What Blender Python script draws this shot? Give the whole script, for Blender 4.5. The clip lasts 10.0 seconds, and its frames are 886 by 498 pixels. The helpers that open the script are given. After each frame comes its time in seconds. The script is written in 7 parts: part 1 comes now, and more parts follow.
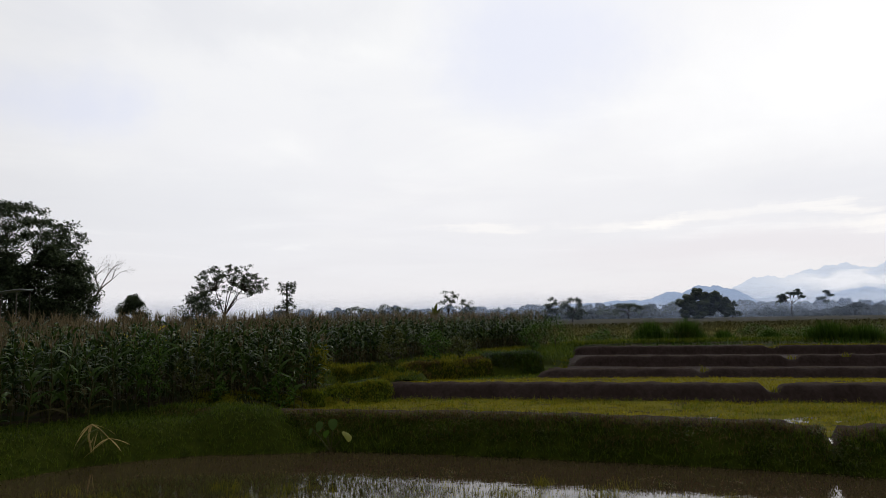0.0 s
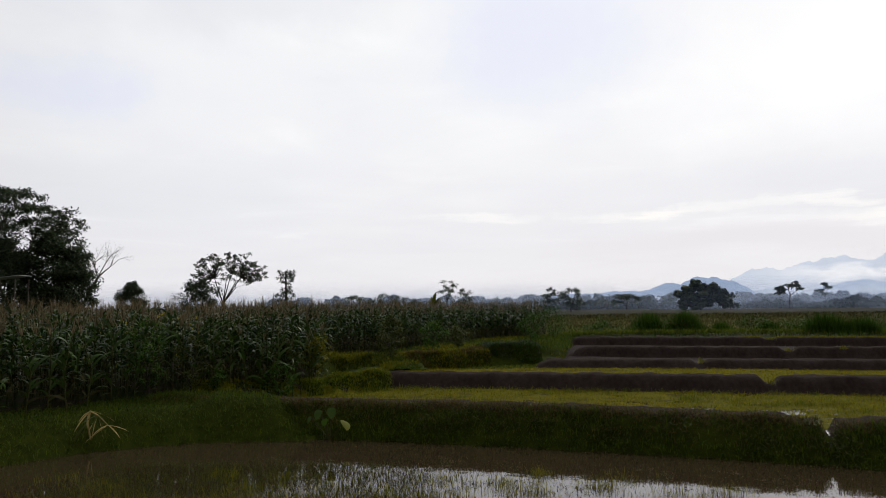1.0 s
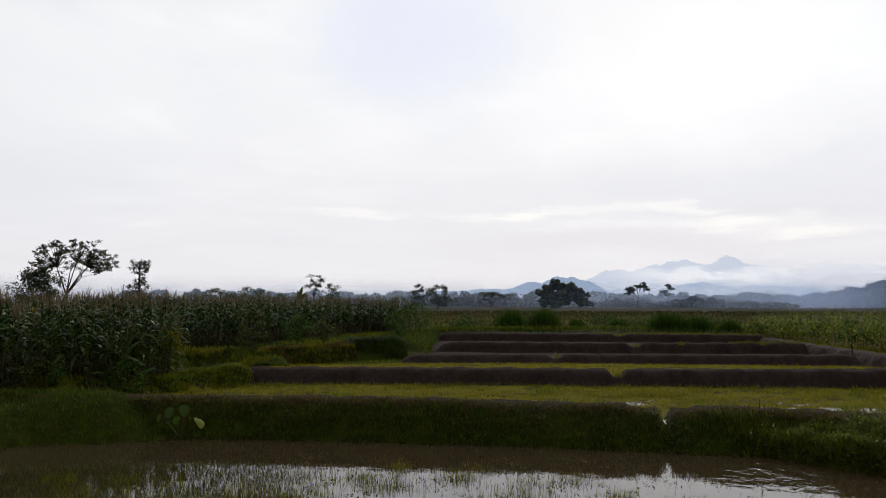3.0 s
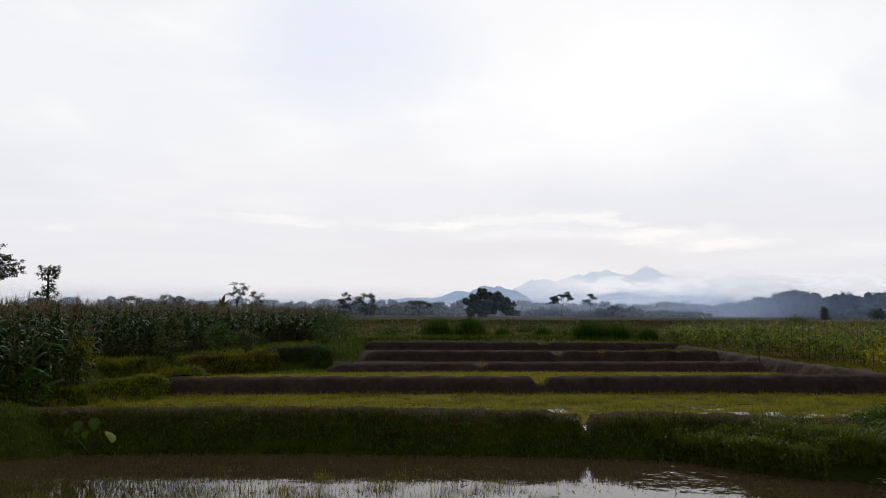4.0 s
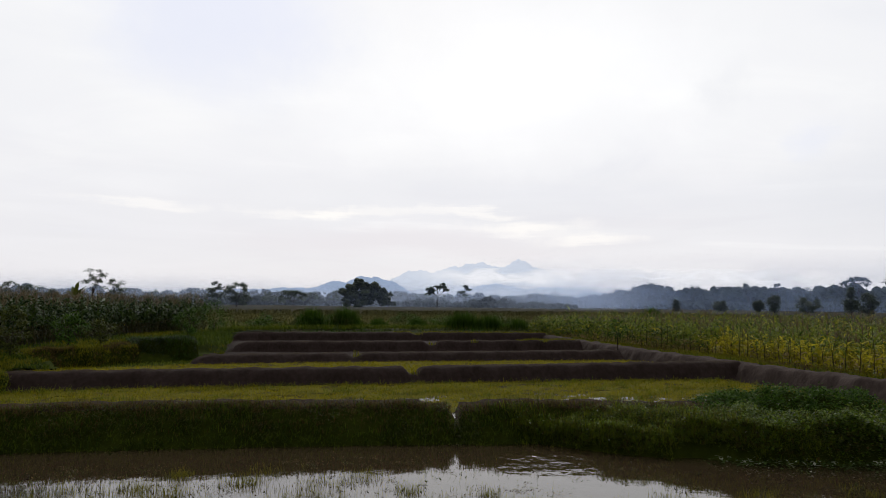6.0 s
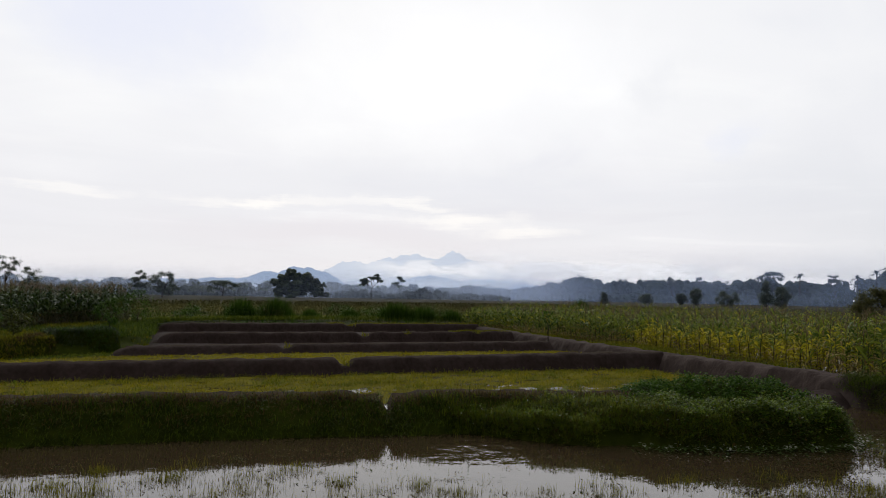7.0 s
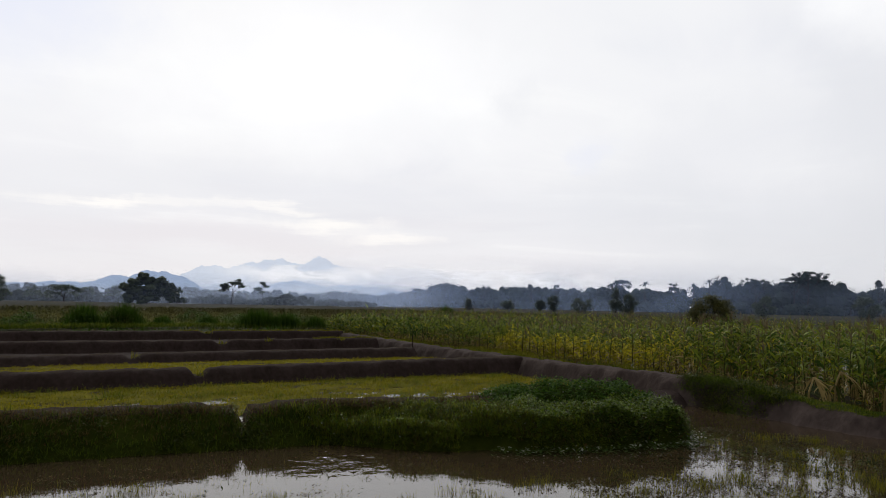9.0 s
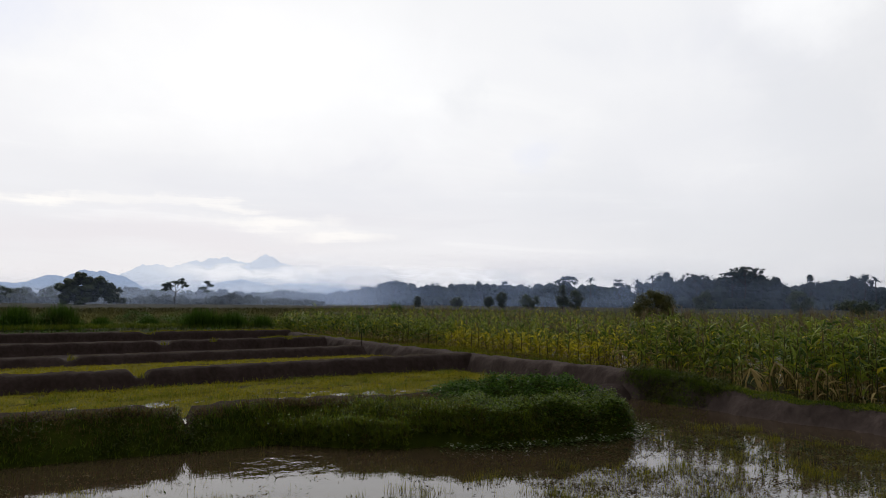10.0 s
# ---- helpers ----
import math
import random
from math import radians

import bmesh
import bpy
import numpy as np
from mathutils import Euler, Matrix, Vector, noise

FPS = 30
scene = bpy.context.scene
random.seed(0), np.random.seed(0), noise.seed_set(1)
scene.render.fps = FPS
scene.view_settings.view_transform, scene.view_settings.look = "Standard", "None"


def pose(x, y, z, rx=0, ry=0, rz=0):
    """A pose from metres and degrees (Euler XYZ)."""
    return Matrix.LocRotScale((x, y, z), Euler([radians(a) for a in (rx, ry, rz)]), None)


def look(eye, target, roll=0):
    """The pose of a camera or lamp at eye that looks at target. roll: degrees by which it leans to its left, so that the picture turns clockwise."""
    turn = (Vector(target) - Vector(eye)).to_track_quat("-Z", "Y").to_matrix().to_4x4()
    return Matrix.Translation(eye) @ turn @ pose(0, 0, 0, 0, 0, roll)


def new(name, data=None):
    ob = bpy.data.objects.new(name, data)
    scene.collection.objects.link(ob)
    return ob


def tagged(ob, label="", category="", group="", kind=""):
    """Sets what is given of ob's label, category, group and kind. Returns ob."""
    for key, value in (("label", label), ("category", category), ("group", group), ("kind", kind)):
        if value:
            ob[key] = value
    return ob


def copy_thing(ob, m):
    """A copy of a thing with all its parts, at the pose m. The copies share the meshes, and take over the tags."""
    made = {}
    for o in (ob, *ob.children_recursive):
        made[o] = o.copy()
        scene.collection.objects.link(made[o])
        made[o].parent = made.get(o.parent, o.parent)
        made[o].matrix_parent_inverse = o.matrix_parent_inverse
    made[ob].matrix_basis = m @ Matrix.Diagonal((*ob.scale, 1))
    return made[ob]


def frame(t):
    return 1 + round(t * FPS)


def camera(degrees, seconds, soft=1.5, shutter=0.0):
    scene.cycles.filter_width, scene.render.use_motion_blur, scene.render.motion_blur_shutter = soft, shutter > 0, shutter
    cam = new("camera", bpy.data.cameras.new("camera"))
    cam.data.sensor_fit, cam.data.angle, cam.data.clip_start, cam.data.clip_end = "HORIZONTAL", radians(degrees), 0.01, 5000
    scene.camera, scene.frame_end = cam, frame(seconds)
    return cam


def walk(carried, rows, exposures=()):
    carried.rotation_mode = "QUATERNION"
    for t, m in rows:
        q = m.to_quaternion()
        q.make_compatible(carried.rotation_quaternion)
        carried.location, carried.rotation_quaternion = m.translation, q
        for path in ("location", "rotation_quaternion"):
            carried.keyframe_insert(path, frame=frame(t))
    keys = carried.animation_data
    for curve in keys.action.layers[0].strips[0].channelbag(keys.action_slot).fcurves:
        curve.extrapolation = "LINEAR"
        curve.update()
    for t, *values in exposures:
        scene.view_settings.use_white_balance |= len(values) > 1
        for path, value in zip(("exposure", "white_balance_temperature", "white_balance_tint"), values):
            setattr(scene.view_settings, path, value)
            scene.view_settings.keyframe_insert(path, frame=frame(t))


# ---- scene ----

cam = camera(65.88, 10.0, soft=0.9)
ROWS = [
    (0.0, 0.000, 0.000, 2.500, -0.00, 5.60, -1.00),
    (0.5, -0.016, 0.009, 2.499, 0.04, 4.86, -0.76),
    (1.0, -0.012, 0.019, 2.508, -0.07, 4.71, -0.56),
    (1.5, -0.013, 0.028, 2.503, -1.27, 4.86, -0.63),
    (2.0, 0.003, 0.031, 2.493, -4.30, 4.55, -0.51),
    (2.5, 0.029, 0.047, 2.490, -7.73, 4.29, -0.44),
    (2.7, 0.036, 0.046, 2.489, -9.07, 4.26, -0.05),
    (3.8, 0.064, 0.033, 2.484, -15.76, 4.94, 0.27),
    (4.0, 0.070, 0.031, 2.483, -16.97, 5.10, 0.40),
    (4.5, 0.092, 0.030, 2.473, -19.03, 4.45, 0.13),
    (5.0, 0.123, 0.043, 2.476, -21.63, 4.50, 0.20),
    (5.5, 0.156, 0.062, 2.472, -24.70, 4.44, 0.25),
    (5.7, 0.160, 0.066, 2.471, -25.67, 4.44, 0.46),
    (6.8, 0.182, 0.086, 2.462, -31.67, 4.00, 1.10),
    (7.0, 0.187, 0.091, 2.461, -32.71, 3.79, 1.09),
    (7.5, 0.237, 0.123, 2.456, -35.73, 3.05, 0.64),
    (8.0, 0.294, 0.184, 2.469, -39.68, 3.04, 0.92),
    (8.5, 0.330, 0.192, 2.473, -42.79, 4.13, 1.29),
    (9.0, 0.332, 0.188, 2.467, -43.80, 4.52, 1.21),
    (9.5, 0.340, 0.183, 2.465, -45.13, 4.18, 1.03),
    (10.0, 0.341, 0.184, 2.462, -48.09, 4.37, 0.62),
]


def heading(x, y, z, yaw, pitch, roll):
    """A camera pose from its place, compass turn to the left, upward pitch and lean to the left."""
    a, b = radians(yaw), radians(pitch)
    way = Vector((-math.sin(a) * math.cos(b), math.cos(a) * math.cos(b), math.sin(b)))
    return look((x, y, z), Vector((x, y, z)) + 10 * way, roll)


walk(cam, [(r[0], heading(*r[1:])) for r in ROWS])

# ---- light ----
SUN_AZ, SUN_EL = radians(26), radians(34)     # behind thin cloud, ahead of the camera
world = bpy.data.worlds.new("overcast_sky")
scene.world = world
world.use_nodes = True


def wire_world(w):
    nt = w.node_tree
    nt.nodes.clear()
    N = lambda kind, **kw: make_node(nt, kind, **kw)
    out, bg = N("ShaderNodeOutputWorld"), N("ShaderNodeBackground")
    nt.links.new(bg.outputs[0], out.inputs[0])
    tc = N("ShaderNodeTexCoord")
    sep = N("ShaderNodeSeparateXYZ")
    nt.links.new(tc.outputs["Generated"], sep.inputs[0])
    # cloud layer: the direction laid onto a flat deck overhead
    lift = math_node(nt, "ADD", math_node(nt, "MAXIMUM", sep.outputs[2], 0.0), 0.10)
    cx, cy = math_node(nt, "DIVIDE", sep.outputs[0], lift), math_node(nt, "DIVIDE", sep.outputs[1], lift)
    comb = N("ShaderNodeCombineXYZ")
    nt.links.new(cx, comb.inputs[0])
    nt.links.new(math_node(nt, "MULTIPLY", cy, 1.0), comb.inputs[1])
    big = N("ShaderNodeTexNoise")
    big.inputs["Scale"].default_value, big.inputs["Detail"].default_value = 0.42, 4.0
    big.inputs["Roughness"].default_value, big.inputs["Distortion"].default_value = 0.5, 0.35
    nt.links.new(comb.outputs[0], big.inputs["Vector"])
    fine = N("ShaderNodeTexNoise")
    fine.inputs["Scale"].default_value, fine.inputs["Detail"].default_value = 1.1, 5.0
    fine.inputs["Roughness"].default_value, fine.inputs["Distortion"].default_value = 0.55, 0.8
    nt.links.new(comb.outputs[0], fine.inputs["Vector"])
    mixed = math_node(nt, "ADD", math_node(nt, "MULTIPLY", big.outputs[0], 0.65), math_node(nt, "MULTIPLY", fine.outputs[0], 0.35))
    ramp = N("ShaderNodeValToRGB")
    ramp.color_ramp.interpolation = "EASE"
    e = ramp.color_ramp.elements
    e[0].position, e[0].color = 0.32, (0.87, 0.88, 0.93, 1)
    e[1].position, e[1].color = 0.64, (1.06, 1.06, 1.05, 1)
    m = e.new(0.48)
    m.color = (0.965, 0.967, 0.985, 1)
    nt.links.new(mixed, ramp.inputs[0])
    # brightness: strongest round the veiled sun, dimmer overhead and behind
    toward = N("ShaderNodeVectorMath", operation="DOT_PRODUCT")
    nt.links.new(tc.outputs["Generated"], toward.inputs[0])
    toward.inputs[1].default_value = (math.sin(SUN_AZ), math.cos(SUN_AZ), 0.10)
    glow = N("ShaderNodeMapRange", interpolation_type="SMOOTHSTEP")
    for i, v in enumerate((-0.35, 0.76, SKY_BACK, SKY_FRONT)):
        glow.inputs[1 + i].default_value = v
    nt.links.new(toward.outputs["Value"], glow.inputs[0])
    haze = N("ShaderNodeMapRange", interpolation_type="SMOOTHSTEP")
    for i, v in enumerate((-0.02, 0.36, 0.0, 1.0)):
        haze.inputs[1 + i].default_value = v
    nt.links.new(sep.outputs[2], haze.inputs[0])
    tint = N("ShaderNodeMix", data_type="RGBA")
    tint.inputs["A"].default_value = (0.875, 0.865, 0.905, 1)
    nt.links.new(haze.outputs[0], tint.inputs["Factor"])
    nt.links.new(ramp.outputs[0], tint.inputs["B"])
    # thin bright streaks and grey bars low over the mountains
    turn = math_node(nt, "ARCTAN2", sep.outputs[0], sep.outputs[1])
    flat = N("ShaderNodeCombineXYZ")
    nt.links.new(math_node(nt, "MULTIPLY", turn, 3.2), flat.inputs[0])
    nt.links.new(math_node(nt, "MULTIPLY", sep.outputs[2], 30.0), flat.inputs[1])
    streak = N("ShaderNodeTexNoise")
    streak.inputs["Scale"].default_value, streak.inputs["Detail"].default_value, streak.inputs["Distortion"].default_value = 1.0, 5.0, 0.6
    nt.links.new(flat.outputs[0], streak.inputs["Vector"])
    shape = N("ShaderNodeValToRGB")
    shape.color_ramp.interpolation = "EASE"
    q = shape.color_ramp.elements
    q[0].position, q[0].color = 0.30, (0.965, 0.96, 0.965, 1)
    q[1].position, q[1].color = 0.68, (1.06, 1.06, 1.045, 1)
    q.new(0.46).color = (0.985, 0.985, 0.985, 1)
    q.new(0.58).color = (1.0, 1.0, 1.0, 1)
    nt.links.new(streak.outputs[0], shape.inputs[0])
    band = N("ShaderNodeMapRange", interpolation_type="SMOOTHSTEP")
    for i, v in enumerate((0.10, 0.24, 1.0, 0.0)):
        band.inputs[1 + i].default_value = v
    nt.links.new(sep.outputs[2], band.inputs[0])
    bars = N("ShaderNodeMix", data_type="RGBA", blend_type="MULTIPLY")
    nt.links.new(band.outputs[0], bars.inputs["Factor"])
    nt.links.new(tint.outputs["Result"], bars.inputs["A"])
    nt.links.new(shape.outputs[0], bars.inputs["B"])
    # single clouds: (compass angle, height, reach across, reach upwards) in degrees, colour, share
    wander = N("ShaderNodeTexNoise")
    wander.inputs["Scale"].default_value, wander.inputs["Detail"].default_value = 4.5, 6.0
    wander.inputs["Roughness"].default_value = 0.6
    nt.links.new(tc.outputs["Generated"], wander.inputs["Vector"])
    stray = N("ShaderNodeSeparateColor")
    nt.links.new(wander.outputs["Color"], stray.inputs[0])
    across = math_node(nt, "ADD", turn, math_node(nt, "MULTIPLY", math_node(nt, "SUBTRACT", stray.outputs[0], 0.5), 0.45))
    over = math_node(nt, "ADD", sep.outputs[2], math_node(nt, "MULTIPLY", math_node(nt, "SUBTRACT", stray.outputs[1], 0.5), 0.16))
    ragged = N("ShaderNodeTexNoise")
    ragged.inputs["Scale"].default_value, ragged.inputs["Detail"].default_value, ragged.inputs["Roughness"].default_value = 2.2, 7.0, 0.65
    nt.links.new(flat.outputs[0], ragged.inputs["Vector"])
    torn = N("ShaderNodeSeparateColor")
    nt.links.new(ragged.outputs["Color"], torn.inputs[0])
    thin_over = math_node(nt, "ADD", math_node(nt, "ADD", sep.outputs[2], math_node(nt, "MULTIPLY", math_node(nt, "SUBTRACT", stray.outputs[1], 0.5), 0.05)), math_node(nt, "MULTIPLY", math_node(nt, "SUBTRACT", torn.outputs[1], 0.5), 0.035))
    deck = bars.outputs["Result"]
    for az, el, wide, tall, colour, share in CLOUDS:
        dx = math_node(nt, "DIVIDE", math_node(nt, "SUBTRACT", across, radians(az)), radians(wide))
        dz = math_node(nt, "DIVIDE", math_node(nt, "SUBTRACT", over if tall > 2 else thin_over, math.sin(radians(el))), radians(tall))
        reach = math_node(nt, "SQRT", math_node(nt, "ADD", math_node(nt, "MULTIPLY", dx, dx), math_node(nt, "MULTIPLY", dz, dz)))
        soft = N("ShaderNodeMapRange", interpolation_type="SMOOTHSTEP")
        for i, v in enumerate((0.1, 1.15, share, 0.0)):
            soft.inputs[1 + i].default_value = v
        nt.links.new(reach, soft.inputs[0])
        lay = N("ShaderNodeMix", data_type="RGBA")
        nt.links.new(soft.outputs[0], lay.inputs["Factor"])
        nt.links.new(deck, lay.inputs["A"])
        lay.inputs["B"].default_value = (*colour, 1)
        deck = lay.outputs["Result"]
    sky = N("ShaderNodeTexSky", sky_type="NISHITA")
    sky.sun_disc, sky.sun_elevation, sky.sun_rotation = False, SUN_EL, SUN_AZ
    thin = N("ShaderNodeMix", data_type="RGBA")
    thin.inputs["Factor"].default_value = 0.004     # little clear sky comes through the deck
    nt.links.new(deck, thin.inputs["A"])
    nt.links.new(sky.outputs[0], thin.inputs["B"])
    nt.links.new(thin.outputs["Result"], bg.inputs[0])
    nt.links.new(glow.outputs[0], bg.inputs[1])


def make_node(nt, kind, **kw):
    n = nt.nodes.new(kind)
    for k, v in kw.items():
        if k == "operation":
            n.operation = v
        elif k == "interpolation_type":
            n.interpolation_type = v
        elif k == "data_type":
            n.data_type = v
        elif k == "sky_type":
            n.sky_type = v
        elif k == "blend_type":
            n.blend_type = v
    return n


def math_node(nt, op, a, b=0.0):
    n = make_node(nt, "ShaderNodeMath", operation=op)
    for i, v in enumerate((a, b)):
        if isinstance(v, (int, float)):
            n.inputs[i].default_value = v
        else:
            nt.links.new(v, n.inputs[i])
    return n.outputs[0]


LILAC, GREY, WARM, WHITE = (0.84, 0.87, 1.0), (0.84, 0.85, 0.89), (1.12, 1.08, 1.03), (1.16, 1.16, 1.16)
CLOUDS = [(9, 22, 12, 7, LILAC, 0.8), (-31, 17, 9, 4, LILAC, 0.8), (-16, 24, 14, 3, GREY, 0.6), (-24, 9, 18, 5, GREY, 0.5), (77, 14, 9, 7, GREY, 0.8), (50, 17, 4, 2.5, GREY, 0.5), (62, 9, 16, 4, GREY, 0.5), (30, 9, 30, 3, GREY, 0.3), (77, 5, 24, 7, (0.78, 0.79, 0.83), 0.8), (66, 14, 8, 3, GREY, 0.35), (58, 12, 3.5, 1.6, LILAC, 0.4),
          (35, 18, 20, 8, WHITE, 0.45), (78, 24, 8, 5, WHITE, 0.6), (24, 5.0, 19, 1.7, (0.85, 0.82, 0.86), 0.85), (18.5, 7.3, 8, 0.6, WARM, 0.7), (34, 6.4, 8, 0.8, WARM, 0.65), (40, 5.4, 6, 0.6, WARM, 0.55), (4, 7.0, 6, 0.45, WARM, 0.4), (29, 7.6, 6, 0.5, WARM, 0.5)]
SKY_FRONT, SKY_BACK = 0.93, 0.27
wire_world(world)
sun = new("sun", bpy.data.lights.new("sun", "SUN"))
sun.data.energy, sun.data.angle, sun.data.color = 0.6, radians(20), (1.0, 0.95, 0.87)
sun.matrix_world = look((60 * math.sin(SUN_AZ), 60 * math.cos(SUN_AZ), 45), (0, 0, 5))


# ---- materials ----
def material(name, low, high, scale=4.0, rough=0.6, bump=0.0, bump_scale=30.0, stretch=(1, 1, 1), vary=0.0, sheen=0.5, through_light=0.0, stain=None, blotch=0.35):
    """A surface between two colours: fine and coarse noise in metres, relief, and a shift from piece to piece."""
    mat = bpy.data.materials.new(name)
    mat.use_nodes = True
    nt = mat.node_tree
    bsdf = nt.nodes["Principled BSDF"]
    geo = make_node(nt, "ShaderNodeNewGeometry")
    mp = make_node(nt, "ShaderNodeMapping")
    mp.inputs["Scale"].default_value = stretch
    nt.links.new(geo.outputs["Position"], mp.inputs["Vector"])
    n1, n2 = make_node(nt, "ShaderNodeTexNoise"), make_node(nt, "ShaderNodeTexNoise")
    for n, s, d in ((n1, scale, 6.0), (n2, scale * 0.12, 3.0)):
        n.inputs["Scale"].default_value, n.inputs["Detail"].default_value = s, d
        nt.links.new(mp.outputs[0], n.inputs["Vector"])
    fac = math_node(nt, "ADD", math_node(nt, "MULTIPLY", n1.outputs[0], 1 - blotch), math_node(nt, "MULTIPLY", n2.outputs[0], blotch))
    if vary:
        fac = math_node(nt, "ADD", math_node(nt, "MULTIPLY", fac, 1 - vary), math_node(nt, "MULTIPLY", geo.outputs["Random Per Island"], vary))
    spread = make_node(nt, "ShaderNodeMapRange")
    for i, v in enumerate((0.28, 0.72, 0.0, 1.0)):
        spread.inputs[1 + i].default_value = v
    nt.links.new(fac, spread.inputs[0])
    mix = make_node(nt, "ShaderNodeMix", data_type="RGBA")
    mix.inputs["A"].default_value, mix.inputs["B"].default_value = (*low, 1), (*high, 1)
    nt.links.new(spread.outputs[0], mix.inputs["Factor"])
    colour = mix.outputs["Result"]
    if stain:
        n3 = make_node(nt, "ShaderNodeTexNoise")
        n3.inputs["Scale"].default_value, n3.inputs["Detail"].default_value = stain[1], 4.0
        nt.links.new(geo.outputs["Position"], n3.inputs["Vector"])
        cut = make_node(nt, "ShaderNodeMapRange")
        for i, v in enumerate((stain[2], stain[2] + 0.1, 0.0, 1.0)):
            cut.inputs[1 + i].default_value = v
        nt.links.new(n3.outputs[0], cut.inputs[0])
        m2 = make_node(nt, "ShaderNodeMix", data_type="RGBA")
        m2.inputs["B"].default_value = (*stain[0], 1)
        nt.links.new(cut.outputs[0], m2.inputs["Factor"])
        nt.links.new(colour, m2.inputs["A"])
        colour = m2.outputs["Result"]
    nt.links.new(colour, bsdf.inputs["Base Color"])
    bsdf.inputs["Roughness"].default_value = rough
    bsdf.inputs["Specular IOR Level"].default_value = sheen
    if bump:
        nb = make_node(nt, "ShaderNodeTexNoise")
        nb.inputs["Scale"].default_value, nb.inputs["Detail"].default_value = bump_scale, 5.0
        nt.links.new(mp.outputs[0], nb.inputs["Vector"])
        bp = make_node(nt, "ShaderNodeBump")
        bp.inputs["Strength"].default_value, bp.inputs["Distance"].default_value = 1.0, bump
        nt.links.new(nb.outputs[0], bp.inputs["Height"])
        nt.links.new(bp.outputs[0], bsdf.inputs["Normal"])
    if through_light:
        tr = make_node(nt, "ShaderNodeBsdfTranslucent")
        nt.links.new(colour, tr.inputs[0])
        ms = make_node(nt, "ShaderNodeMixShader")
        ms.inputs[0].default_value = through_light
        nt.links.new(bsdf.outputs[0], ms.inputs[1])
        nt.links.new(tr.outputs[0], ms.inputs[2])
        nt.links.new(ms.outputs[0], nt.nodes["Material Output"].inputs[0])
    return mat


M = {}
M["soil"] = material("soil", (0.020, 0.015, 0.009), (0.050, 0.038, 0.022), 3.0, 0.95, 0.02, 14, stain=((0.022, 0.034, 0.006), 0.9, 0.45), sheen=0.05)
M["far_soil"] = material("far_soil", (0.026, 0.026, 0.015), (0.050, 0.046, 0.026), 0.05, 0.95, blotch=0.5, sheen=0.03)
M["mud"] = material("mud", (0.020, 0.013, 0.010), (0.045, 0.030, 0.027), 9.0, 0.9, 0.016, 16, (1, 1, 0.35), sheen=0.08)
M["dike_mud"] = material("dike_mud", (0.039, 0.029, 0.025), (0.085, 0.063, 0.056), 7.0, 0.93, 0.03, 14, (1, 1, 0.4), sheen=0.1)
M["dry_mud"] = material("dry_mud", (0.026, 0.018, 0.012), (0.055, 0.039, 0.026), 6.0, 0.97, 0.02, 20, sheen=0.04)
M["turf"] = material("turf", (0.020, 0.028, 0.004), (0.050, 0.064, 0.007), 5.0, 0.95, 0.03, 22, sheen=0.03)
M["grass"] = material("grass", (0.031, 0.055, 0.006), (0.101, 0.139, 0.011), 3.0, 0.6, vary=0.8, through_light=0.4, sheen=0.08)
M["yellow_grass"] = material("yellow_grass", (0.108, 0.116, 0.008), (0.226, 0.208, 0.017), 1.2, 0.65, vary=0.5, through_light=0.45, sheen=0.03)
M["rice"] = material("rice", (0.168, 0.158, 0.007), (0.372, 0.312, 0.013), 0.8, 0.65, vary=0.45, through_light=0.45, sheen=0.03)
M["dry_grass"] = material("dry_grass", (0.071, 0.049, 0.015), (0.142, 0.100, 0.033), 3.0, 0.75, vary=0.6, through_light=0.3, sheen=0.1)
M["sedge"] = material("sedge", (0.040, 0.030, 0.011), (0.085, 0.066, 0.022), 2.0, 0.8, vary=0.6, through_light=0.3, sheen=0.03)
M["weed"] = material("weed", (0.026, 0.062, 0.007), (0.080, 0.155, 0.016), 2.5, 0.55, vary=0.8, through_light=0.3, sheen=0.05)
M["corn_leaf"] = material("corn_leaf", (0.014, 0.035, 0.008), (0.060, 0.101, 0.018), 1.5, 0.36, vary=0.8, through_light=0.14, sheen=0.10)
M["corn_lush"] = material("corn_lush", (0.056, 0.102, 0.013), (0.275, 0.290, 0.030), 1.5, 0.45, vary=0.8, through_light=0.4, sheen=0.15)
M["corn_mid"] = material("corn_mid", (0.053, 0.095, 0.015), (0.255, 0.309, 0.034), 1.5, 0.42, vary=0.8, through_light=0.35, sheen=0.15)
M["corn_yellow"] = material("corn_yellow", (0.247, 0.235, 0.015), (0.658, 0.569, 0.040), 1.2, 0.55, vary=0.8, through_light=0.4, sheen=0.15)
M["corn_dry"] = material("corn_dry", (0.240, 0.174, 0.060), (0.528, 0.402, 0.162), 2.0, 0.75, vary=0.6, through_light=0.3, sheen=0.1)
# dry leaves of the left field, much darker than corn_dry
M["corn_dry_dull"] = material("corn_dry_dull", (0.037, 0.036, 0.014), (0.097, 0.085, 0.036), 2.0, 0.7, vary=0.7, through_light=0.25, sheen=0.12)
M["tassel"] = material("tassel", (0.105, 0.080, 0.045), (0.215, 0.170, 0.095), 2.0, 0.85, vary=0.6, through_light=0.3, sheen=0.05)
M["dry_stalk"] = material("dry_stalk", (0.090, 0.076, 0.024), (0.190, 0.155, 0.055), 3.0, 0.7, vary=0.5, sheen=0.1)
M["stalk"] = material("stalk", (0.030, 0.034, 0.008), (0.070, 0.064, 0.017), 3.0, 0.65, vary=0.4, sheen=0.15)
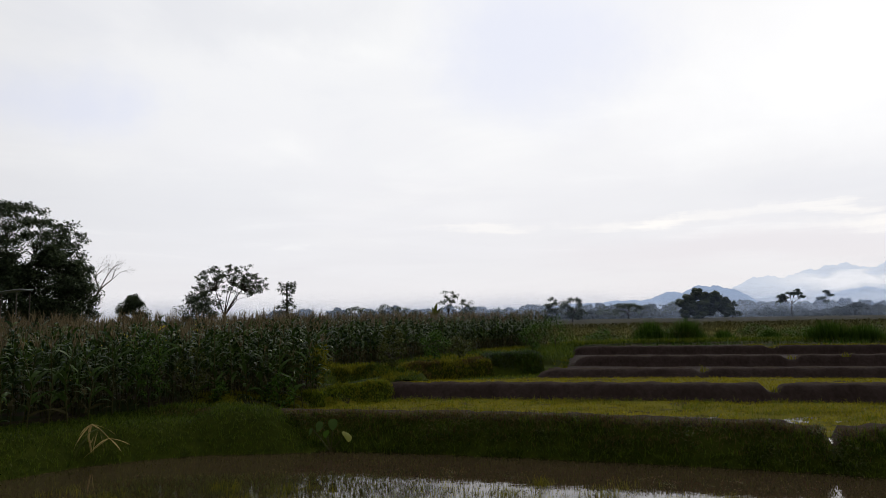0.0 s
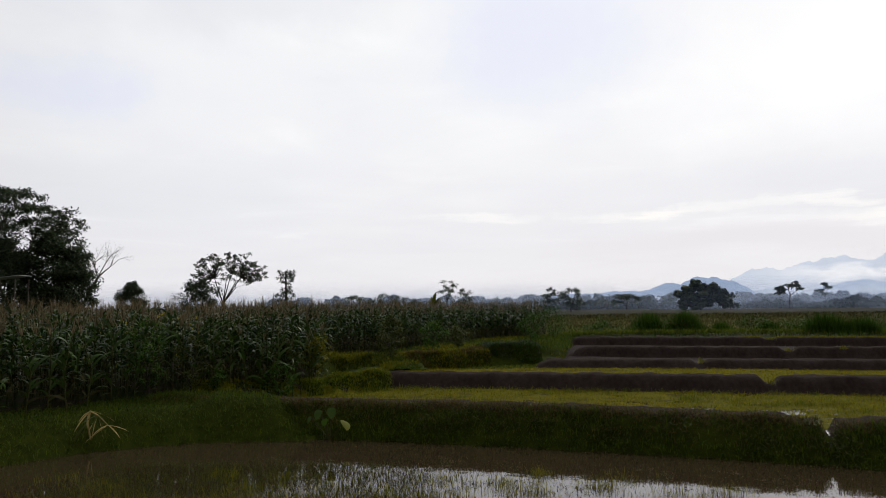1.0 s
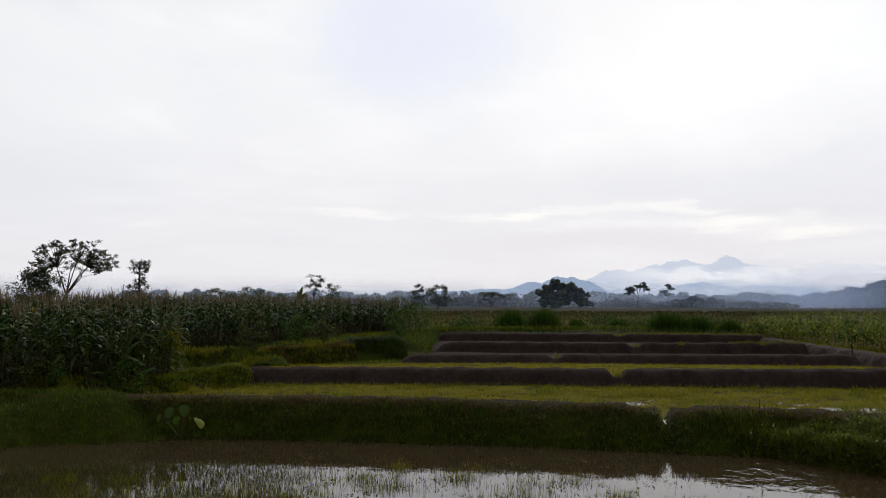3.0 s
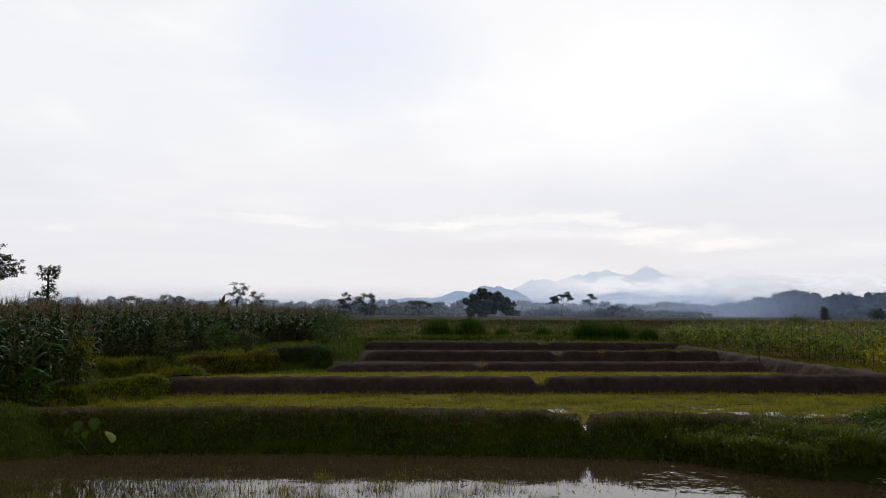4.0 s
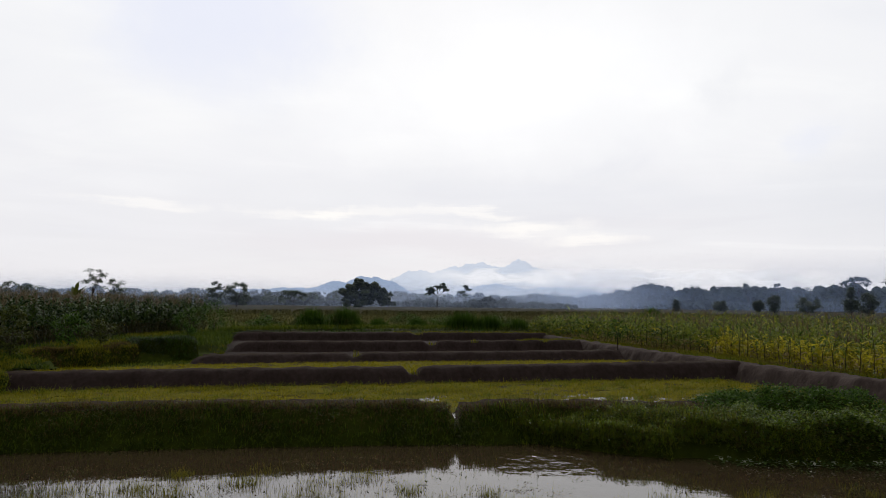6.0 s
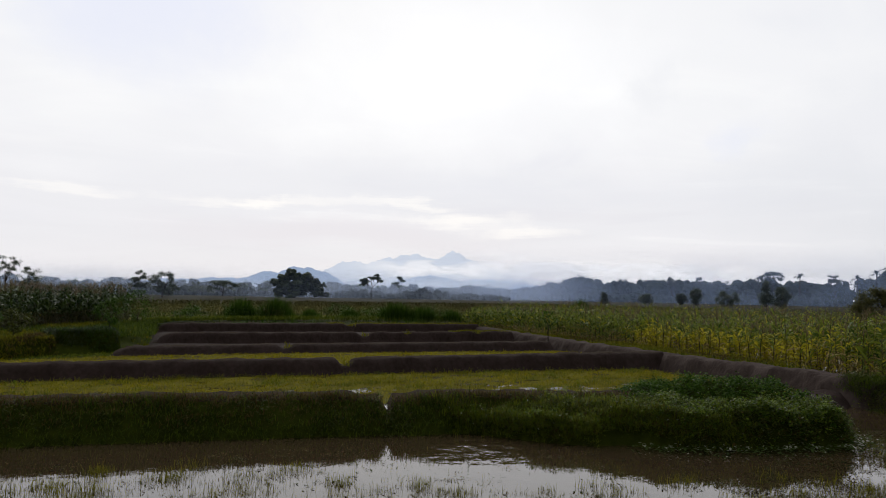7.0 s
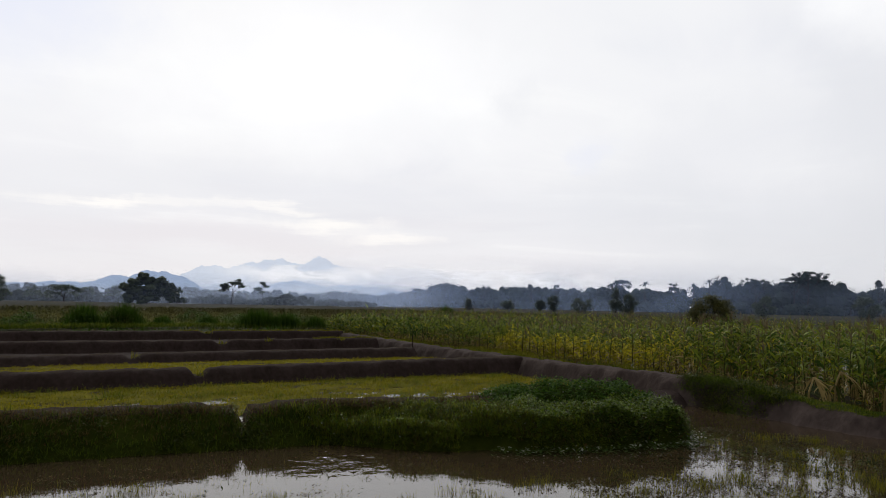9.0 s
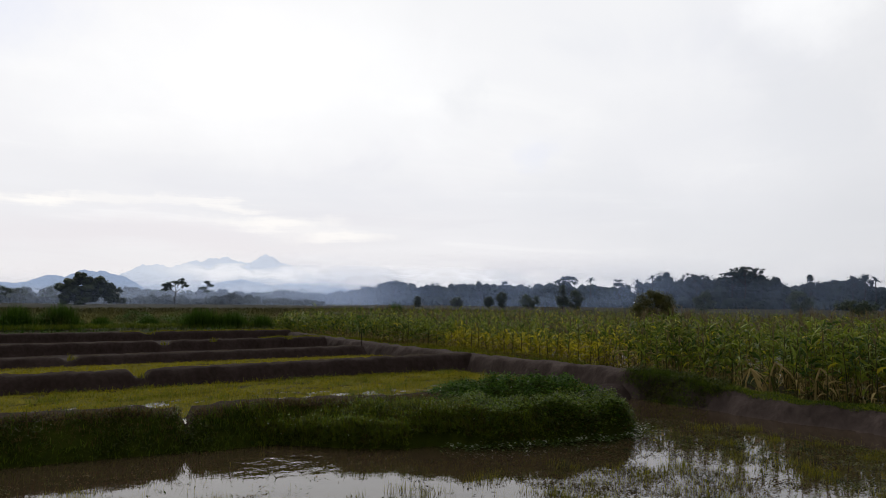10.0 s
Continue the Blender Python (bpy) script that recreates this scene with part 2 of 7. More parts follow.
# leaf green lifted and blued a little for the haze over the grove
M["tree_leaf"] = material("tree_leaf", (0.030, 0.046, 0.023), (0.076, 0.101, 0.046), 1.0, 0.55, vary=0.7, through_light=0.32, sheen=0.2)
M["bush_leaf"] = material("bush_leaf", (0.034, 0.048, 0.008), (0.094, 0.106, 0.015), 1.0, 0.55, vary=0.6, through_light=0.35, sheen=0.15)
# far foliage: part of the haze's blue is mixed into these leaf colours
M["hazed_wood_leaf"] = material("hazed_wood_leaf", (0.026, 0.036, 0.036), (0.050, 0.064, 0.058), 0.08, 0.8, vary=0.5, sheen=0.05)
M["hazed_forest_leaf"] = material("hazed_forest_leaf", (0.019, 0.031, 0.027), (0.038, 0.056, 0.046), 0.08, 0.8, vary=0.5, sheen=0.05)
M["mound_grass"] = material("mound_grass", (0.070, 0.108, 0.006), (0.200, 0.230, 0.013), 2.0, 0.6, vary=0.8, through_light=0.4, sheen=0.12)
M["creeper"] = material("creeper", (0.052, 0.096, 0.009), (0.163, 0.237, 0.021), 2.0, 0.40, vary=0.8, through_light=0.3, sheen=0.12)
M["paddy_turf"] = material("paddy_turf", (0.077, 0.075, 0.007), (0.187, 0.165, 0.013), 6.0, 0.9, 0.02, 30, stain=((0.045, 0.034, 0.020), 1.4, 0.56), sheen=0.03)
M["bark"] = material("bark", (0.022, 0.017, 0.013), (0.055, 0.043, 0.033), 8.0, 0.9, 0.01, 30, (1, 1, 0.3), sheen=0.1)
M["reed"] = material("reed", (0.024, 0.054, 0.006), (0.067, 0.128, 0.012), 2.0, 0.6, vary=0.6, through_light=0.3, sheen=0.1)
M["far_crop"] = material("far_crop", (0.058, 0.060, 0.022), (0.135, 0.125, 0.046), 0.15, 0.9, vary=0.4, sheen=0.05)
M["dead_bark"] = material("dead_bark", (0.060, 0.046, 0.036), (0.125, 0.10, 0.08), 8.0, 0.9)
M["big_leaf"] = material("big_leaf", (0.036, 0.068, 0.014), (0.075, 0.120, 0.028), 6.0, 0.6, through_light=0.3, sheen=0.06)
M["pale_leaf"] = material("pale_leaf", (0.19, 0.21, 0.03), (0.32, 0.33, 0.07), 8.0, 0.5, through_light=0.4, sheen=0.2)
# sky glints on the creepers, put in as pale-coloured leaves
M["glint_leaf"] = material("glint_leaf", (0.20, 0.22, 0.15), (0.42, 0.44, 0.34), 3.0, 0.4, vary=0.6, through_light=0.3, sheen=0.3)
M["olive_leaf"] = material("olive_leaf", (0.061, 0.065, 0.017), (0.137, 0.130, 0.036), 1.0, 0.6, vary=0.6, through_light=0.35, sheen=0.1)
M["tin"] = material("tin", (0.35, 0.36, 0.38), (0.55, 0.56, 0.58), 5.0, 0.45)
M["pole"] = material("pole", (0.06, 0.05, 0.04), (0.12, 0.10, 0.08), 8.0, 0.9)


def water_material(name, low, high, ripple, rough, stir=None, film=1.33):
    mat = bpy.data.materials.new(name)
    mat.use_nodes = True
    nt = mat.node_tree
    bsdf = nt.nodes["Principled BSDF"]
    geo = make_node(nt, "ShaderNodeNewGeometry")
    n = make_node(nt, "ShaderNodeTexNoise")
    n.inputs["Scale"].default_value, n.inputs["Detail"].default_value = 0.5, 4.0
    nt.links.new(geo.outputs["Position"], n.inputs["Vector"])
    mix = make_node(nt, "ShaderNodeMix", data_type="RGBA")
    mix.inputs["A"].default_value, mix.inputs["B"].default_value = (*low, 1), (*high, 1)
    nt.links.new(n.outputs[0], mix.inputs["Factor"])
    nt.links.new(mix.outputs["Result"], bsdf.inputs["Base Color"])
    bsdf.inputs["Roughness"].default_value, bsdf.inputs["IOR"].default_value = rough, film
    w = make_node(nt, "ShaderNodeTexNoise")
    w.inputs["Scale"].default_value, w.inputs["Detail"].default_value = 3.0, 3.0
    nt.links.new(geo.outputs["Position"], w.inputs["Vector"])
    bp = make_node(nt, "ShaderNodeBump")
    bp.inputs["Strength"].default_value, bp.inputs["Distance"].default_value = 1.0, ripple
    nt.links.new(w.outputs[0], bp.inputs["Height"])
    if stir:
        # the surface is ruffled where water runs in, and in faint drifts elsewhere
        far_off = make_node(nt, "ShaderNodeVectorMath", operation="DISTANCE")
        nt.links.new(geo.outputs["Position"], far_off.inputs[0])
        far_off.inputs[1].default_value = stir
        ring = make_node(nt, "ShaderNodeMapRange", interpolation_type="SMOOTHSTEP")
        for i, v in enumerate((0.5, 2.0, 18.0, 1.0)):
            ring.inputs[1 + i].default_value = v
        nt.links.new(math_node(nt, "ADD", far_off.outputs["Value"], math_node(nt, "MULTIPLY", n.outputs[0], 0.8)), ring.inputs[0])
        nt.links.new(math_node(nt, "MULTIPLY", math_node(nt, "MULTIPLY", ring.outputs[0], ripple), math_node(nt, "ADD", n.outputs[0], 0.5)), bp.inputs["Distance"])
    nt.links.new(bp.outputs[0], bsdf.inputs["Normal"])
    return mat


M["pond"] = water_material("pond_water", (0.041, 0.028, 0.016), (0.060, 0.041, 0.023), 0.0025, 0.03, (6.9, 9.3, 0.0), 1.82)
M["foam"] = water_material("running_water", (0.26, 0.24, 0.20), (0.50, 0.48, 0.44), 0.02, 0.2)
M["paddy_water"] = water_material("paddy_water", (0.048, 0.038, 0.022), (0.075, 0.058, 0.034), 0.005, 0.08)


# ---- mesh tools ----
def quad_mesh(name, parts, mats, smooth=False):
    """One mesh from arrays of (vertices n x 3, quads m x 4, material slot)."""
    vs, fs, ms, at = [], [], [], 0
    for v, q, slot in parts:
        v = np.asarray(v, dtype=np.float32).reshape(-1, 3)
        q = np.asarray(q, dtype=np.int64).reshape(-1, 4)
        vs.append(v), fs.append(q + at), ms.append(np.full(len(q), slot))
        at += len(v)
    v, q, s = np.concatenate(vs), np.concatenate(fs).astype(np.int32), np.concatenate(ms).astype(np.int32)
    me = bpy.data.meshes.new(name)
    me.vertices.add(len(v)), me.loops.add(4 * len(q)), me.polygons.add(len(q))
    me.vertices.foreach_set("co", v.ravel())
    me.loops.foreach_set("vertex_index", q.ravel())
    me.polygons.foreach_set("loop_start", np.arange(len(q), dtype=np.int32) * 4)
    me.polygons.foreach_set("material_index", s)
    me.polygons.foreach_set("use_smooth", np.full(len(q), smooth))
    for m in mats:
        me.materials.append(m)
    me.update(calc_edges=True)
    return me


def thing(name, parts, mats, label, category, kind="", group="", smooth=False, parent=None):
    ob = new(name, quad_mesh(name, parts, mats, smooth))
    if parent:
        ob.parent = parent
    return tagged(ob, label, category, group, kind)


def part(name, parts, mats, parent, label="", smooth=False):
    ob = new(name, quad_mesh(name, parts, mats, smooth))
    ob.parent = parent
    return tagged(ob, label)


BLADE = (0.9, 0.8, 0.0)
OVATE = (0.12, 1.0, 0.0)


def blades(base, az, length, width, lean, bend, profile=BLADE, twist=None):
    """Bent strips: each starts at base, leans from the vertical towards az and bends on along its length."""
    base = np.asarray(base, dtype=np.float64)
    n, k = len(base), len(profile)
    az, length, width, lean, bend = (np.broadcast_to(np.asarray(a, dtype=np.float64), (n,)) for a in (az, length, width, lean, bend))
    s = (np.arange(k - 1) + 0.5) / (k - 1)
    phi = lean[:, None] + bend[:, None] * s
    step = length[:, None] / (k - 1)
    r = np.concatenate([np.zeros((n, 1)), np.cumsum(np.sin(phi) * step, 1)], 1)
    h = np.concatenate([np.zeros((n, 1)), np.cumsum(np.cos(phi) * step, 1)], 1)
    mid = np.stack([base[:, :1] + r * np.cos(az)[:, None], base[:, 1:2] + r * np.sin(az)[:, None], base[:, 2:] + h], -1)
    turn = az + np.pi / 2 if twist is None else az + np.pi / 2 + twist
    side = np.stack([np.cos(turn), np.sin(turn), np.zeros(n) if twist is None else 0.6 * np.sin(twist)], -1)[:, None, :]
    w = 0.5 * width[:, None, None] * np.asarray(profile)[None, :, None]
    v = np.stack([mid - side * w, mid + side * w], 2)
    idx = np.arange(k - 1)
    q = np.stack([2 * idx, 2 * idx + 1, 2 * idx + 3, 2 * idx + 2], -1)
    q = (np.arange(n)[:, None, None] * 2 * k + q[None]).reshape(-1, 4)
    return v.reshape(-1, 3), q


def tubes(a, b, ra, rb, sides=5):
    """Tapered prisms from points a to points b."""
    a, b = np.asarray(a, dtype=np.float64).reshape(-1, 3), np.asarray(b, dtype=np.float64).reshape(-1, 3)
    n = len(a)
    ra, rb = np.broadcast_to(np.asarray(ra, dtype=np.float64), (n,)), np.broadcast_to(np.asarray(rb, dtype=np.float64), (n,))
    d = b - a
    d /= np.linalg.norm(d, axis=1, keepdims=True) + 1e-9
    ref = np.where(np.abs(d[:, 2:]) > 0.9, np.array([[1.0, 0, 0]]), np.array([[0, 0, 1.0]]))
    u = np.cross(d, ref)
    u /= np.linalg.norm(u, axis=1, keepdims=True) + 1e-9
    w = np.cross(d, u)
    t = np.arange(sides) / sides * 2 * np.pi
    ring = u[:, None] * np.cos(t)[None, :, None] + w[:, None] * np.sin(t)[None, :, None]
    v = np.concatenate([a[:, None] + ring * ra[:, None, None], b[:, None] + ring * rb[:, None, None]], 1)
    i = np.arange(sides)
    j = (i + 1) % sides
    q = np.stack([i, j, j + sides, i + sides], -1)
    q = (np.arange(n)[:, None, None] * 2 * sides + q[None]).reshape(-1, 4)
    return v.reshape(-1, 3), q


def inside(poly, x, y):
    """Which of the points lie in a polygon."""
    hit = np.zeros(np.shape(x), dtype=bool)
    for (x0, y0), (x1, y1) in zip(poly, poly[1:] + poly[:1]):
        if y0 == y1:
            continue
        hit ^= ((y0 > y) != (y1 > y)) & (x < (x1 - x0) * (y - y0) / (y1 - y0) + x0)
    return hit


def gap_to(line, x, y, closed=False):
    """The distance from points to a line of corners."""
    best = np.full(np.shape(x), 1e9)
    for (x0, y0), (x1, y1) in zip(line, line[1:] + (line[:1] if closed else [])):
        dx, dy = x1 - x0, y1 - y0
        t = np.clip(((x - x0) * dx + (y - y0) * dy) / (dx * dx + dy * dy + 1e-9), 0, 1)
        best = np.minimum(best, np.hypot(x - x0 - t * dx, y - y0 - t * dy))
    return best


def ripple(x, y, seed=0.0):
    """Smooth unevenness, about -1 to 1, for arrays of places."""
    return (np.sin(1.7 * x + 0.9 * y + seed) + np.sin(-1.1 * x + 2.3 * y + 2.1 * seed) + 0.7 * np.sin(4.1 * x - 2.7 * y + seed) + 0.5 * np.sin(7.3 * x + 5.9 * y + 3 * seed)) / 3.2


rng = np.random.default_rng(7)

# ---- lie of the land ----
POND = [(-13.5, 4.6), (-10.4, 7.5), (-8.6, 9.8), (-7.3, 11.4), (-6.4, 12.4), (-4.6, 13.3), (-1.0, 13.3), (2.3, 12.6), (7.2, 10.8), (8.6, 9.4), (12.4, 7.8), (17.3, 8.8), (15.9, 6.6), (15.9, 4.0), (15.2, 1.0), (14.5, -3), (6.5, -3.4), (3.8, -0.6), (2.4, 2.2), (-0.6, 3.4), (-6.0, 3.6)]
PADDY_2 = [(-4.6, 15.0), (-2.2, 14.3), (2.6, 13.1), (7.5, 11.4), (12.0, 9.0), (17.4, 9.4), (17.6, 12.0), (17.5, 15.3), (13.4, 16.4), (8.4, 17.6), (-1.3, 19.8), (-1.7, 19.1), (-2.8, 18.3), (-4.6, 17.8), (-5.0, 16.6)]
PADDY_3 = [(-1.2, 20.7), (8.4, 18.6), (13.4, 17.5), (17.8, 16.2), (18.6, 19.0), (18.2, 20.5), (12.0, 22.3), (3.9, 24.2), (3.5, 24.95), (1.5, 24.6), (-1.5, 23.7)]
PADDY_4 = [(3.4, 24.6), (18.0, 21.0), (18.8, 23.4), (21.0, 26.4), (12.8, 27.2), (5.2, 29.3)]
PADDY_5 = [(5.3, 29.6), (21.0, 26.8), (22.6, 31.0), (15.4, 33.6), (6.6, 36.0)]
CORN_WET = [(23.6, 34.6), (21.4, 23.5), (20.2, 14.5), (19.6, 8.2), (17.4, 5.2), (17.0, 2.0), (16.5, -6), (150, -40), (170, 60), (60, 75)]
TERRACES = [(-2.8, 13.3), (2.3, 12.3), (8.6, 9.2), (12.4, 7.4), (17.5, 8.4), (18.2, 12.0), (19.0, 17.0), (20.0, 21.0), (22.8, 31.0), (15.5, 34.6), (6.5, 36.6), (4.8, 29.0), (2.8, 24.5), (-1.5, 23.0), (-1.8, 20.3), (-3.0, 17.4), (-3.4, 15.4)]
DIKE_FOOT = [(14.6, -6), (15.0, 4), (15.3, 6.6), (16.6, 8.9), (18.0, 13), (19, 17), (20, 21), (22, 30), (23.8, 34), (21.8, 24), (20.6, 14.5), (20.0, 8), (17.8, 5.2), (17.4, 2), (17.2, -6)]
HOLLOW = [(-3.7, 19.2), (-2.9, 19.9), (-2.3, 21.0), (-2.3, 21.9), (-3.3, 22.1), (-3.9, 20.6)]
PIT = [(18.7, 6.0), (20.4, 7.1), (22.6, 8.9), (22.9, 7.8), (20.6, 5.9), (18.8, 5.0)]
HOLLOW_2 = [(-1.2, 24.6), (0.6, 25.6), (3.6, 26.0), (4.6, 26.4), (4.6, 28.0), (2.0, 28.2), (-0.6, 26.4)]
VERGE_R = [(23.4, 32.0), (21.9, 25.0), (20.5, 18.0), (19.8, 12.0), (20.6, 12.0), (22.2, 18.5), (23.6, 26.5), (24.2, 32.0)]
SUMP = [(5.7, 12.1), (6.3, 11.7), (6.7, 11.9), (6.8, 12.4), (6.2, 12.8), (5.7, 12.6)]
LEFT_SHELF = [(-18, 6), (-8.4, 8.4), (-5.4, 11.8), (-4.6, 13.4), (-5.0, 15.6), (-6.2, 16.6), (-9.0, 16.4), (-18, 14)]
LEFT_CORNER = [(-7.5, 16.9), (-4.6, 17.7), (-3.2, 18.2), (-2.5, 19.3), (-3.4, 19.5), (-4.6, 19.6), (-7.5, 19.4)]
LEVELS = ((LEFT_SHELF, 0.52, 1.0), (LEFT_CORNER, 0.44, 0.9), (TERRACES, 0.12, 1.2), (DIKE_FOOT, -0.08, 0.3), (POND, -0.22, 1.5), (PADDY_2, 0.20, 0.5), (PADDY_3, 0.36, 0.5), (PADDY_4, 0.34, 0.5), (PADDY_5, 0.40, 0.5), (CORN_WET, 0.24, 0.6), (PIT, 0.33, 0.4), (VERGE_R, 0.50, 0.7), (SUMP, 0.08, 0.4), (HOLLOW, 0.28, 0.5), (HOLLOW_2, 0.45, 0.5))


def puddles(x, y):
    """Long shallow pools in the second terrace, most of them behind its front bank: 0 to 1."""
    over = y + 0.27 * x
    streak = ripple(0.8 * x, 1.9 * over, 1.7) + 0.5 * ripple(1.3 * x, 5.2 * over, 4.2) + 0.35 * np.clip((17.2 - over) / 1.5, -1, 1)
    broken = np.clip(ripple(2.7 * x, 6.5 * over, 2.9) + 0.45, 0, 1)
    return np.clip((streak - 0.06) / 0.25, 0, 1) * np.minimum(1, 2 * broken) * inside(PADDY_2, x, y)


def land(x, y):
    """The height of the bare ground."""
    x, y = np.asarray(x, dtype=np.float64), np.asarray(y, dtype=np.float64)
    z = 0.70 + 0.04 * ripple(0.5 * x, 0.5 * y)
    for poly, level, slope in LEVELS:
        d = gap_to(poly, x, y, True)
        inn = inside(poly, x, y)
        wide = np.where(x < -2.5, slope, min(slope, 0.5))
        t = np.clip(np.where(inn, d, -d) / wide + 0.5, 0, 1)
        t = t * t * (3 - 2 * t)
        z = z + (level + 0.016 * ripple(x, y, level * 9) + 0.014 * ripple(2.6 * x, 3.4 * y, level * 5) - z) * t
    return z - 0.075 * puddles(x, y)


def spaced(lo, near_lo, near_hi, hi, step, grow):
    mid = list(np.arange(near_lo, near_hi + step / 2, step))
    up, s = [mid[-1]], step
    while up[-1] < hi:
        s *= grow
        up.append(up[-1] + s)
    dn, s = [mid[0]], step
    while dn[-1] > lo:
        s *= grow
        dn.append(dn[-1] - s)
    return np.array(dn[:0:-1] + mid + up[1:])


def sheet(xs, ys, height):
    gx, gy = np.meshgrid(xs, ys)
    v = np.stack([gx, gy, height(gx, gy)], -1).reshape(-1, 3)
    nx, ny = len(xs), len(ys)
    i = (np.arange(ny - 1)[:, None] * nx + np.arange(nx - 1)[None]).ravel()
    return v, np.stack([i, i + 1, i + 1 + nx, i + nx], -1)


LEFT_BANK = [(-13, 5.4), (-8.2, 8.4), (-6.6, 10.9), (-5.6, 12.2), (-4.0, 12.5), (-1.6, 12.6), (-1.8, 14.3), (-4.6, 15.2), (-5.2, 16.0), (-6.8, 15.4), (-8.0, 13.6), (-13, 11)]
VERGE = [(-5.2, 18.6), (-4.0, 18.8), (-2.4, 20.2), (-1.6, 22.8), (1.4, 25.6), (3.9, 26.0), (5.2, 29.2), (6.4, 36.0), (6.0, 38.5), (2.8, 37.0), (0.2, 32.4), (-2.2, 27.0), (-3.8, 24.0), (-4.0, 21.0), (-3.9, 19.6)]
TERRACE_CORNER = [(0.4, 23.2), (2.2, 23.3), (3.3, 23.5), (4.4, 24.3), (3.4, 25.2), (0.8, 25.0)]
BACK = [(6.5, 37.5), (15.5, 35.4), (23.4, 33.4), (27, 38.5), (44, 60), (60, 84), (14, 92), (2, 60)]
gx, gy = spaced(-3500, -12, 26, 3500, 0.27, 1.18), spaced(-600, -4.1, 42, 4200, 0.27, 1.18)
gv, gq = sheet(gx, gy, land)
centre = gv[gq].mean(1)
far = (np.hypot(centre[:, 0], centre[:, 1]) > 60).astype(int)
far[inside(PADDY_2, centre[:, 0], centre[:, 1]) | inside(PADDY_3, centre[:, 0], centre[:, 1]) | (inside(BACK, centre[:, 0], centre[:, 1]) & (centre[:, 1] > 41.5))] = 2
far[inside(PADDY_4, centre[:, 0], centre[:, 1]) | inside(PADDY_5, centre[:, 0], centre[:, 1])] = 3
for grown_over in (LEFT_BANK, VERGE, TERRACE_CORNER):
    far[inside(grown_over, centre[:, 0], centre[:, 1])] = 4
g_me = quad_mesh("ground", [(gv, gq, 0)], [M["soil"], M["far_soil"], M["paddy_turf"], M["mud"], M["turf"]], True)
g_me.polygons.foreach_set("material_index", far.astype(np.int32))
tagged(new("ground", g_me), "damp dark earth of the fields running out to the plain", "ground", kind="structure")


def water_sheet(name, poly, z, mat, label):
    bm = bmesh.new()
    bm.faces.new([bm.verts.new((x, y, z)) for x, y in poly])
    me = bpy.data.meshes.new(name)
    bm.to_mesh(me), bm.free()
    me.materials.append(mat)
    tagged(new(name, me), label, "water", kind="structure")


water_sheet("water_pond", [(-14.0, 4.4), (-12.5, 6.5), (-9.5, 11.5), (-6.5, 13.4), (-1.0, 13.6), (2.5, 12.9), (7.4, 11.1), (9, 9.8), (12.6, 8.3), (17.3, 8.7), (16.6, 6.2), (16.6, 3.8), (15.8, 0.8), (15.2, -3.6), (6.2, -3.8), (3.3, -0.8), (2.0, 1.8), (-0.8, 3.0), (-6.2, 3.2)], 0.0, M["pond"], "still brown muddy water of a flooded rice field")
water_sheet("water_paddy", PADDY_2, 0.166, M["paddy_water"], "shallow water between young rice")
water_sheet("water_corn", CORN_WET[:7] + [(45, -14), (60, 20), (40, 45)], 0.29, M["paddy_water"], "shallow flood water standing under the corn")


# ---- bunds ----
def resample(line, step):
    p = np.array(line, dtype=np.float64)
    seg = np.linalg.norm(np.diff(p[:, :2], axis=0), axis=1)
    s = np.concatenate([[0], np.cumsum(seg)])
    n = max(2, int(s[-1] / step))
    t = np.linspace(0, s[-1], n)
    out = np.stack([np.interp(t, s, p[:, i]) for i in range(p.shape[1])], -1)
    for _ in range(3):
        out[1:-1] = (out[:-2] + 2 * out[1:-1] + out[2:]) / 4
    return out


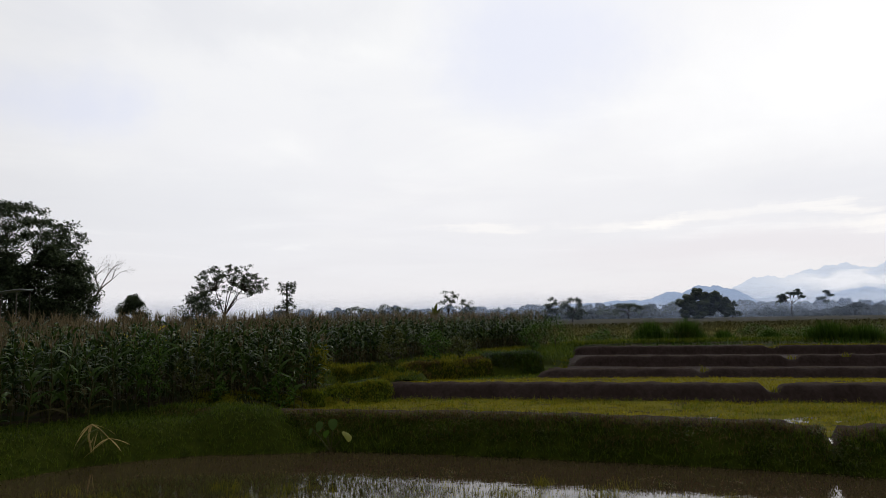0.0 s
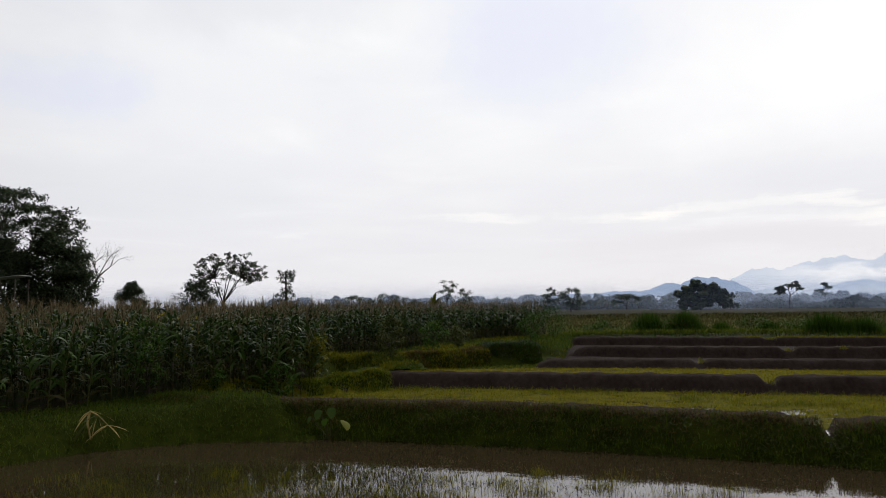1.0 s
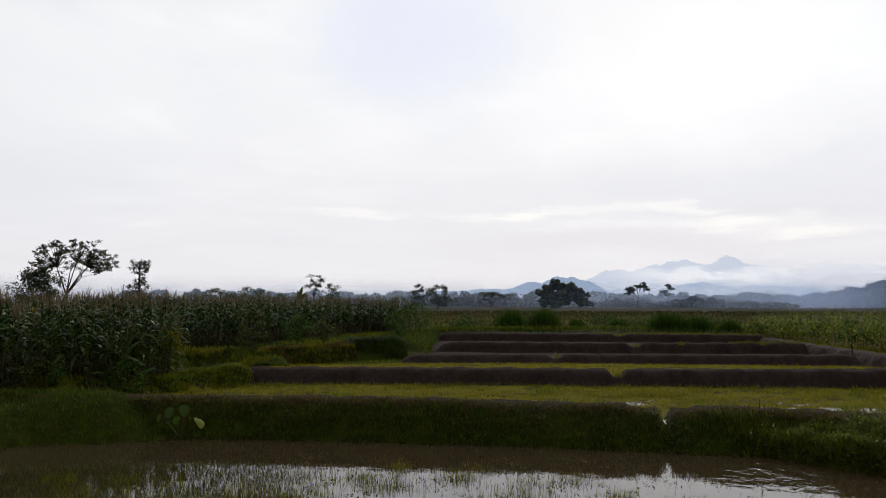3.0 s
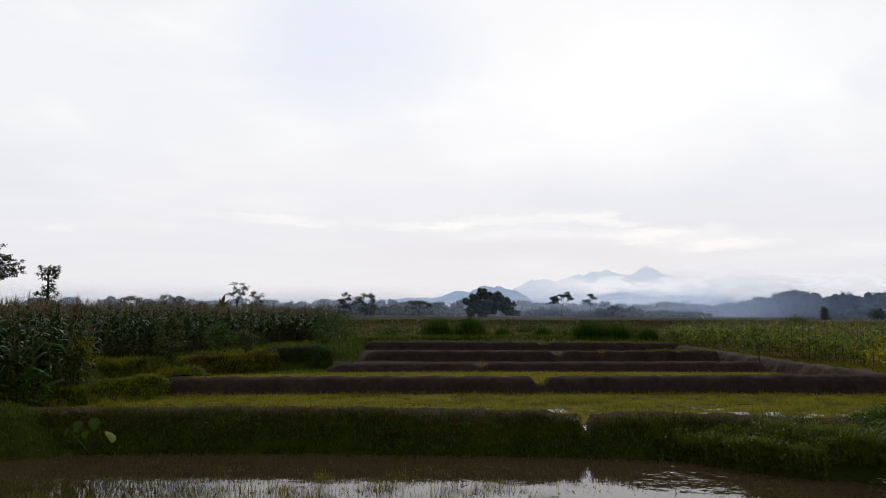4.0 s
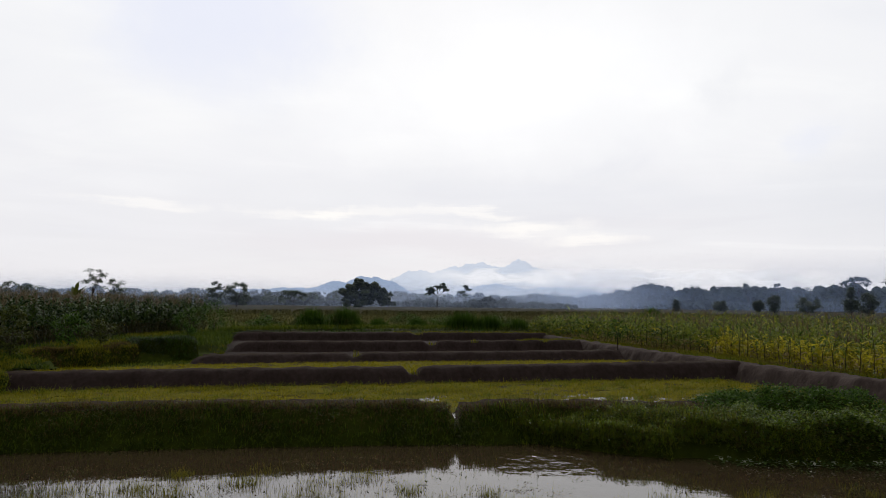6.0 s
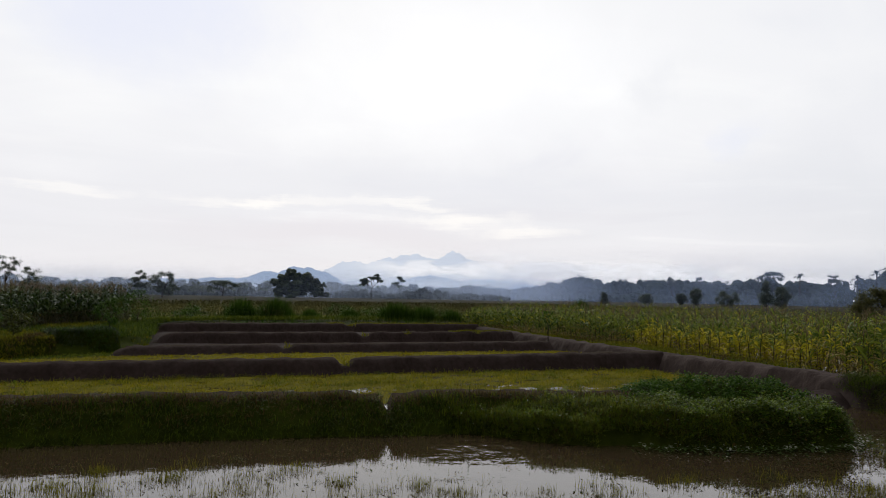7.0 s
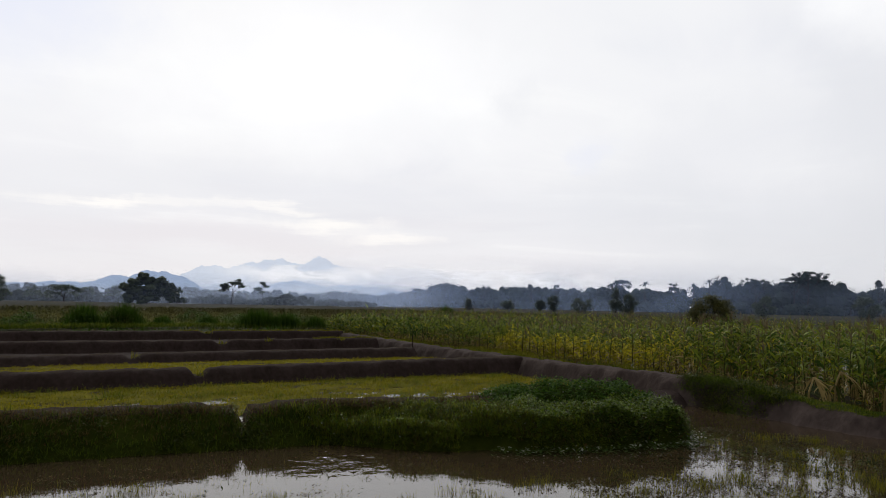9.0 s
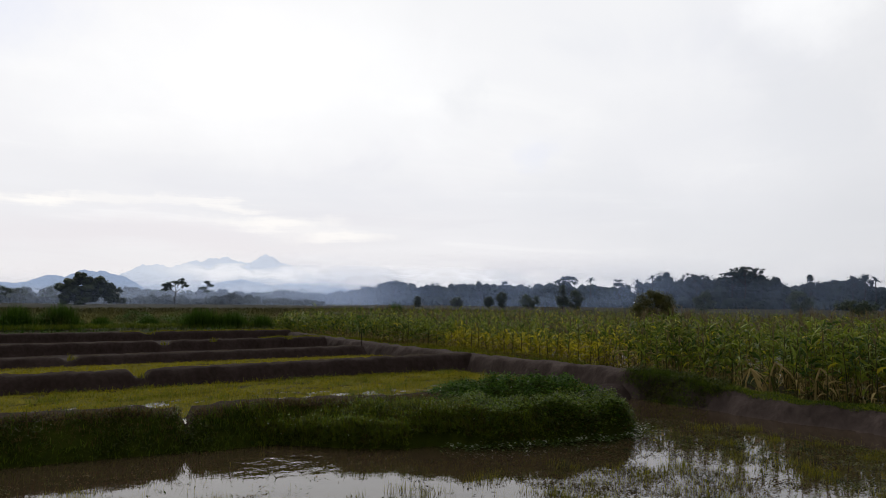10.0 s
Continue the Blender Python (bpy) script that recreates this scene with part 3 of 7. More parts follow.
def bund(name, line, front, back, top, mats, label, low_front, low_back, rough=0.03, notches=(), crown_slot=1, seed=0.0, shoulder=5, taper=0.0):
    """An earth bank swept along a line of (x, y, crest height); front is the side on the right of the line's way."""
    p = resample(line, 0.08)
    d = np.gradient(p[:, :2], axis=0)
    d /= np.linalg.norm(d, axis=1, keepdims=True)
    nrm = np.stack([d[:, 1], -d[:, 0]], -1)
    crest = p[:, 2].copy()
    for nx, ny, nz, nw in notches:
        t = np.exp(-(np.hypot(p[:, 0] - nx, p[:, 1] - ny) / nw) ** 4)
        crest = crest + (nz - crest) * t
    if taper:
        run = np.concatenate([[0], np.cumsum(np.linalg.norm(np.diff(p[:, :2], axis=0), axis=1))])
        f = np.clip(run / taper, 0, 1)
        crest = low_front + (crest - low_front) * np.sqrt(f * (2 - f))
    off = [front + top / 2 + 0.25, front + top / 2, front * 0.75 + top / 2, front * 0.45 + top / 2, front * 0.18 + top / 2, top * 0.42, top * 0.15, -top * 0.15, -top * 0.42, -back * 0.3 - top / 2, -back * 0.7 - top / 2, -back - top / 2]
    hgt = [-0.15, 0.0, 0.32, 0.66, 0.90, 0.985, 1.0, 1.0, 0.985, 0.85, 0.4, -0.2]
    rows = []
    for o, h in zip(off, hgt):
        lo = low_front if o > 0 else low_back
        z = lo + (crest - lo) * h
        x, y = p[:, 0] + nrm[:, 0] * o, p[:, 1] + nrm[:, 1] * o
        wob = ripple(2.2 * x, 2.2 * y, seed + h) + 0.6 * ripple(6 * x, 6 * y, seed)
        x, y = x + nrm[:, 0] * rough * wob * 1.3, y + nrm[:, 1] * rough * wob * 1.3
        rows.append(np.stack([x, y, z + rough * 0.7 * ripple(3 * x, 3 * y, seed + 2) + 0.3 * rough * ripple(11 * x, 11 * y, seed)], -1))
    v = np.stack(rows, 1)
    n, k = v.shape[:2]
    i = (np.arange(n - 1)[:, None] * k + np.arange(k - 1)[None])
    q = np.stack([i, i + 1, i + 1 + k, i + k], -1)
    crown = q[:, shoulder:8].reshape(-1, 4)
    face = np.concatenate([q[:, :shoulder].reshape(-1, 4), q[:, 8:].reshape(-1, 4)])
    me = quad_mesh(name, [(v, np.concatenate([face, crown]), 0)], mats, True)
    me.polygons.foreach_set("material_index", np.concatenate([np.zeros(len(face)), np.full(len(crown), crown_slot)]).astype(np.int32))
    tagged(new(name, me), label, "earth bank", kind="structure")
    return v


FRONT = [(-6.2, 15.0, 0.62), (-4.6, 14.75, 0.62), (-2.1, 14.3, 0.60), (0.3, 13.7, 0.62), (2.6, 13.0, 0.62), (5.2, 12.1, 0.60), (7.6, 11.15, 0.62), (9.6, 10.0, 0.62), (12.0, 8.95, 0.58), (12.9, 8.8, 0.40)]
front_v = bund("bund_front", FRONT, 0.85, 0.35, 0.55, [M["turf"], M["dry_mud"]], "grassy earth bank with a dry mud crown along the pond", -0.1, 0.2, 0.035, [(6.38, 11.64, 0.34, 0.13), (6.05, 11.8, 0.54, 0.24), (6.72, 11.52, 0.55, 0.22)], seed=1, shoulder=4)
bund("bund_link", [(12.4, 8.9, 0.40), (14.2, 8.9, 0.24), (15.8, 9.0, 0.22), (17.5, 9.2, 0.30)], 0.5, 0.3, 0.4, [M["mud"], M["mud"]], "low wet mud bank joining the mound to the dike", -0.1, 0.18, 0.05, seed=12)
BERM_2 = [(-1.9, 20.2, 0.60), (2.1, 19.6, 0.60), (6.0, 18.7, 0.61), (8.5, 18.1, 0.61), (13.4, 17.0, 0.64), (16.2, 16.2, 0.68), (18.6, 15.4, 0.70)]
bund("bund_second", BERM_2, 0.4, 0.35, 0.42, [M["mud"], M["dry_mud"]], "dark wet mud bank between two rice terraces", 0.2, 0.36, 0.042, [(8.5, 18.1, 0.40, 0.22)], seed=2, taper=0.4)
BERM_3 = [(3.2, 24.0, 0.62), (4.4, 23.8, 0.63), (8.4, 23.2, 0.64), (12.4, 22.2, 0.66), (18.4, 20.7, 0.70)]
bund("bund_third", BERM_3, 0.35, 0.3, 0.42, [M["mud"], M["dry_mud"]], "dark wet mud bank between two rice terraces", 0.36, 0.34, 0.04, [(8.6, 23.2, 0.52, 0.25)], seed=3, taper=0.9)
BERM_4 = [(5.5, 29.3, 0.74), (9.0, 28.2, 0.75), (13.4, 27.3, 0.75), (20.6, 25.9, 0.77)]
fourth_v = bund("bund_fourth", BERM_4, 0.35, 0.3, 0.42, [M["mud"], M["dry_mud"]], "dark wet mud bank between two rice terraces", 0.34, 0.40, 0.04, [(13.6, 27.3, 0.60, 0.3)], seed=4, taper=0.8)
BERM_5 = [(6.7, 36.2, 0.80), (10.0, 35.4, 0.80), (15.7, 34.0, 0.80), (22.8, 31.6, 0.82)]
fifth_v = bund("bund_fifth", BERM_5, 0.35, 0.3, 0.42, [M["mud"], M["dry_mud"]], "dark wet mud bank at the end of the terraces", 0.40, 0.60, 0.04, [(16.0, 33.9, 0.68, 0.3)], seed=5, taper=0.8)
DIKE = [(22.4, 30.6, 0.72), (21.2, 26.0, 0.70), (19.6, 20.0, 0.68), (18.9, 16.5, 0.68), (18.4, 13.4, 0.66), (18.0, 10.0, 0.66), (17.7, 8.2, 0.64), (17.5, 7.3, 0.64), (17.1, 6.3, 0.53), (16.8, 5.2, 0.41), (16.6, 4.2, 0.38), (16.5, 2.4, 0.41), (16.1, -1.0, 0.42), (15.6, -6.0, 0.36)]
dike_v = bund("dike", DIKE, 0.36, 0.3, 0.5, [M["dike_mud"], M["dike_mud"]], "bare brown mud dike beside the flooded corn", 0.0, 0.25, 0.075, seed=6)
MOUND_A = [(-5.6, 17.9, 0.38), (-4.6, 18.15, 0.42), (-4.0, 18.25, 0.47), (-3.4, 18.4, 0.53), (-2.8, 18.8, 0.60), (-2.1, 19.5, 0.66), (-1.75, 20.1, 0.66)]
low_v = bund("bank_left_low", MOUND_A, 0.25, 0.3, 0.35, [M["turf"], M["turf"]], "grass-grown earth bank below the corn", 0.2, 0.5, 0.11, seed=7)
MOUND_B = [(-5.0, 22.6, 0.86), (-3.4, 22.8, 0.88), (-2.2, 22.6, 0.88), (-1.4, 21.4, 0.72), (-1.3, 20.4, 0.62)]
high_v = bund("bank_left_high", MOUND_B, 0.6, 0.5, 0.6, [M["turf"], M["turf"]], "grass-grown earth bank below the corn", 0.4, 0.6, 0.11, seed=8)
MOUND_C = [(-1.9, 23.4, 0.84), (-0.9, 24.1, 0.87), (0.3, 24.4, 0.89), (1.5, 24.8, 0.94)]
MOUND_D = [(1.4, 25.2, 1.04), (2.3, 25.3, 1.08), (3.1, 25.35, 1.09), (3.5, 25.4, 1.06)]
far_v = bund("bank_left_far", MOUND_C, 0.35, 0.5, 0.6, [M["turf"], M["turf"]], "grass-grown earth bank at the end of the terraces", 0.36, 0.6, 0.11, seed=9)
end_v = bund("bank_left_end", MOUND_D, 0.22, 0.4, 0.6, [M["turf"], M["turf"]], "steep dark earth bank overgrown with grass", 0.36, 0.6, 0.07, seed=10)


def trickle(line, label):
    """Water running down a breach: a narrow curved strip, uneven along its edges."""
    p = resample(line, 0.04)
    n = len(p)
    w = 0.04 + 0.018 * np.sin(np.arange(n) * 1.9)
    v = np.stack([np.stack([p[:, 0] + o * w, p[:, 1] + 0.3 * o * w, p[:, 2] + 0.012 * (1 - o * o) + 0.006 * np.sin(np.arange(n) * 2.3 + o)], -1) for o in (-1.0, -0.4, 0.4, 1.0)], 1)
    i = (np.arange(n - 1)[:, None] * 4 + np.arange(3)[None])
    thing("water_trickle", [(v, np.stack([i, i + 1, i + 5, i + 4], -1).reshape(-1, 4), 0)], [M["foam"]], label, "water", "structure", smooth=True)


TRICKLE = [(6.48, 12.05, 0.21), (6.38, 11.64, 0.36), (6.30, 11.46, 0.36), (6.24, 11.32, 0.32), (6.19, 11.21, 0.25)]
trickle(TRICKLE, "white trickle of water running through the breach in the bank")


# ---- grasses ----
def scatter(poly, count, z=None):
    xs, ys = [p[0] for p in poly], [p[1] for p in poly]
    x, y = rng.uniform(min(xs), max(xs), count), rng.uniform(min(ys), max(ys), count)
    ok = inside(poly, x, y)
    x, y = x[ok], y[ok]
    return np.stack([x, y, land(x, y) if z is None else np.full(len(x), z)], -1)


def tufts(points, per, length, width, lean, bend, spread=0.05, profile=BLADE):
    p = np.repeat(points, per, 0)
    n = len(p)
    p = p + np.concatenate([rng.normal(0, spread, (n, 2)), np.zeros((n, 1))], 1)
    return blades(p, rng.uniform(0, 2 * np.pi, n), length * rng.uniform(0.5, 1.2, n), width * rng.uniform(0.7, 1.3, n), rng.uniform(0.0, lean, n), rng.uniform(0.2, bend, n), profile)


def on_bund(v, count, cols):
    """Random places on the swept bank between two of its long rows."""
    n = v.shape[0]
    i = rng.integers(0, n - 1, count)
    j = rng.uniform(cols[0], cols[1], count)
    k = np.floor(j).astype(int)
    f, g = (j - k)[:, None], rng.uniform(0, 1, count)[:, None]
    a = v[i, k] * (1 - f) + v[i, k + 1] * f
    b = v[i + 1, k] * (1 - f) + v[i + 1, k + 1] * f
    return a * (1 - g) + b * g


# the pond's front bank
p1 = on_bund(front_v, 8200, (0.5, 4.3))
p1 = p1[(ripple(0.9 * p1[:, 0], 2.5 * p1[:, 2], 3) + 2.6 * (0.34 - p1[:, 2]) + rng.normal(0, 0.25, len(p1)) > -0.15) | (p1[:, 2] < 0.1)]
p2 = on_bund(front_v, 3600, (2.2, 5.6))
p2 = p2[ripple(1.4 * p2[:, 0], 3 * p2[:, 2], 6) + rng.normal(0, 0.3, len(p2)) > -0.2]
p0 = on_bund(front_v[:14], 260, (4, 8))
p3 = on_bund(front_v, 4200, (0.8, 4.8))
p3 = p3[(ripple(1.1 * p3[:, 0], 1.1 * p3[:, 1]) + 0.7 * ripple(3.4 * p3[:, 0], 3.4 * p3[:, 2], 3) > 0.25) & (p3[:, 2] < 0.55)]
hang = on_bund(front_v, 260, (2.6, 5.0))
hang = np.repeat(hang, 5, 0) + rng.normal(0, 0.07, (1300, 3)) * [1, 1, 0.3]
p10 = on_bund(front_v, 2600, (3.6, 5.0))
p9 = on_bund(front_v, 1500, (3.2, 5.2))
p9 = p9[(ripple(1.2 * p9[:, 0], 1.2 * p9[:, 1], 9) + rng.normal(0, 0.3, len(p9)) > 0.05) & (p9[:, 0] < 8)]
p1, p2, p3, p9, p10, hang = (p[(gap_to([q[:2] for q in TRICKLE], p[:, 0], p[:, 1]) > 0.09) & (p[:, 0] < 13.2)] for p in (p1, p2, p3, p9, p10, hang))
wn = len(p3) * 3
wp = np.repeat(p3, 3, 0) + rng.normal(0, 0.05, (wn, 3)) + [0, 0, 0.07]
thing("bank_grass", [(*tufts(hang[::2], 5, 0.20, 0.009, 1.5, 2.3, 0.03), 0), (*tufts(hang[1::2], 5, 0.18, 0.010, 1.5, 2.3, 0.03), 1), (*tufts(p10[::3], 3, 0.10, 0.011, 1.0, 1.8), 0), (*tufts(p10[1::3], 3, 0.10, 0.011, 1.0, 1.8), 1), (*tufts(p10[2::3], 3, 0.12, 0.011, 1.0, 1.8), 1), (*tufts(p9[::2], 5, 0.15, 0.011, 1.4, 2.2), 0), (*tufts(p9[1::2], 5, 0.15, 0.010, 1.4, 2.2), 1), (*tufts(p1[::2], 4, 0.12, 0.014, 0.9, 1.8), 0), (*tufts(p1[1::2][p1[1::2][:, 0] < 7.0], 3, 0.17, 0.012, 0.9, 1.9), 0), (*tufts(p1[1::2][p1[1::2][:, 0] >= 7.0], 3, 0.20, 0.013, 0.9, 1.9), 3), (*tufts(p0, 4, 0.16, 0.016, 0.8, 1.6), 0), (*tufts(p2, 3, 0.11, 0.011, 1.0, 1.8), 1),
                     (*blades(wp, rng.uniform(0, 6.3, wn), rng.uniform(0.03, 0.075, wn), rng.uniform(0.02, 0.038, wn), rng.uniform(0.5, 1.7, wn), 0.5, OVATE), 2)],
      [M["grass"], M["dry_grass"], M["bush_leaf"], M["mound_grass"]], "thick dark green grass and weeds on the pond bank", "grass", "stuff")

# left bank
p4 = scatter(LEFT_BANK, 36000)
p4 = p4[(p4[:, 2] > -0.04) & (p4[:, 0] > -9.5)]
p5 = scatter(LEFT_BANK, 2600)
p5 = p5[(p5[:, 0] > -9.5) & (p5[:, 2] > 0.05) & (ripple(p5[:, 0], p5[:, 1], 4) > 0.1)]
wn = len(p5) * 3
wp = np.repeat(p5, 3, 0) + rng.normal(0, 0.05, (wn, 3)) + [0, 0, 0.08]
thing("left_bank_grass", [(*tufts(p4, 3, 0.12, 0.011, 0.75, 1.6), 0), (*blades(wp, rng.uniform(0, 6.3, wn), rng.uniform(0.03, 0.07, wn), rng.uniform(0.02, 0.035, wn), rng.uniform(0.5, 1.6, wn), 0.5, OVATE), 1)],
      [M["grass"], M["bush_leaf"]], "dark green grass on the bank below the corn", "grass", "stuff")


def bank_cover(name, line, reach, count, mats, length, label):
    d = resample(line, 0.3)
    i = rng.integers(0, len(d), count)
    x, y = d[i, 0] + rng.uniform(-reach, reach, count), d[i, 1] + rng.uniform(-reach, reach, count)
    off = gap_to([tuple(q[:2]) for q in d], x, y)
    crest = d[i, 2]
    t = np.clip((off - 0.25) / 0.6, 0, 1)
    z = np.maximum(crest + (land(x, y) - crest) * t - 0.03, land(x, y))
    pts = np.stack([x, y, z], -1)
    pick = rng.uniform(0, 1, count) < 0.55
    thing(name, [(*tufts(pts[pick], 4, length, 0.018, 0.6, 1.5), 0), (*tufts(pts[~pick], 4, length, 0.018, 0.6, 1.5), 1)], mats, label, "grass", "stuff")


def bund_cover(name, v, count, mats, length, label, cols=(0.8, 9.6), wide=0.018, share=0.0):
    """Grass rooted all over a swept bank, its two kinds in patches."""
    q = on_bund(v, count, cols)
    ends = np.minimum(np.hypot(*(q[:, :2] - v[0, 6, :2]).T), np.hypot(*(q[:, :2] - v[-1, 6, :2]).T))
    q = q[ends + rng.normal(0, 0.15, len(q)) > 0.25 + 0.25 * ripple(3 * q[:, 0], 3 * q[:, 1] + 4 * q[:, 2], 5)]
    pick = ripple(1.3 * q[:, 0], 1.3 * q[:, 1], 4) + rng.normal(0, 0.35, len(q)) > share
    thing(name, [(*tufts(q[pick], 4, length, wide, 0.8, 1.6), 0), (*tufts(q[~pick], 4, length, wide, 0.8, 1.6), 1)], mats, label, "grass", "stuff")


bund_cover("low_bank_grass", low_v, 3000, [M["yellow_grass"], M["mound_grass"]], 0.11, "yellow-green grass on a low earth bank", share=0.0)
bund_cover("high_bank_grass", high_v, 2200, [M["grass"], M["yellow_grass"]], 0.17, "green and yellow grass on an earth bank")
bund_cover("far_bank_grass", far_v, 2200, [M["yellow_grass"], M["dry_grass"]], 0.13, "yellowed grass on the far earth bank", share=-0.25)
bund_cover("end_bank_grass", end_v, 1800, [M["reed"], M["tree_leaf"]], 0.13, "dark green grass hanging over the steep bank")
v1 = scatter(VERGE, 7000)
v1 = v1[~inside(HOLLOW, v1[:, 0], v1[:, 1]) & ~inside(HOLLOW_2, v1[:, 0], v1[:, 1]) & (gap_to([m[:2] for m in MOUND_A], v1[:, 0], v1[:, 1]) > 0.6)]
tone = ripple(0.8 * v1[:, 0], 0.6 * v1[:, 1], 1)
thing("verge_grass", [(*tufts(v1[tone > 0], 4, 0.22, 0.024, 0.6, 1.4, 0.08), 0), (*tufts(v1[tone <= 0], 4, 0.2, 0.024, 0.6, 1.4, 0.08), 1)], [M["grass"], M["yellow_grass"]], "rough grass between the corn and the terraces", "grass", "stuff")

lw = scatter([(-6.0, 15.6), (-4.0, 15.3), (-3.2, 17.8), (-4.6, 18.1), (-6.0, 17.6)], 1800)
thing("wet_corner_grass", [(*tufts(lw, 4, 0.13, 0.018, 1.0, 1.5, 0.07), 0)], [M["yellow_grass"]], "yellow-green grass in the corner of the terrace", "grass", "stuff")

# young rice in the terraces
p6 = scatter(PADDY_2, 56000, 0.19)
p6 = p6[(puddles(p6[:, 0], p6[:, 1]) < 0.25) | (ripple(5 * p6[:, 0], 8 * p6[:, 1], 3) > 0.45) | (rng.uniform(0, 1, len(p6)) < 0.12)]
p6 = p6[np.hypot(p6[:, 0] - 6.25, p6[:, 1] - 12.2) > 0.6]
p6 = p6[(ripple(0.8 * p6[:, 0], 1.3 * p6[:, 1], 2) + rng.normal(0, 0.2, len(p6)) > -0.5)]
p7 = scatter(PADDY_3, 15000, 0.36)
in_corner = inside(TERRACE_CORNER, p7[:, 0], p7[:, 1])
corner, p7 = p7[in_corner], p7[~in_corner]
tone = ripple(0.7 * p6[:, 0], 1.6 * p6[:, 1], 5) + rng.normal(0, 0.2, len(p6)) > -0.25
rear = [(x, y) for x, y, _ in BERM_2]
p8 = scatter(PADDY_2, 3600, 0.19)
p8 = p8[(gap_to(rear, p8[:, 0], p8[:, 1]) < 1.1 + 0.5 * ripple(2 * p8[:, 0], p8[:, 1])) | (ripple(2.1 * p8[:, 0], 3.3 * p8[:, 1], 6) + rng.normal(0, 0.15, len(p8)) > 0.55)]
hub = scatter(PADDY_2, 1500, 0.19)
hub = hub[rng.uniform(0, 1, len(hub)) < 0.25 + 0.75 * np.exp(-gap_to(rear, hub[:, 0], hub[:, 1]) / 0.7)]
bunch = np.repeat(hub, 9, 0)
bunch = bunch + np.concatenate([rng.normal(0, 1, (len(bunch), 2)) * [0.30, 0.10], np.zeros((len(bunch), 1))], 1)
bunch = bunch[inside(PADDY_2, bunch[:, 0], bunch[:, 1])]
thing("rice_seedlings", [(*tufts(p8, 7, 0.17, 0.011, 0.9, 1.5, 0.07), 1), (*tufts(p6[~tone], 3, 0.11, 0.011, 1.4, 1.5, 0.10, (1.0, 0.7, 0.0)), 1), (*tufts(p6[tone], 3, 0.075, 0.013, 1.5, 1.3, 0.10, (1.0, 0.7, 0.0)), 0), (*tufts(p7, 3, 0.08, 0.018, 1.3, 1.2, 0.09, (1.0, 0.7, 0.0)), 0), (*tufts(corner, 3, 0.10, 0.014, 1.2, 1.5, 0.09), 2), (*tufts(bunch, 4, 0.17, 0.009, 0.9, 1.5, 0.05), 2), (*tufts(bunch[::2], 3, 0.13, 0.009, 1.0, 1.5, 0.05), 1)], [M["rice"], M["yellow_grass"], M["mound_grass"]], "yellow-green young rice in shallow water", "rice", "stuff")


# ---- corn ----
def corn_parts(points, height, leaves, dry, yellow, detail, seed, long=0.62, plumes=1.0, arch=1.0, wild=0.0, clear=0.04):
    """Stalks, leaves and tassels of many plants as arrays: slots 0 green, 1 yellow, 2 dry, 3 stalk, 4 tassel."""
    r = np.random.default_rng(seed)
    n = len(points)
    h = height * r.uniform(0.82 if arch >= 1 else 0.70, 1.13, n)
    h = h * (1 + (0.05 if arch >= 1 else 0.13) * ripple(0.9 * points[:, 0], 0.9 * points[:, 1], 5))
    tilt = 0.08 if arch >= 1 else 0.15
    tip = points + np.stack([r.normal(0, tilt, n), r.normal(0, tilt, n), 0.86 * h], -1)
    st = tubes(points, tip, 0.013, 0.006, 3 if detail < 6 else 5)
    k = np.tile(np.arange(leaves), n)
    own = np.repeat(np.arange(n), leaves)
    f = (k + r.uniform(0.2, 0.9, n * leaves)) / leaves
    f = clear + (0.98 - clear) * f
    base = points[own] * (1 - f[:, None]) + tip[own] * f[:, None]
    turn = r.uniform(0, np.pi, n)
    az = turn[own] + np.pi * (k % 2) + r.normal(0, 0.45 + 0.9 * wild, n * leaves)
    size = (0.62 + 0.38 * np.sin(np.pi * np.clip(f, 0, 1))) * r.uniform(0.75 - 0.3 * wild, 1.15, n * leaves)
    prof = (0.5, 1.0, 0.85, 0.5, 0.0) if detail < 6 else (0.45, 0.9, 1.0, 0.9, 0.65, 0.35, 0.0)
    droop = np.where(f < 0.35, 2.5, 2.1)
    lean, bend = r.uniform(0.25 - 0.1 * wild, 0.65 + 0.5 * wild, n * leaves) + 0.35 * (1 - arch), arch * droop * r.uniform(0.55 - 0.35 * wild, 1.15 + 0.2 * wild, n * leaves)
    low = r.uniform(0, 1, n * leaves)
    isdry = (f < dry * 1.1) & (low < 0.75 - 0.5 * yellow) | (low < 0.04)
    isyel = ~isdry & (r.uniform(0, 1, n * leaves) < yellow * (2.5 - 2.5 * f))
    out = []
    wide = 0.090 - 0.020 * wild
    for slot, m in ((0, ~isdry & ~isyel), (1, isyel), (2, isdry)):
        if m.any():
            shrink = 0.75 if slot == 2 else 1.0
            out.append((*blades(base[m], az[m], long * size[m], wide * shrink * size[m], lean[m] + (0.7 if slot == 2 else 0), bend[m], prof, twist=r.normal(0, 0.35 + 0.6 * wild, m.sum())), slot))
    out.append((*st, 3))
    nt = 9
    own = np.repeat(np.flatnonzero(r.uniform(0, 1, n) < plumes), nt)
    tb, n = tip[own], len(own) // nt
    out.append((*blades(tb, r.uniform(0, 6.3, n * nt), 0.34 * r.uniform(0.6, 1.15, n * nt), 0.012, r.uniform(0.02, 0.5, n * nt), r.uniform(0.1, 0.7, n * nt), (1.0, 0.8, 0.3)), 4))
    return out


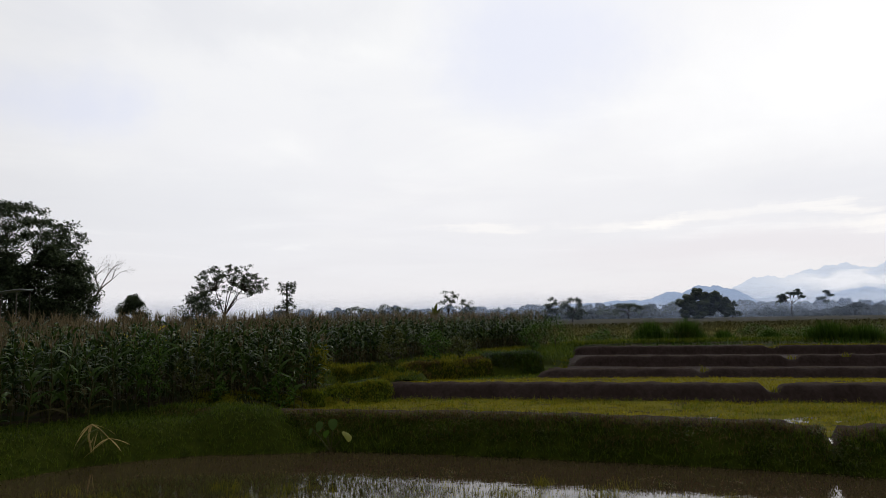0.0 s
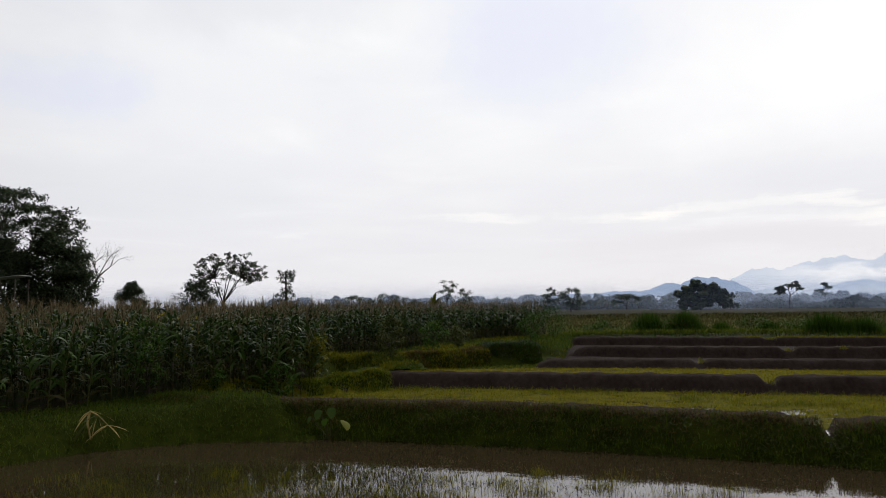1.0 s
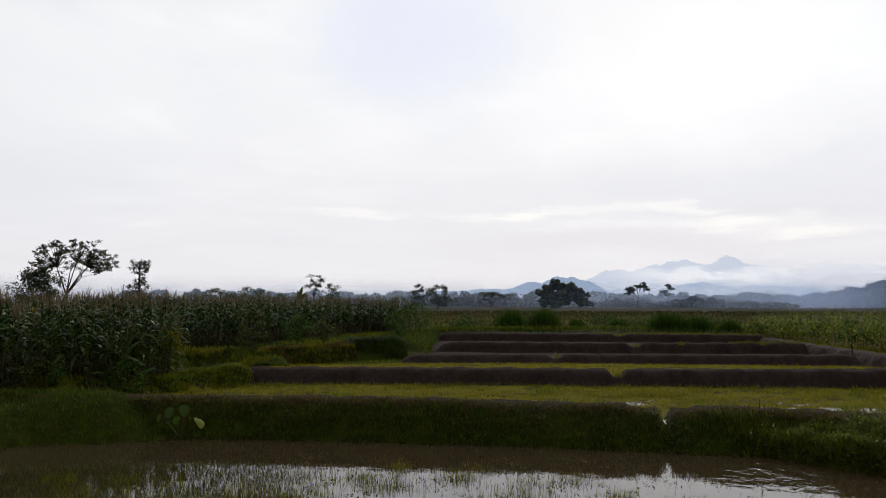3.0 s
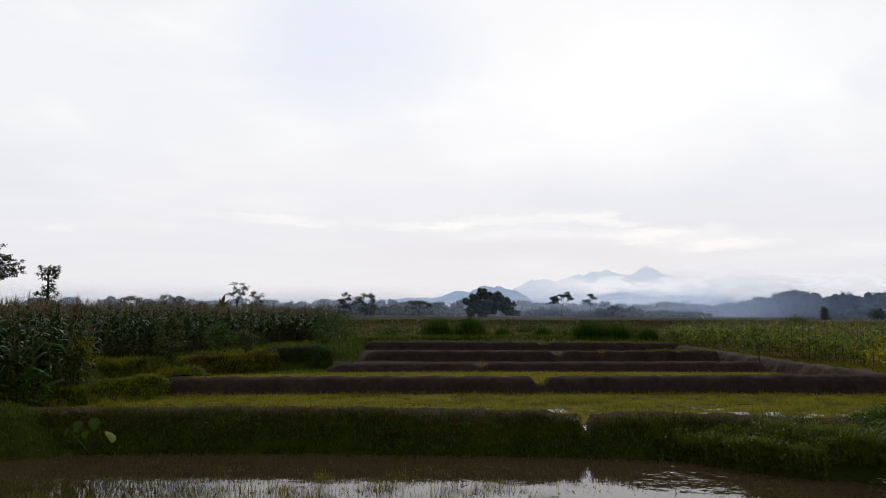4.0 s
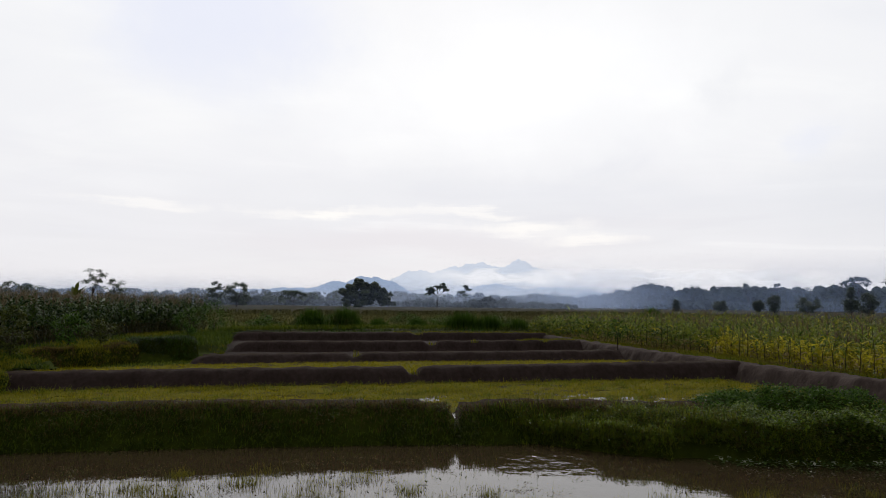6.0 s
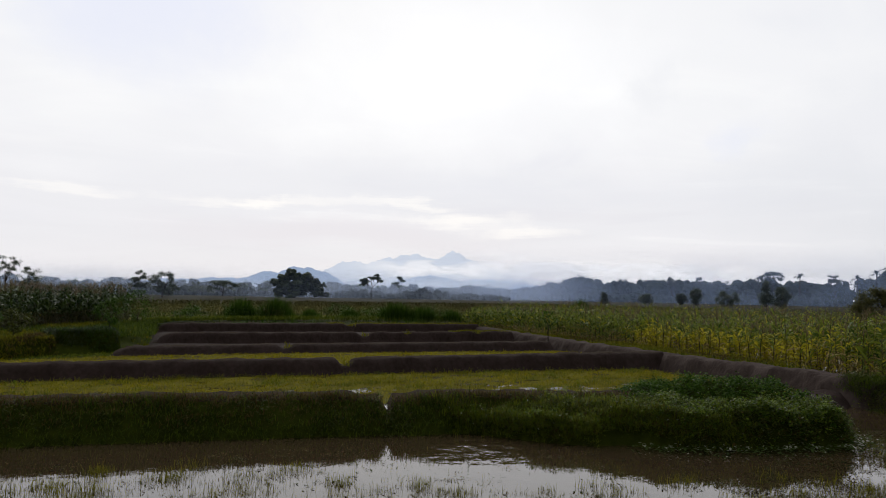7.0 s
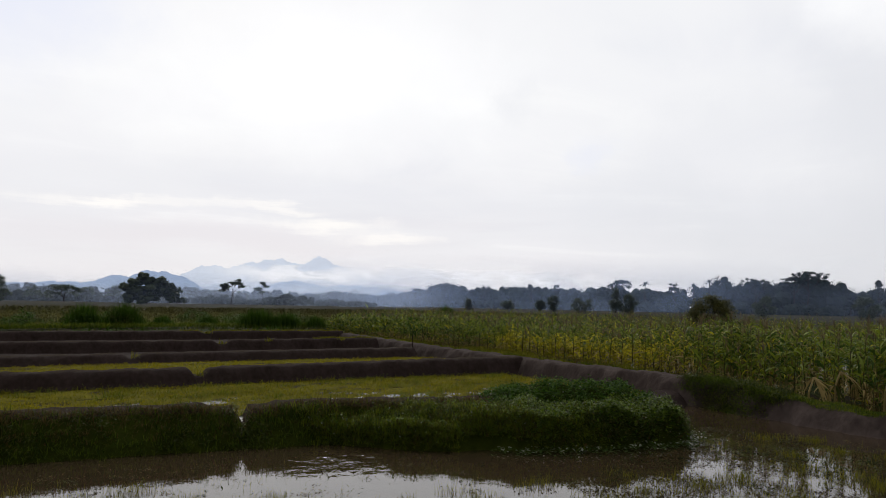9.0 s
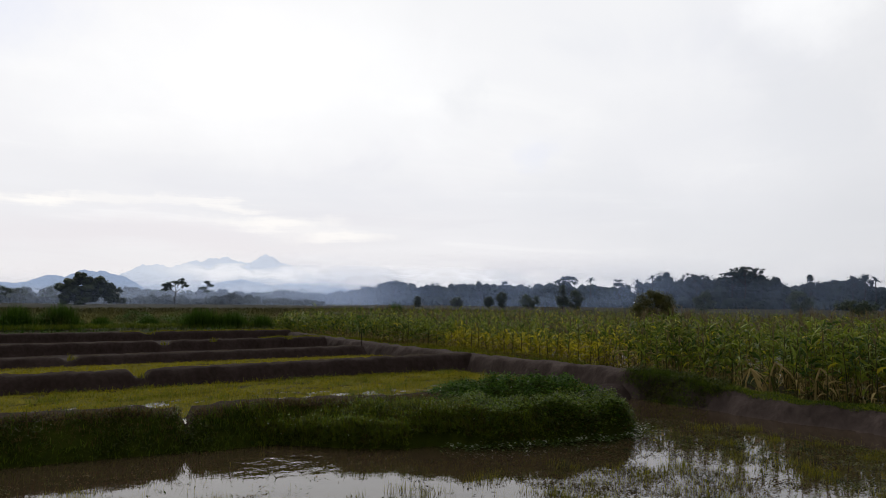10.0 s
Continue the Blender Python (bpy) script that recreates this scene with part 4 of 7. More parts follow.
CORN_MATS = [M["corn_leaf"], M["corn_yellow"], M["corn_dry"], M["stalk"], M["tassel"]]
CORN_LEFT = [(-16, 8.0), (-9.2, 11.6), (-7.6, 13.8), (-6.8, 15.3), (-5.2, 16.5), (-3.7, 17.9), (-3.6, 19.6), (-4.0, 21.2), (-3.9, 23.8), (-2.4, 26.6), (0.2, 32.0), (2.6, 36.5), (5.6, 38.2), (6.2, 41.5), (2, 56), (-14, 75), (-60, 60), (-50, 20)]
CORN_RIGHT = [(24.4, 35.2), (23.2, 26.0), (22.1, 18.4), (21.1, 13.6), (20.3, 10.8), (19.2, 8.6), (18.4, 6.2), (17.8, 4.6), (17.7, 1.0), (17.5, -4), (150, -38), (160, 55), (60, 72)]


def rows_of(poly, edge, depth, row, along, seed, keep=1.0, stray=0.13):
    """Planting places in rows, within a stretch of depth from the field's edge."""
    r = np.random.default_rng(seed)
    xs, ys = [p[0] for p in poly], [p[1] for p in poly]
    x, y = np.meshgrid(np.arange(min(xs), max(xs), row), np.arange(min(ys), max(ys), along))
    x, y = x.ravel() + r.normal(0, stray, x.size), y.ravel() + r.normal(0, stray, y.size)
    d = gap_to(edge, x, y)
    ok = inside(poly, x, y) & (d >= depth[0]) & (d < depth[1]) & (r.uniform(0, 1, x.size) < keep)
    x, y = x[ok], y[ok]
    return np.stack([x, y, land(x, y)], -1)


EDGE_L, EDGE_R = CORN_LEFT[:14], CORN_RIGHT[:10]
near_l = rows_of(CORN_LEFT, EDGE_L, (0, 3.2), 0.54, 0.23, 1)
mid_l = rows_of(CORN_LEFT, EDGE_L, (3.2, 9), 0.7, 0.42, 2)
far_l = rows_of(CORN_LEFT, EDGE_L, (9, 36), 0.9, 0.9, 3)
near_r = rows_of(CORN_RIGHT, EDGE_R, (0, 3.5), 0.44, 0.25, 4, stray=0.26)
thick = rows_of(CORN_RIGHT, EDGE_R, (0.3, 6.5), 0.52, 0.30, 7, stray=0.26)
near_r = np.concatenate([near_r, thick[thick[:, 1] < 9.5 + ripple(thick[:, 0], thick[:, 1])]])
near_r = near_r[~inside(PIT, near_r[:, 0], near_r[:, 1])]
mid_r = rows_of(CORN_RIGHT, EDGE_R, (3.5, 14), 0.80, 0.52, 5, stray=0.3)
far_r = rows_of(CORN_RIGHT, EDGE_R, (14, 60), 1.5, 1.2, 6, stray=0.5)
far_r = far_r[np.hypot(far_r[:, 0], far_r[:, 1]) < 95]
near_l, mid_l, far_l = (p[p[:, 0] > -0.62 * p[:, 1] - 4] for p in (near_l, mid_l, far_l))
def ripeness(p):
    """Patches of the right field: above nought still green, below it yellow."""
    return ripple(0.35 * p[:, 0], 0.35 * p[:, 1], 2) + 0.6 * np.clip((9.0 - p[:, 1]) / 5, -0.3, 1) + 1.0 * np.clip((p[:, 1] - 14) / 6, 0, 1) + 0.9 * np.exp(-((np.degrees(np.arctan2(p[:, 0], p[:, 1])) - 65.5) / 3.5) ** 2) + rng.normal(0, 0.25, len(p))


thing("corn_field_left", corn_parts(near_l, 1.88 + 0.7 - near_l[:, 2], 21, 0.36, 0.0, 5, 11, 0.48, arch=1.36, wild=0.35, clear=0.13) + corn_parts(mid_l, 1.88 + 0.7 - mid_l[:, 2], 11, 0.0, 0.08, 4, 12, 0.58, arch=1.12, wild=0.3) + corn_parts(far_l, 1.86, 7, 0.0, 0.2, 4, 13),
      [*CORN_MATS[:2], M["corn_dry_dull"], *CORN_MATS[3:]], "dense dark green corn with brown tassels", "corn", "stuff")
green_n, green_m, green_f = ripeness(near_r) > 0, ripeness(mid_r) > 0, ripeness(far_r) > 0.45
tall_n = 1.50 + 0.42 * np.clip((11 - near_r[:, 1]) / 6, 0, 1) + 0.38 * np.exp(-((np.degrees(np.arctan2(near_r[:, 0], near_r[:, 1])) - 65.5) / 3.5) ** 2)
gold = (near_r[:, 1] > 11.5) & (near_r[:, 1] < 20.5) & (gap_to(EDGE_R, near_r[:, 0], near_r[:, 1]) < 1.5 + 0.5 * ripple(near_r[:, 0], near_r[:, 1]))
green_n &= ~gold
right = corn_parts(near_r[gold], 1.30, 28, 0.45, 1.1, 5, 19, 0.40, 0.3, 1.05, 1.0) + corn_parts(near_r[~green_n & ~gold], tall_n[~green_n & ~gold], 28, 0.5, 0.36, 5, 14, 0.37, 0.3, 1.05, 1.0) + corn_parts(mid_r[~green_m], 1.68, 12, 0.3, 0.30, 4, 15, 0.56, 0.25, 0.9, 1.0) + corn_parts(far_r[~green_f], 1.7, 8, 0.0, 0.4, 4, 16, 0.55, 0.2, 0.9, 1.0)
deep = corn_parts(near_r[green_n], tall_n[green_n] + 0.06, 28, 0.30, 0.05, 5, 17, 0.40, 0.3, 1.05, 1.0) + corn_parts(mid_r[green_m], 1.74, 12, 0.12, 0.12, 4, 18, 0.58, 0.25, 0.9, 1.0) + corn_parts(far_r[green_f], 1.72, 8, 0.0, 0.2, 4, 20, 0.55, 0.2, 0.9, 1.0)
thing("corn_field_right", right + [(v, q, 5 if k == 0 else k) for v, q, k in deep],
      [M["corn_lush"], CORN_MATS[1], CORN_MATS[2], M["dry_stalk"], CORN_MATS[4], M["corn_mid"]], "yellowing corn standing in shallow flood water", "corn", "stuff")


# ---- trees ----
def foliage(centres, radius, flat, per, leaf, seed, lift=(0.5, 2.4)):
    """Leaves gathered in loose clumps round the given centres."""
    r = np.random.default_rng(seed)
    c = np.repeat(np.asarray(centres, dtype=np.float64), per, 0)
    n = len(c)
    rad = np.repeat(np.broadcast_to(np.asarray(radius, dtype=np.float64), (len(centres),)), per)
    d = r.normal(0, 1, (n, 3))
    d /= np.linalg.norm(d, axis=1, keepdims=True)
    d *= (r.uniform(0, 1, n) ** 0.45 * rad)[:, None]
    d[:, 2] *= flat
    return blades(c + d, r.uniform(0, 6.3, n), leaf * r.uniform(0.7, 1.3, n), leaf * r.uniform(0.4, 0.65, n), r.uniform(*lift, n), r.uniform(0.0, 0.9, n), OVATE, twist=r.normal(0, 0.5, n))


def blobs(centres, radius, tall, seed):
    """Lumpy rounded masses, the dark inside of far crowns."""
    r = np.random.default_rng(seed)
    c = np.asarray(centres, dtype=np.float64)
    nu, nv = 9, 6
    u, v = np.meshgrid(np.arange(nu) / nu * 2 * np.pi, np.linspace(0.06, np.pi - 0.06, nv))
    d = np.stack([np.cos(u) * np.sin(v), np.sin(u) * np.sin(v), np.cos(v) * tall], -1).reshape(-1, 3)
    rad = np.broadcast_to(np.asarray(radius, dtype=np.float64), (len(c),))
    p = c[:, None] + d[None] * rad[:, None, None] * r.uniform(0.75, 1.2, (len(c), len(d), 1))
    i = (np.arange(nv - 1)[:, None] * nu + np.arange(nu)[None])
    j = (np.arange(nv - 1)[:, None] * nu + (np.arange(nu)[None] + 1) % nu)
    q = np.stack([i, j, j + nu, i + nu], -1).reshape(-1, 4)
    return p.reshape(-1, 3), (np.arange(len(c))[:, None, None] * nu * nv + q[None]).reshape(-1, 4)


def limbs(base, fork, centres, count, trunk_r, seed, sides=6):
    """A trunk up to the fork, a few main limbs, and twigs to every clump."""
    r = np.random.default_rng(seed)
    base, fork, centres = np.array(base, dtype=float), np.array(fork, dtype=float), np.asarray(centres, dtype=float)
    k = min(count, len(centres))
    order = r.permutation(len(centres))[:k]
    a, b, ra, rb = [], [], [], []
    mid = base + (fork - base) * 0.5 + np.append(r.normal(0, 0.04, 2) * np.linalg.norm(fork - base), 0)
    for p, q, u, w in ((base - [0, 0, 0.2], mid, 1.15, 0.9), (mid, fork, 0.9, 0.75)):
        a.append(p), b.append(q), ra.append(trunk_r * u), rb.append(trunk_r * w)
    knees = []
    for i in order:
        knee = fork + (centres[i] - fork) * 0.55 + np.array([0, 0, 0.06 * np.linalg.norm(centres[i] - fork)]) + r.normal(0, 0.04, 3) * np.linalg.norm(centres[i] - fork)
        knees.append(knee)
        a.append(fork), b.append(knee), ra.append(trunk_r * 0.45), rb.append(trunk_r * 0.22)
    knees = np.array(knees)
    for c in centres:
        j = np.argmin(np.linalg.norm(knees - c, axis=1))
        a.append(knees[j]), b.append(c), ra.append(trunk_r * 0.16), rb.append(trunk_r * 0.05)
    return tubes(a, b, ra, rb, sides)


def lobe_places(lobes, count, r):
    """Clump centres spread over rounded lobes (across, height, half width, half height)."""
    size = np.array([q[2] * q[3] for q in lobes])
    own = np.repeat(np.arange(len(lobes)), np.maximum(2, np.round(count * size / size.sum())).astype(int))
    q = np.array(lobes, dtype=np.float64)[own]
    d = r.normal(0, 1, (len(own), 3))
    d /= np.linalg.norm(d, axis=1, keepdims=True)
    d *= r.uniform(0.35, 1.0, (len(own), 1))
    return np.stack([q[:, 0] + q[:, 2] * d[:, 0], 0.8 * q[:, 2] * d[:, 1], q[:, 1] + q[:, 3] * d[:, 2]], -1)


def crown_places(style, x, y, low, high, width, count, r):
    """Where the leaf clumps of a crown sit."""
    i = np.arange(count)
    t, u = 2.39996 * i + r.uniform(-0.5, 0.5, count), np.sqrt(np.clip((i + r.uniform(0, 1, count)) / count, 0, 1))
    rad = 0.5 * width * u
    span = high - low
    if style == "umbrella":
        z = high - span * (0.06 + 0.55 * u ** 2.5) * r.uniform(0.3, 1.7, count)
    elif style == "dome":
        z = low + span * np.sqrt(1 - 0.92 * u ** 2) * r.uniform(0.55, 1.0, count)
    elif style == "tiers":
        z = low + span * (np.round(r.uniform(0, 1, count) * 3) / 3 + r.normal(0, 0.07, count))
        rad = rad * (0.5 + 0.5 * np.sin(np.pi * np.clip((z - low) / span + 0.15, 0, 1)))
    elif style == "cone":
        f = r.uniform(0, 1, count) ** 1.3
        z = low + span * f
        rad = 0.5 * width * u * (1.05 - f)
    else:
        f = r.permutation(np.linspace(-1, 1, count))
        z = 0.5 * (low + high) + 0.5 * span * f * 0.9
        rad = 0.5 * width * np.sqrt(np.clip(1 - f * f, 0.1, 1)) * u ** 0.6
    return np.stack([x + rad * np.cos(t), y + rad * np.sin(t), z], -1)


def tree(x, y, high, width, style, low, label, seed, clumps=30, clump=0.5, per=60, leaf=0.14, trunk=0.12, lean=(0, 0), flat=0.5, mat="tree_leaf", name="tree", category="tree", group="", ground=0.68, core=0.0, lobes=()):
    r = np.random.default_rng(seed)
    top = new(name)
    top.location = (x, y, ground)
    tagged(top, label, category, group)
    if lobes:
        top.rotation_euler[2] = -math.atan2(x, y)
        c = lobe_places([(a, b - ground, w, h) for a, b, w, h in lobes], clumps, r)
        clumps = len(c)
    else:
        c = crown_places(style, lean[0], lean[1], low - ground, high - ground, width, clumps, r)
    fork = (lean[0] * 0.6, lean[1] * 0.6, max(0.25, (low - ground) * (0.75 if style != "round" else 0.95)))
    part("trunk", [(*limbs((0, 0, 0), fork, c, 6, trunk, seed), 0)], [M["bark"]], top, "dark bark", True)
    crown = [(*foliage(c, clump * r.uniform(0.6, 1.3, clumps), flat, per, leaf, seed + 1), 0)]
    if core:
        crown.append((*blobs(c, clump * core * r.uniform(0.7, 1.1, clumps), flat, seed + 2), 0))
    part("crown", crown, [M[mat]], top)
    return top


# the grove at the corner of the corn field
tree(-26.8, 42.3, 10.2, 5.6, "round", 4.6, "tall tree with loose dark foliage and sky showing through", 21, 84, 0.66, 190, 0.19, 0.14, flat=0.5)
tree(-24.7, 44.3, 9.1, 3.2, "round", 4.0, "slender tree with ragged dark foliage beside the grove", 22, 40, 0.58, 120, 0.20, 0.12, flat=0.5)
tree(-29.3, 41.4, 8.6, 6.0, "round", 3.4, "dark leafy tree at the edge of the grove", 23, 70, 0.8, 210, 0.19, 0.16)
tree(-24.2, 42.6, 7.2, 3.8, "round", 1.2, "dense dark green tree standing behind the corn", 24, 80, 0.72, 300, 0.19, 0.14, flat=0.8)
tree(-26.4, 41.0, 6.2, 4.6, "round", 1.2, "dense low tree filling the grove", 25, 76, 0.72, 300, 0.19, 0.14, flat=0.8)


def bare_tree(x, y, high, label, seed, ground=0.68):
    """Forking branches without leaves."""
    r = np.random.default_rng(seed)
    a, b, ra, rb = [], [], [], []

    def fork(p, d, length, rad, depth):
        for _ in range(2):
            q = p + d * length * 0.5
            a.append(p), b.append(q), ra.append(rad), rb.append(rad * 0.8)
            p, rad = q, rad * 0.8
            d = d + r.normal(0, 0.12, 3)
            d /= np.linalg.norm(d)
        if depth == 0:
            return
        for _ in range(3 if depth > 1 else 2):
            e = d + r.normal(0, 0.55, 3) + [0.30, 0, 0.04]
            fork(p, e / np.linalg.norm(e), length * r.uniform(0.55, 0.8), rad * 0.65, depth - 1)

    fork(np.array([0.0, 0, -0.2]), np.array([0.12, 0, 1.0]), 2.6, 0.10, 0)
    fork(np.array([0.3, 0, 2.3]), np.array([0.45, 0, 0.9]), (high - 3) * 0.42, 0.12, 5)
    ob = new("bare_tree", quad_mesh("bare_tree", [(*tubes(a, b, ra, rb, 4), 0)], [M["dead_bark"]], True))
    ob.location = (x, y, ground)
    return tagged(ob, label, "tree")


tree(-23.3, 43.4, 5.4, 2.6, "round", 1.2, "dense dark tree at the end of the grove", 26, 34, 0.6, 150, 0.2, 0.12, flat=0.8)
bare_tree(-24.0, 45.4, 7.2, "leafless grey dead tree with fine forking branches", 31)
tree(-25.6, 56.4, 4.6, 2.0, "round", 2.0, "small round dark tree behind the corn", 32, 40, 0.5, 300, 0.15, 0.09, flat=0.8)
tree(-12.3, 38.2, 5.6, 4.6, "lobes", 3.4, "spreading tree with a broad layered open crown", 33, 170, 0.16, 26, 0.13, 0.09, lean=(0.1, 0), flat=0.45,
     lobes=[(0.35, 5.05, 1.7, 0.62), (1.25, 4.75, 1.15, 0.55), (0.2, 4.35, 1.3, 0.35), (1.7, 4.2, 0.6, 0.35), (-1.3, 4.35, 0.5, 0.3), (-0.7, 4.85, 1.0, 0.5), (2.1, 4.35, 0.45, 0.35), (1.3, 4.05, 0.7, 0.25), (-0.9, 4.15, 0.5, 0.25)])
tree(-13.7, 38.6, 4.1, 2.2, "round", 2.2, "dense dark bush under the spreading tree", 34, 34, 0.42, 140, 0.14, 0.08, flat=0.8)


def papaya(x, y, high, label, seed, ground=0.68):
    r = np.random.default_rng(seed)
    top = new("papaya_tree")
    top.location = (x, y, ground)
    tagged(top, label, "tree")
    h = high - ground
    a, b = [(0, 0, -0.2), (0.05, 0, h * 0.6)], [(0.05, 0, h * 0.6), (0.0, 0, h - 0.2)]
    part("trunk", [(*tubes(a, b, [0.08, 0.06], [0.06, 0.045], 7), 0)], [M["bark"]], top, "thin straight grey trunk", True)
    for lvl, reach, cnt in ((h - 0.12, 0.42, 20), (h - 0.35, 0.5, 16), (h - 0.65, 0.30, 8), (h - 0.95, 0.26, 8), (h - 1.25, 0.34, 10), (h - 1.5, 0.5, 12), (h - 1.75, 0.62, 14), (h - 2.1, 0.6, 14)):
        rad = 1.25 * reach
        az = r.uniform(0, 6.3, cnt)
        base = np.stack([np.zeros(cnt), np.zeros(cnt), np.full(cnt, lvl) - r.uniform(0, 0.2, cnt)], -1)
        tip = base + np.stack([rad * np.cos(az), rad * np.sin(az), r.uniform(-0.12, 0.16, cnt)], -1) * r.uniform(0.5, 1, (cnt, 1))
        own = np.repeat(tip, 10, 0)
        n = len(own)
        part("frond", [(*tubes(base, tip, 0.012, 0.008, 3), 1), (*blades(own, r.uniform(0, 6.3, n), r.uniform(0.14, 0.30, n), 0.08, r.uniform(0.9, 2.2, n), 0.6, OVATE, twist=r.normal(0, 0.5, n)), 0)], [M["tree_leaf"], M["bark"]], top, "ring of lobed dark leaves")


papaya(-9.55, 41.6, 4.75, "papaya tree with tiers of leaves on a thin trunk", 35)
tree(-9.7, 74.4, 3.6, 2.6, "umbrella", 2.6, "small flat-topped bush behind the corn", 36, 16, 0.35, 60, 0.16, 0.06)
tree(-5.8, 69.8, 3.75, 2.4, "round", 2.2, "bushy small tree behind the corn", 37, 20, 0.4, 60, 0.16, 0.07)
tree(-4.6, 71.5, 3.5, 2.2, "round", 2.2, "low rounded bush behind the corn", 38, 16, 0.4, 60, 0.16, 0.07)
tree(0.2, 61.0, 4.55, 2.0, "tiers", 3.4, "ragged tree with separate clumps of leaves", 39, 14, 0.33, 80, 0.13, 0.07, lean=(0.3, 0))
tree(1.9, 60.5, 3.9, 1.6, "round", 2.5, "small tree with thin foliage", 40, 14, 0.35, 80, 0.13, 0.06)


def banana(x, y, high, label, seed, ground=0.68):
    r = np.random.default_rng(seed)
    top = new("banana_plant")
    top.location = (x, y, ground)
    tagged(top, label, "plant")
    h = high - ground
    part("stem", [(*tubes([(0, 0, -0.1)], [(0, 0, h * 0.6)], 0.1, 0.06, 7), 0)], [M["stalk"]], top, "", True)
    for i in range(9):
        part("leaf", [(*blades([(0, 0, h * 0.55)], r.uniform(0, 6.3), h * r.uniform(0.4, 0.5), 0.26, r.uniform(0.1, 0.7), r.uniform(0.3, 1.3), (0.3, 0.9, 1.0, 0.8, 0.0)), 0)], [M["bush_leaf"]], top)


banana(-0.7, 50.0, 3.6, "banana plant with upright broad leaves above the corn", 41)
tree(27.0, 172.6, 6.3, 4.4, "tiers", 1.8, "far tree with layered branches", 42, 34, 0.7, 80, 0.38, 0.16)
tree(29.4, 157.3, 6.1, 6.0, "round", 1.8, "far tree with clumped open crown", 43, 34, 0.8, 80, 0.38, 0.18)
tree(52.7, 222.0, 3.4, 9.0, "round", 0.9, "low wide far tree", 44, 30, 1.1, 60, 0.5, 0.2)
tree(52.9, 197.0, 5.0, 8.0, "umbrella", 2.0, "far tree with a wide flat crown", 45, 36, 0.9, 60, 0.45, 0.2)
tree(67.7, 230.0, 4.9, 5.0, "umbrella", 2.0, "small far tree with a flat crown", 46, 22, 0.8, 60, 0.45, 0.2)
tree(75.5, 228.0, 5.4, 5.6, "tiers", 1.5, "far tree with layered crown", 47, 26, 0.9, 60, 0.45, 0.2)
tree(66.9, 177.8, 8.0, 13, "lobes", 2.0, "large dark spreading tree with dense uneven foliage on the plain", 48, 230, 1.0, 110, 0.34, 0.3, flat=0.75, core=0.95,
     lobes=[(-1.5, 7.0, 1.7, 1.4), (0.6, 6.1, 1.8, 1.4), (2.9, 6.2, 1.9, 1.4), (-3.0, 5.6, 1.6, 1.2), (4.8, 4.2, 1.6, 1.9), (-4.9, 5.2, 1.6, 0.8), (-3.4, 4.0, 2.0, 2.2), (0.8, 3.6, 3.4, 2.4), (5.8, 2.6, 1.4, 1.5), (-4.4, 2.2, 1.4, 1.3), (-0.4, 1.9, 3.4, 1.2)])
tree(75.9, 181.0, 6.0, 3.2, "lobes", 1.2, "small dark tree beside the large one", 50, 40, 0.5, 100, 0.28, 0.16, flat=0.8, core=0.6, lobes=[(0.2, 4.4, 1.4, 1.1), (-0.6, 2.6, 1.5, 1.3), (0.9, 1.8, 1.3, 0.9)])
tree(96.0, 189.6, 8.4, 8.6, "lobes", 5.2, "tall tree with a flat uneven crown on a bare trunk", 51, 86, 0.46, 90, 0.30, 0.17, flat=0.4, lean=(0.2, 0), lobes=[(1.4, 7.1, 1.8, 0.6), (-2.0, 6.1, 1.5, 0.9), (-2.9, 4.9, 0.8, 0.5), (2.7, 6.2, 0.8, 0.5), (1.5, 7.9, 0.9, 0.3), (-0.4, 7.0, 0.9, 0.4)])
tree(131.0, 234.8, 9.0, 6.0, "lobes", 5.2, "tall thin tree with separate layered branches", 52, 78, 0.46, 90, 0.34, 0.15, flat=0.3, lobes=[(0.0, 8.6, 1.2, 0.35), (1.2, 7.3, 0.9, 0.35), (-1.6, 6.3, 1.5, 0.45), (-0.2, 5.2, 1.0, 0.4), (0.5, 8.0, 0.8, 0.3)])
tree(173.0, 258.0, 5.6, 6.6, "umbrella", 1.6, "far tree on the misty plain", 53, 16, 1.0, 50, 0.5, 0.2)
tree(205.0, 280.0, 5.0, 12.0, "round", 0.8, "wide low far tree on the misty plain", 54, 22, 1.3, 50, 0.5, 0.2)
for i, (x, y, hi, w, st) in enumerate(((111, 107, 3.3, 1.6, "cone"), (128, 110, 3.3, 3.8, "round"), (133, 104, 3.5, 2.4, "round"), (129, 97, 4.7, 2.8, "round"), (127, 88, 4.0, 6.0, "round"),
                                       (113, 70.5, 5.5, 3.6, "cone"), (117, 70, 4.8, 3.4, "round"), (131, 50.5, 4.8, 4.6, "round"), (136, 35, 4.9, 4.8, "round"), (124, 23.5, 3.1, 6.5, "round"))):
    tree(1.25 * x, 1.25 * y, 2.5 + 1.25 * (hi - 2.5), 1.15 * w, st, 1.0, "dark conical tree at the far side of the corn" if st == "cone" else "small dark tree at the far side of the corn", 60 + i, 34, 0.75, 90, 0.34, 0.12, flat=0.9, ground=0.3, group="trees beyond the corn")
tree(56.6, 26.2, 3.4, 3.6, "round", 0.3, "round brownish-green tree standing in the corn", 75, 60, 0.55, 130, 0.2, 0.1, flat=0.9, mat="olive_leaf", ground=0.3)


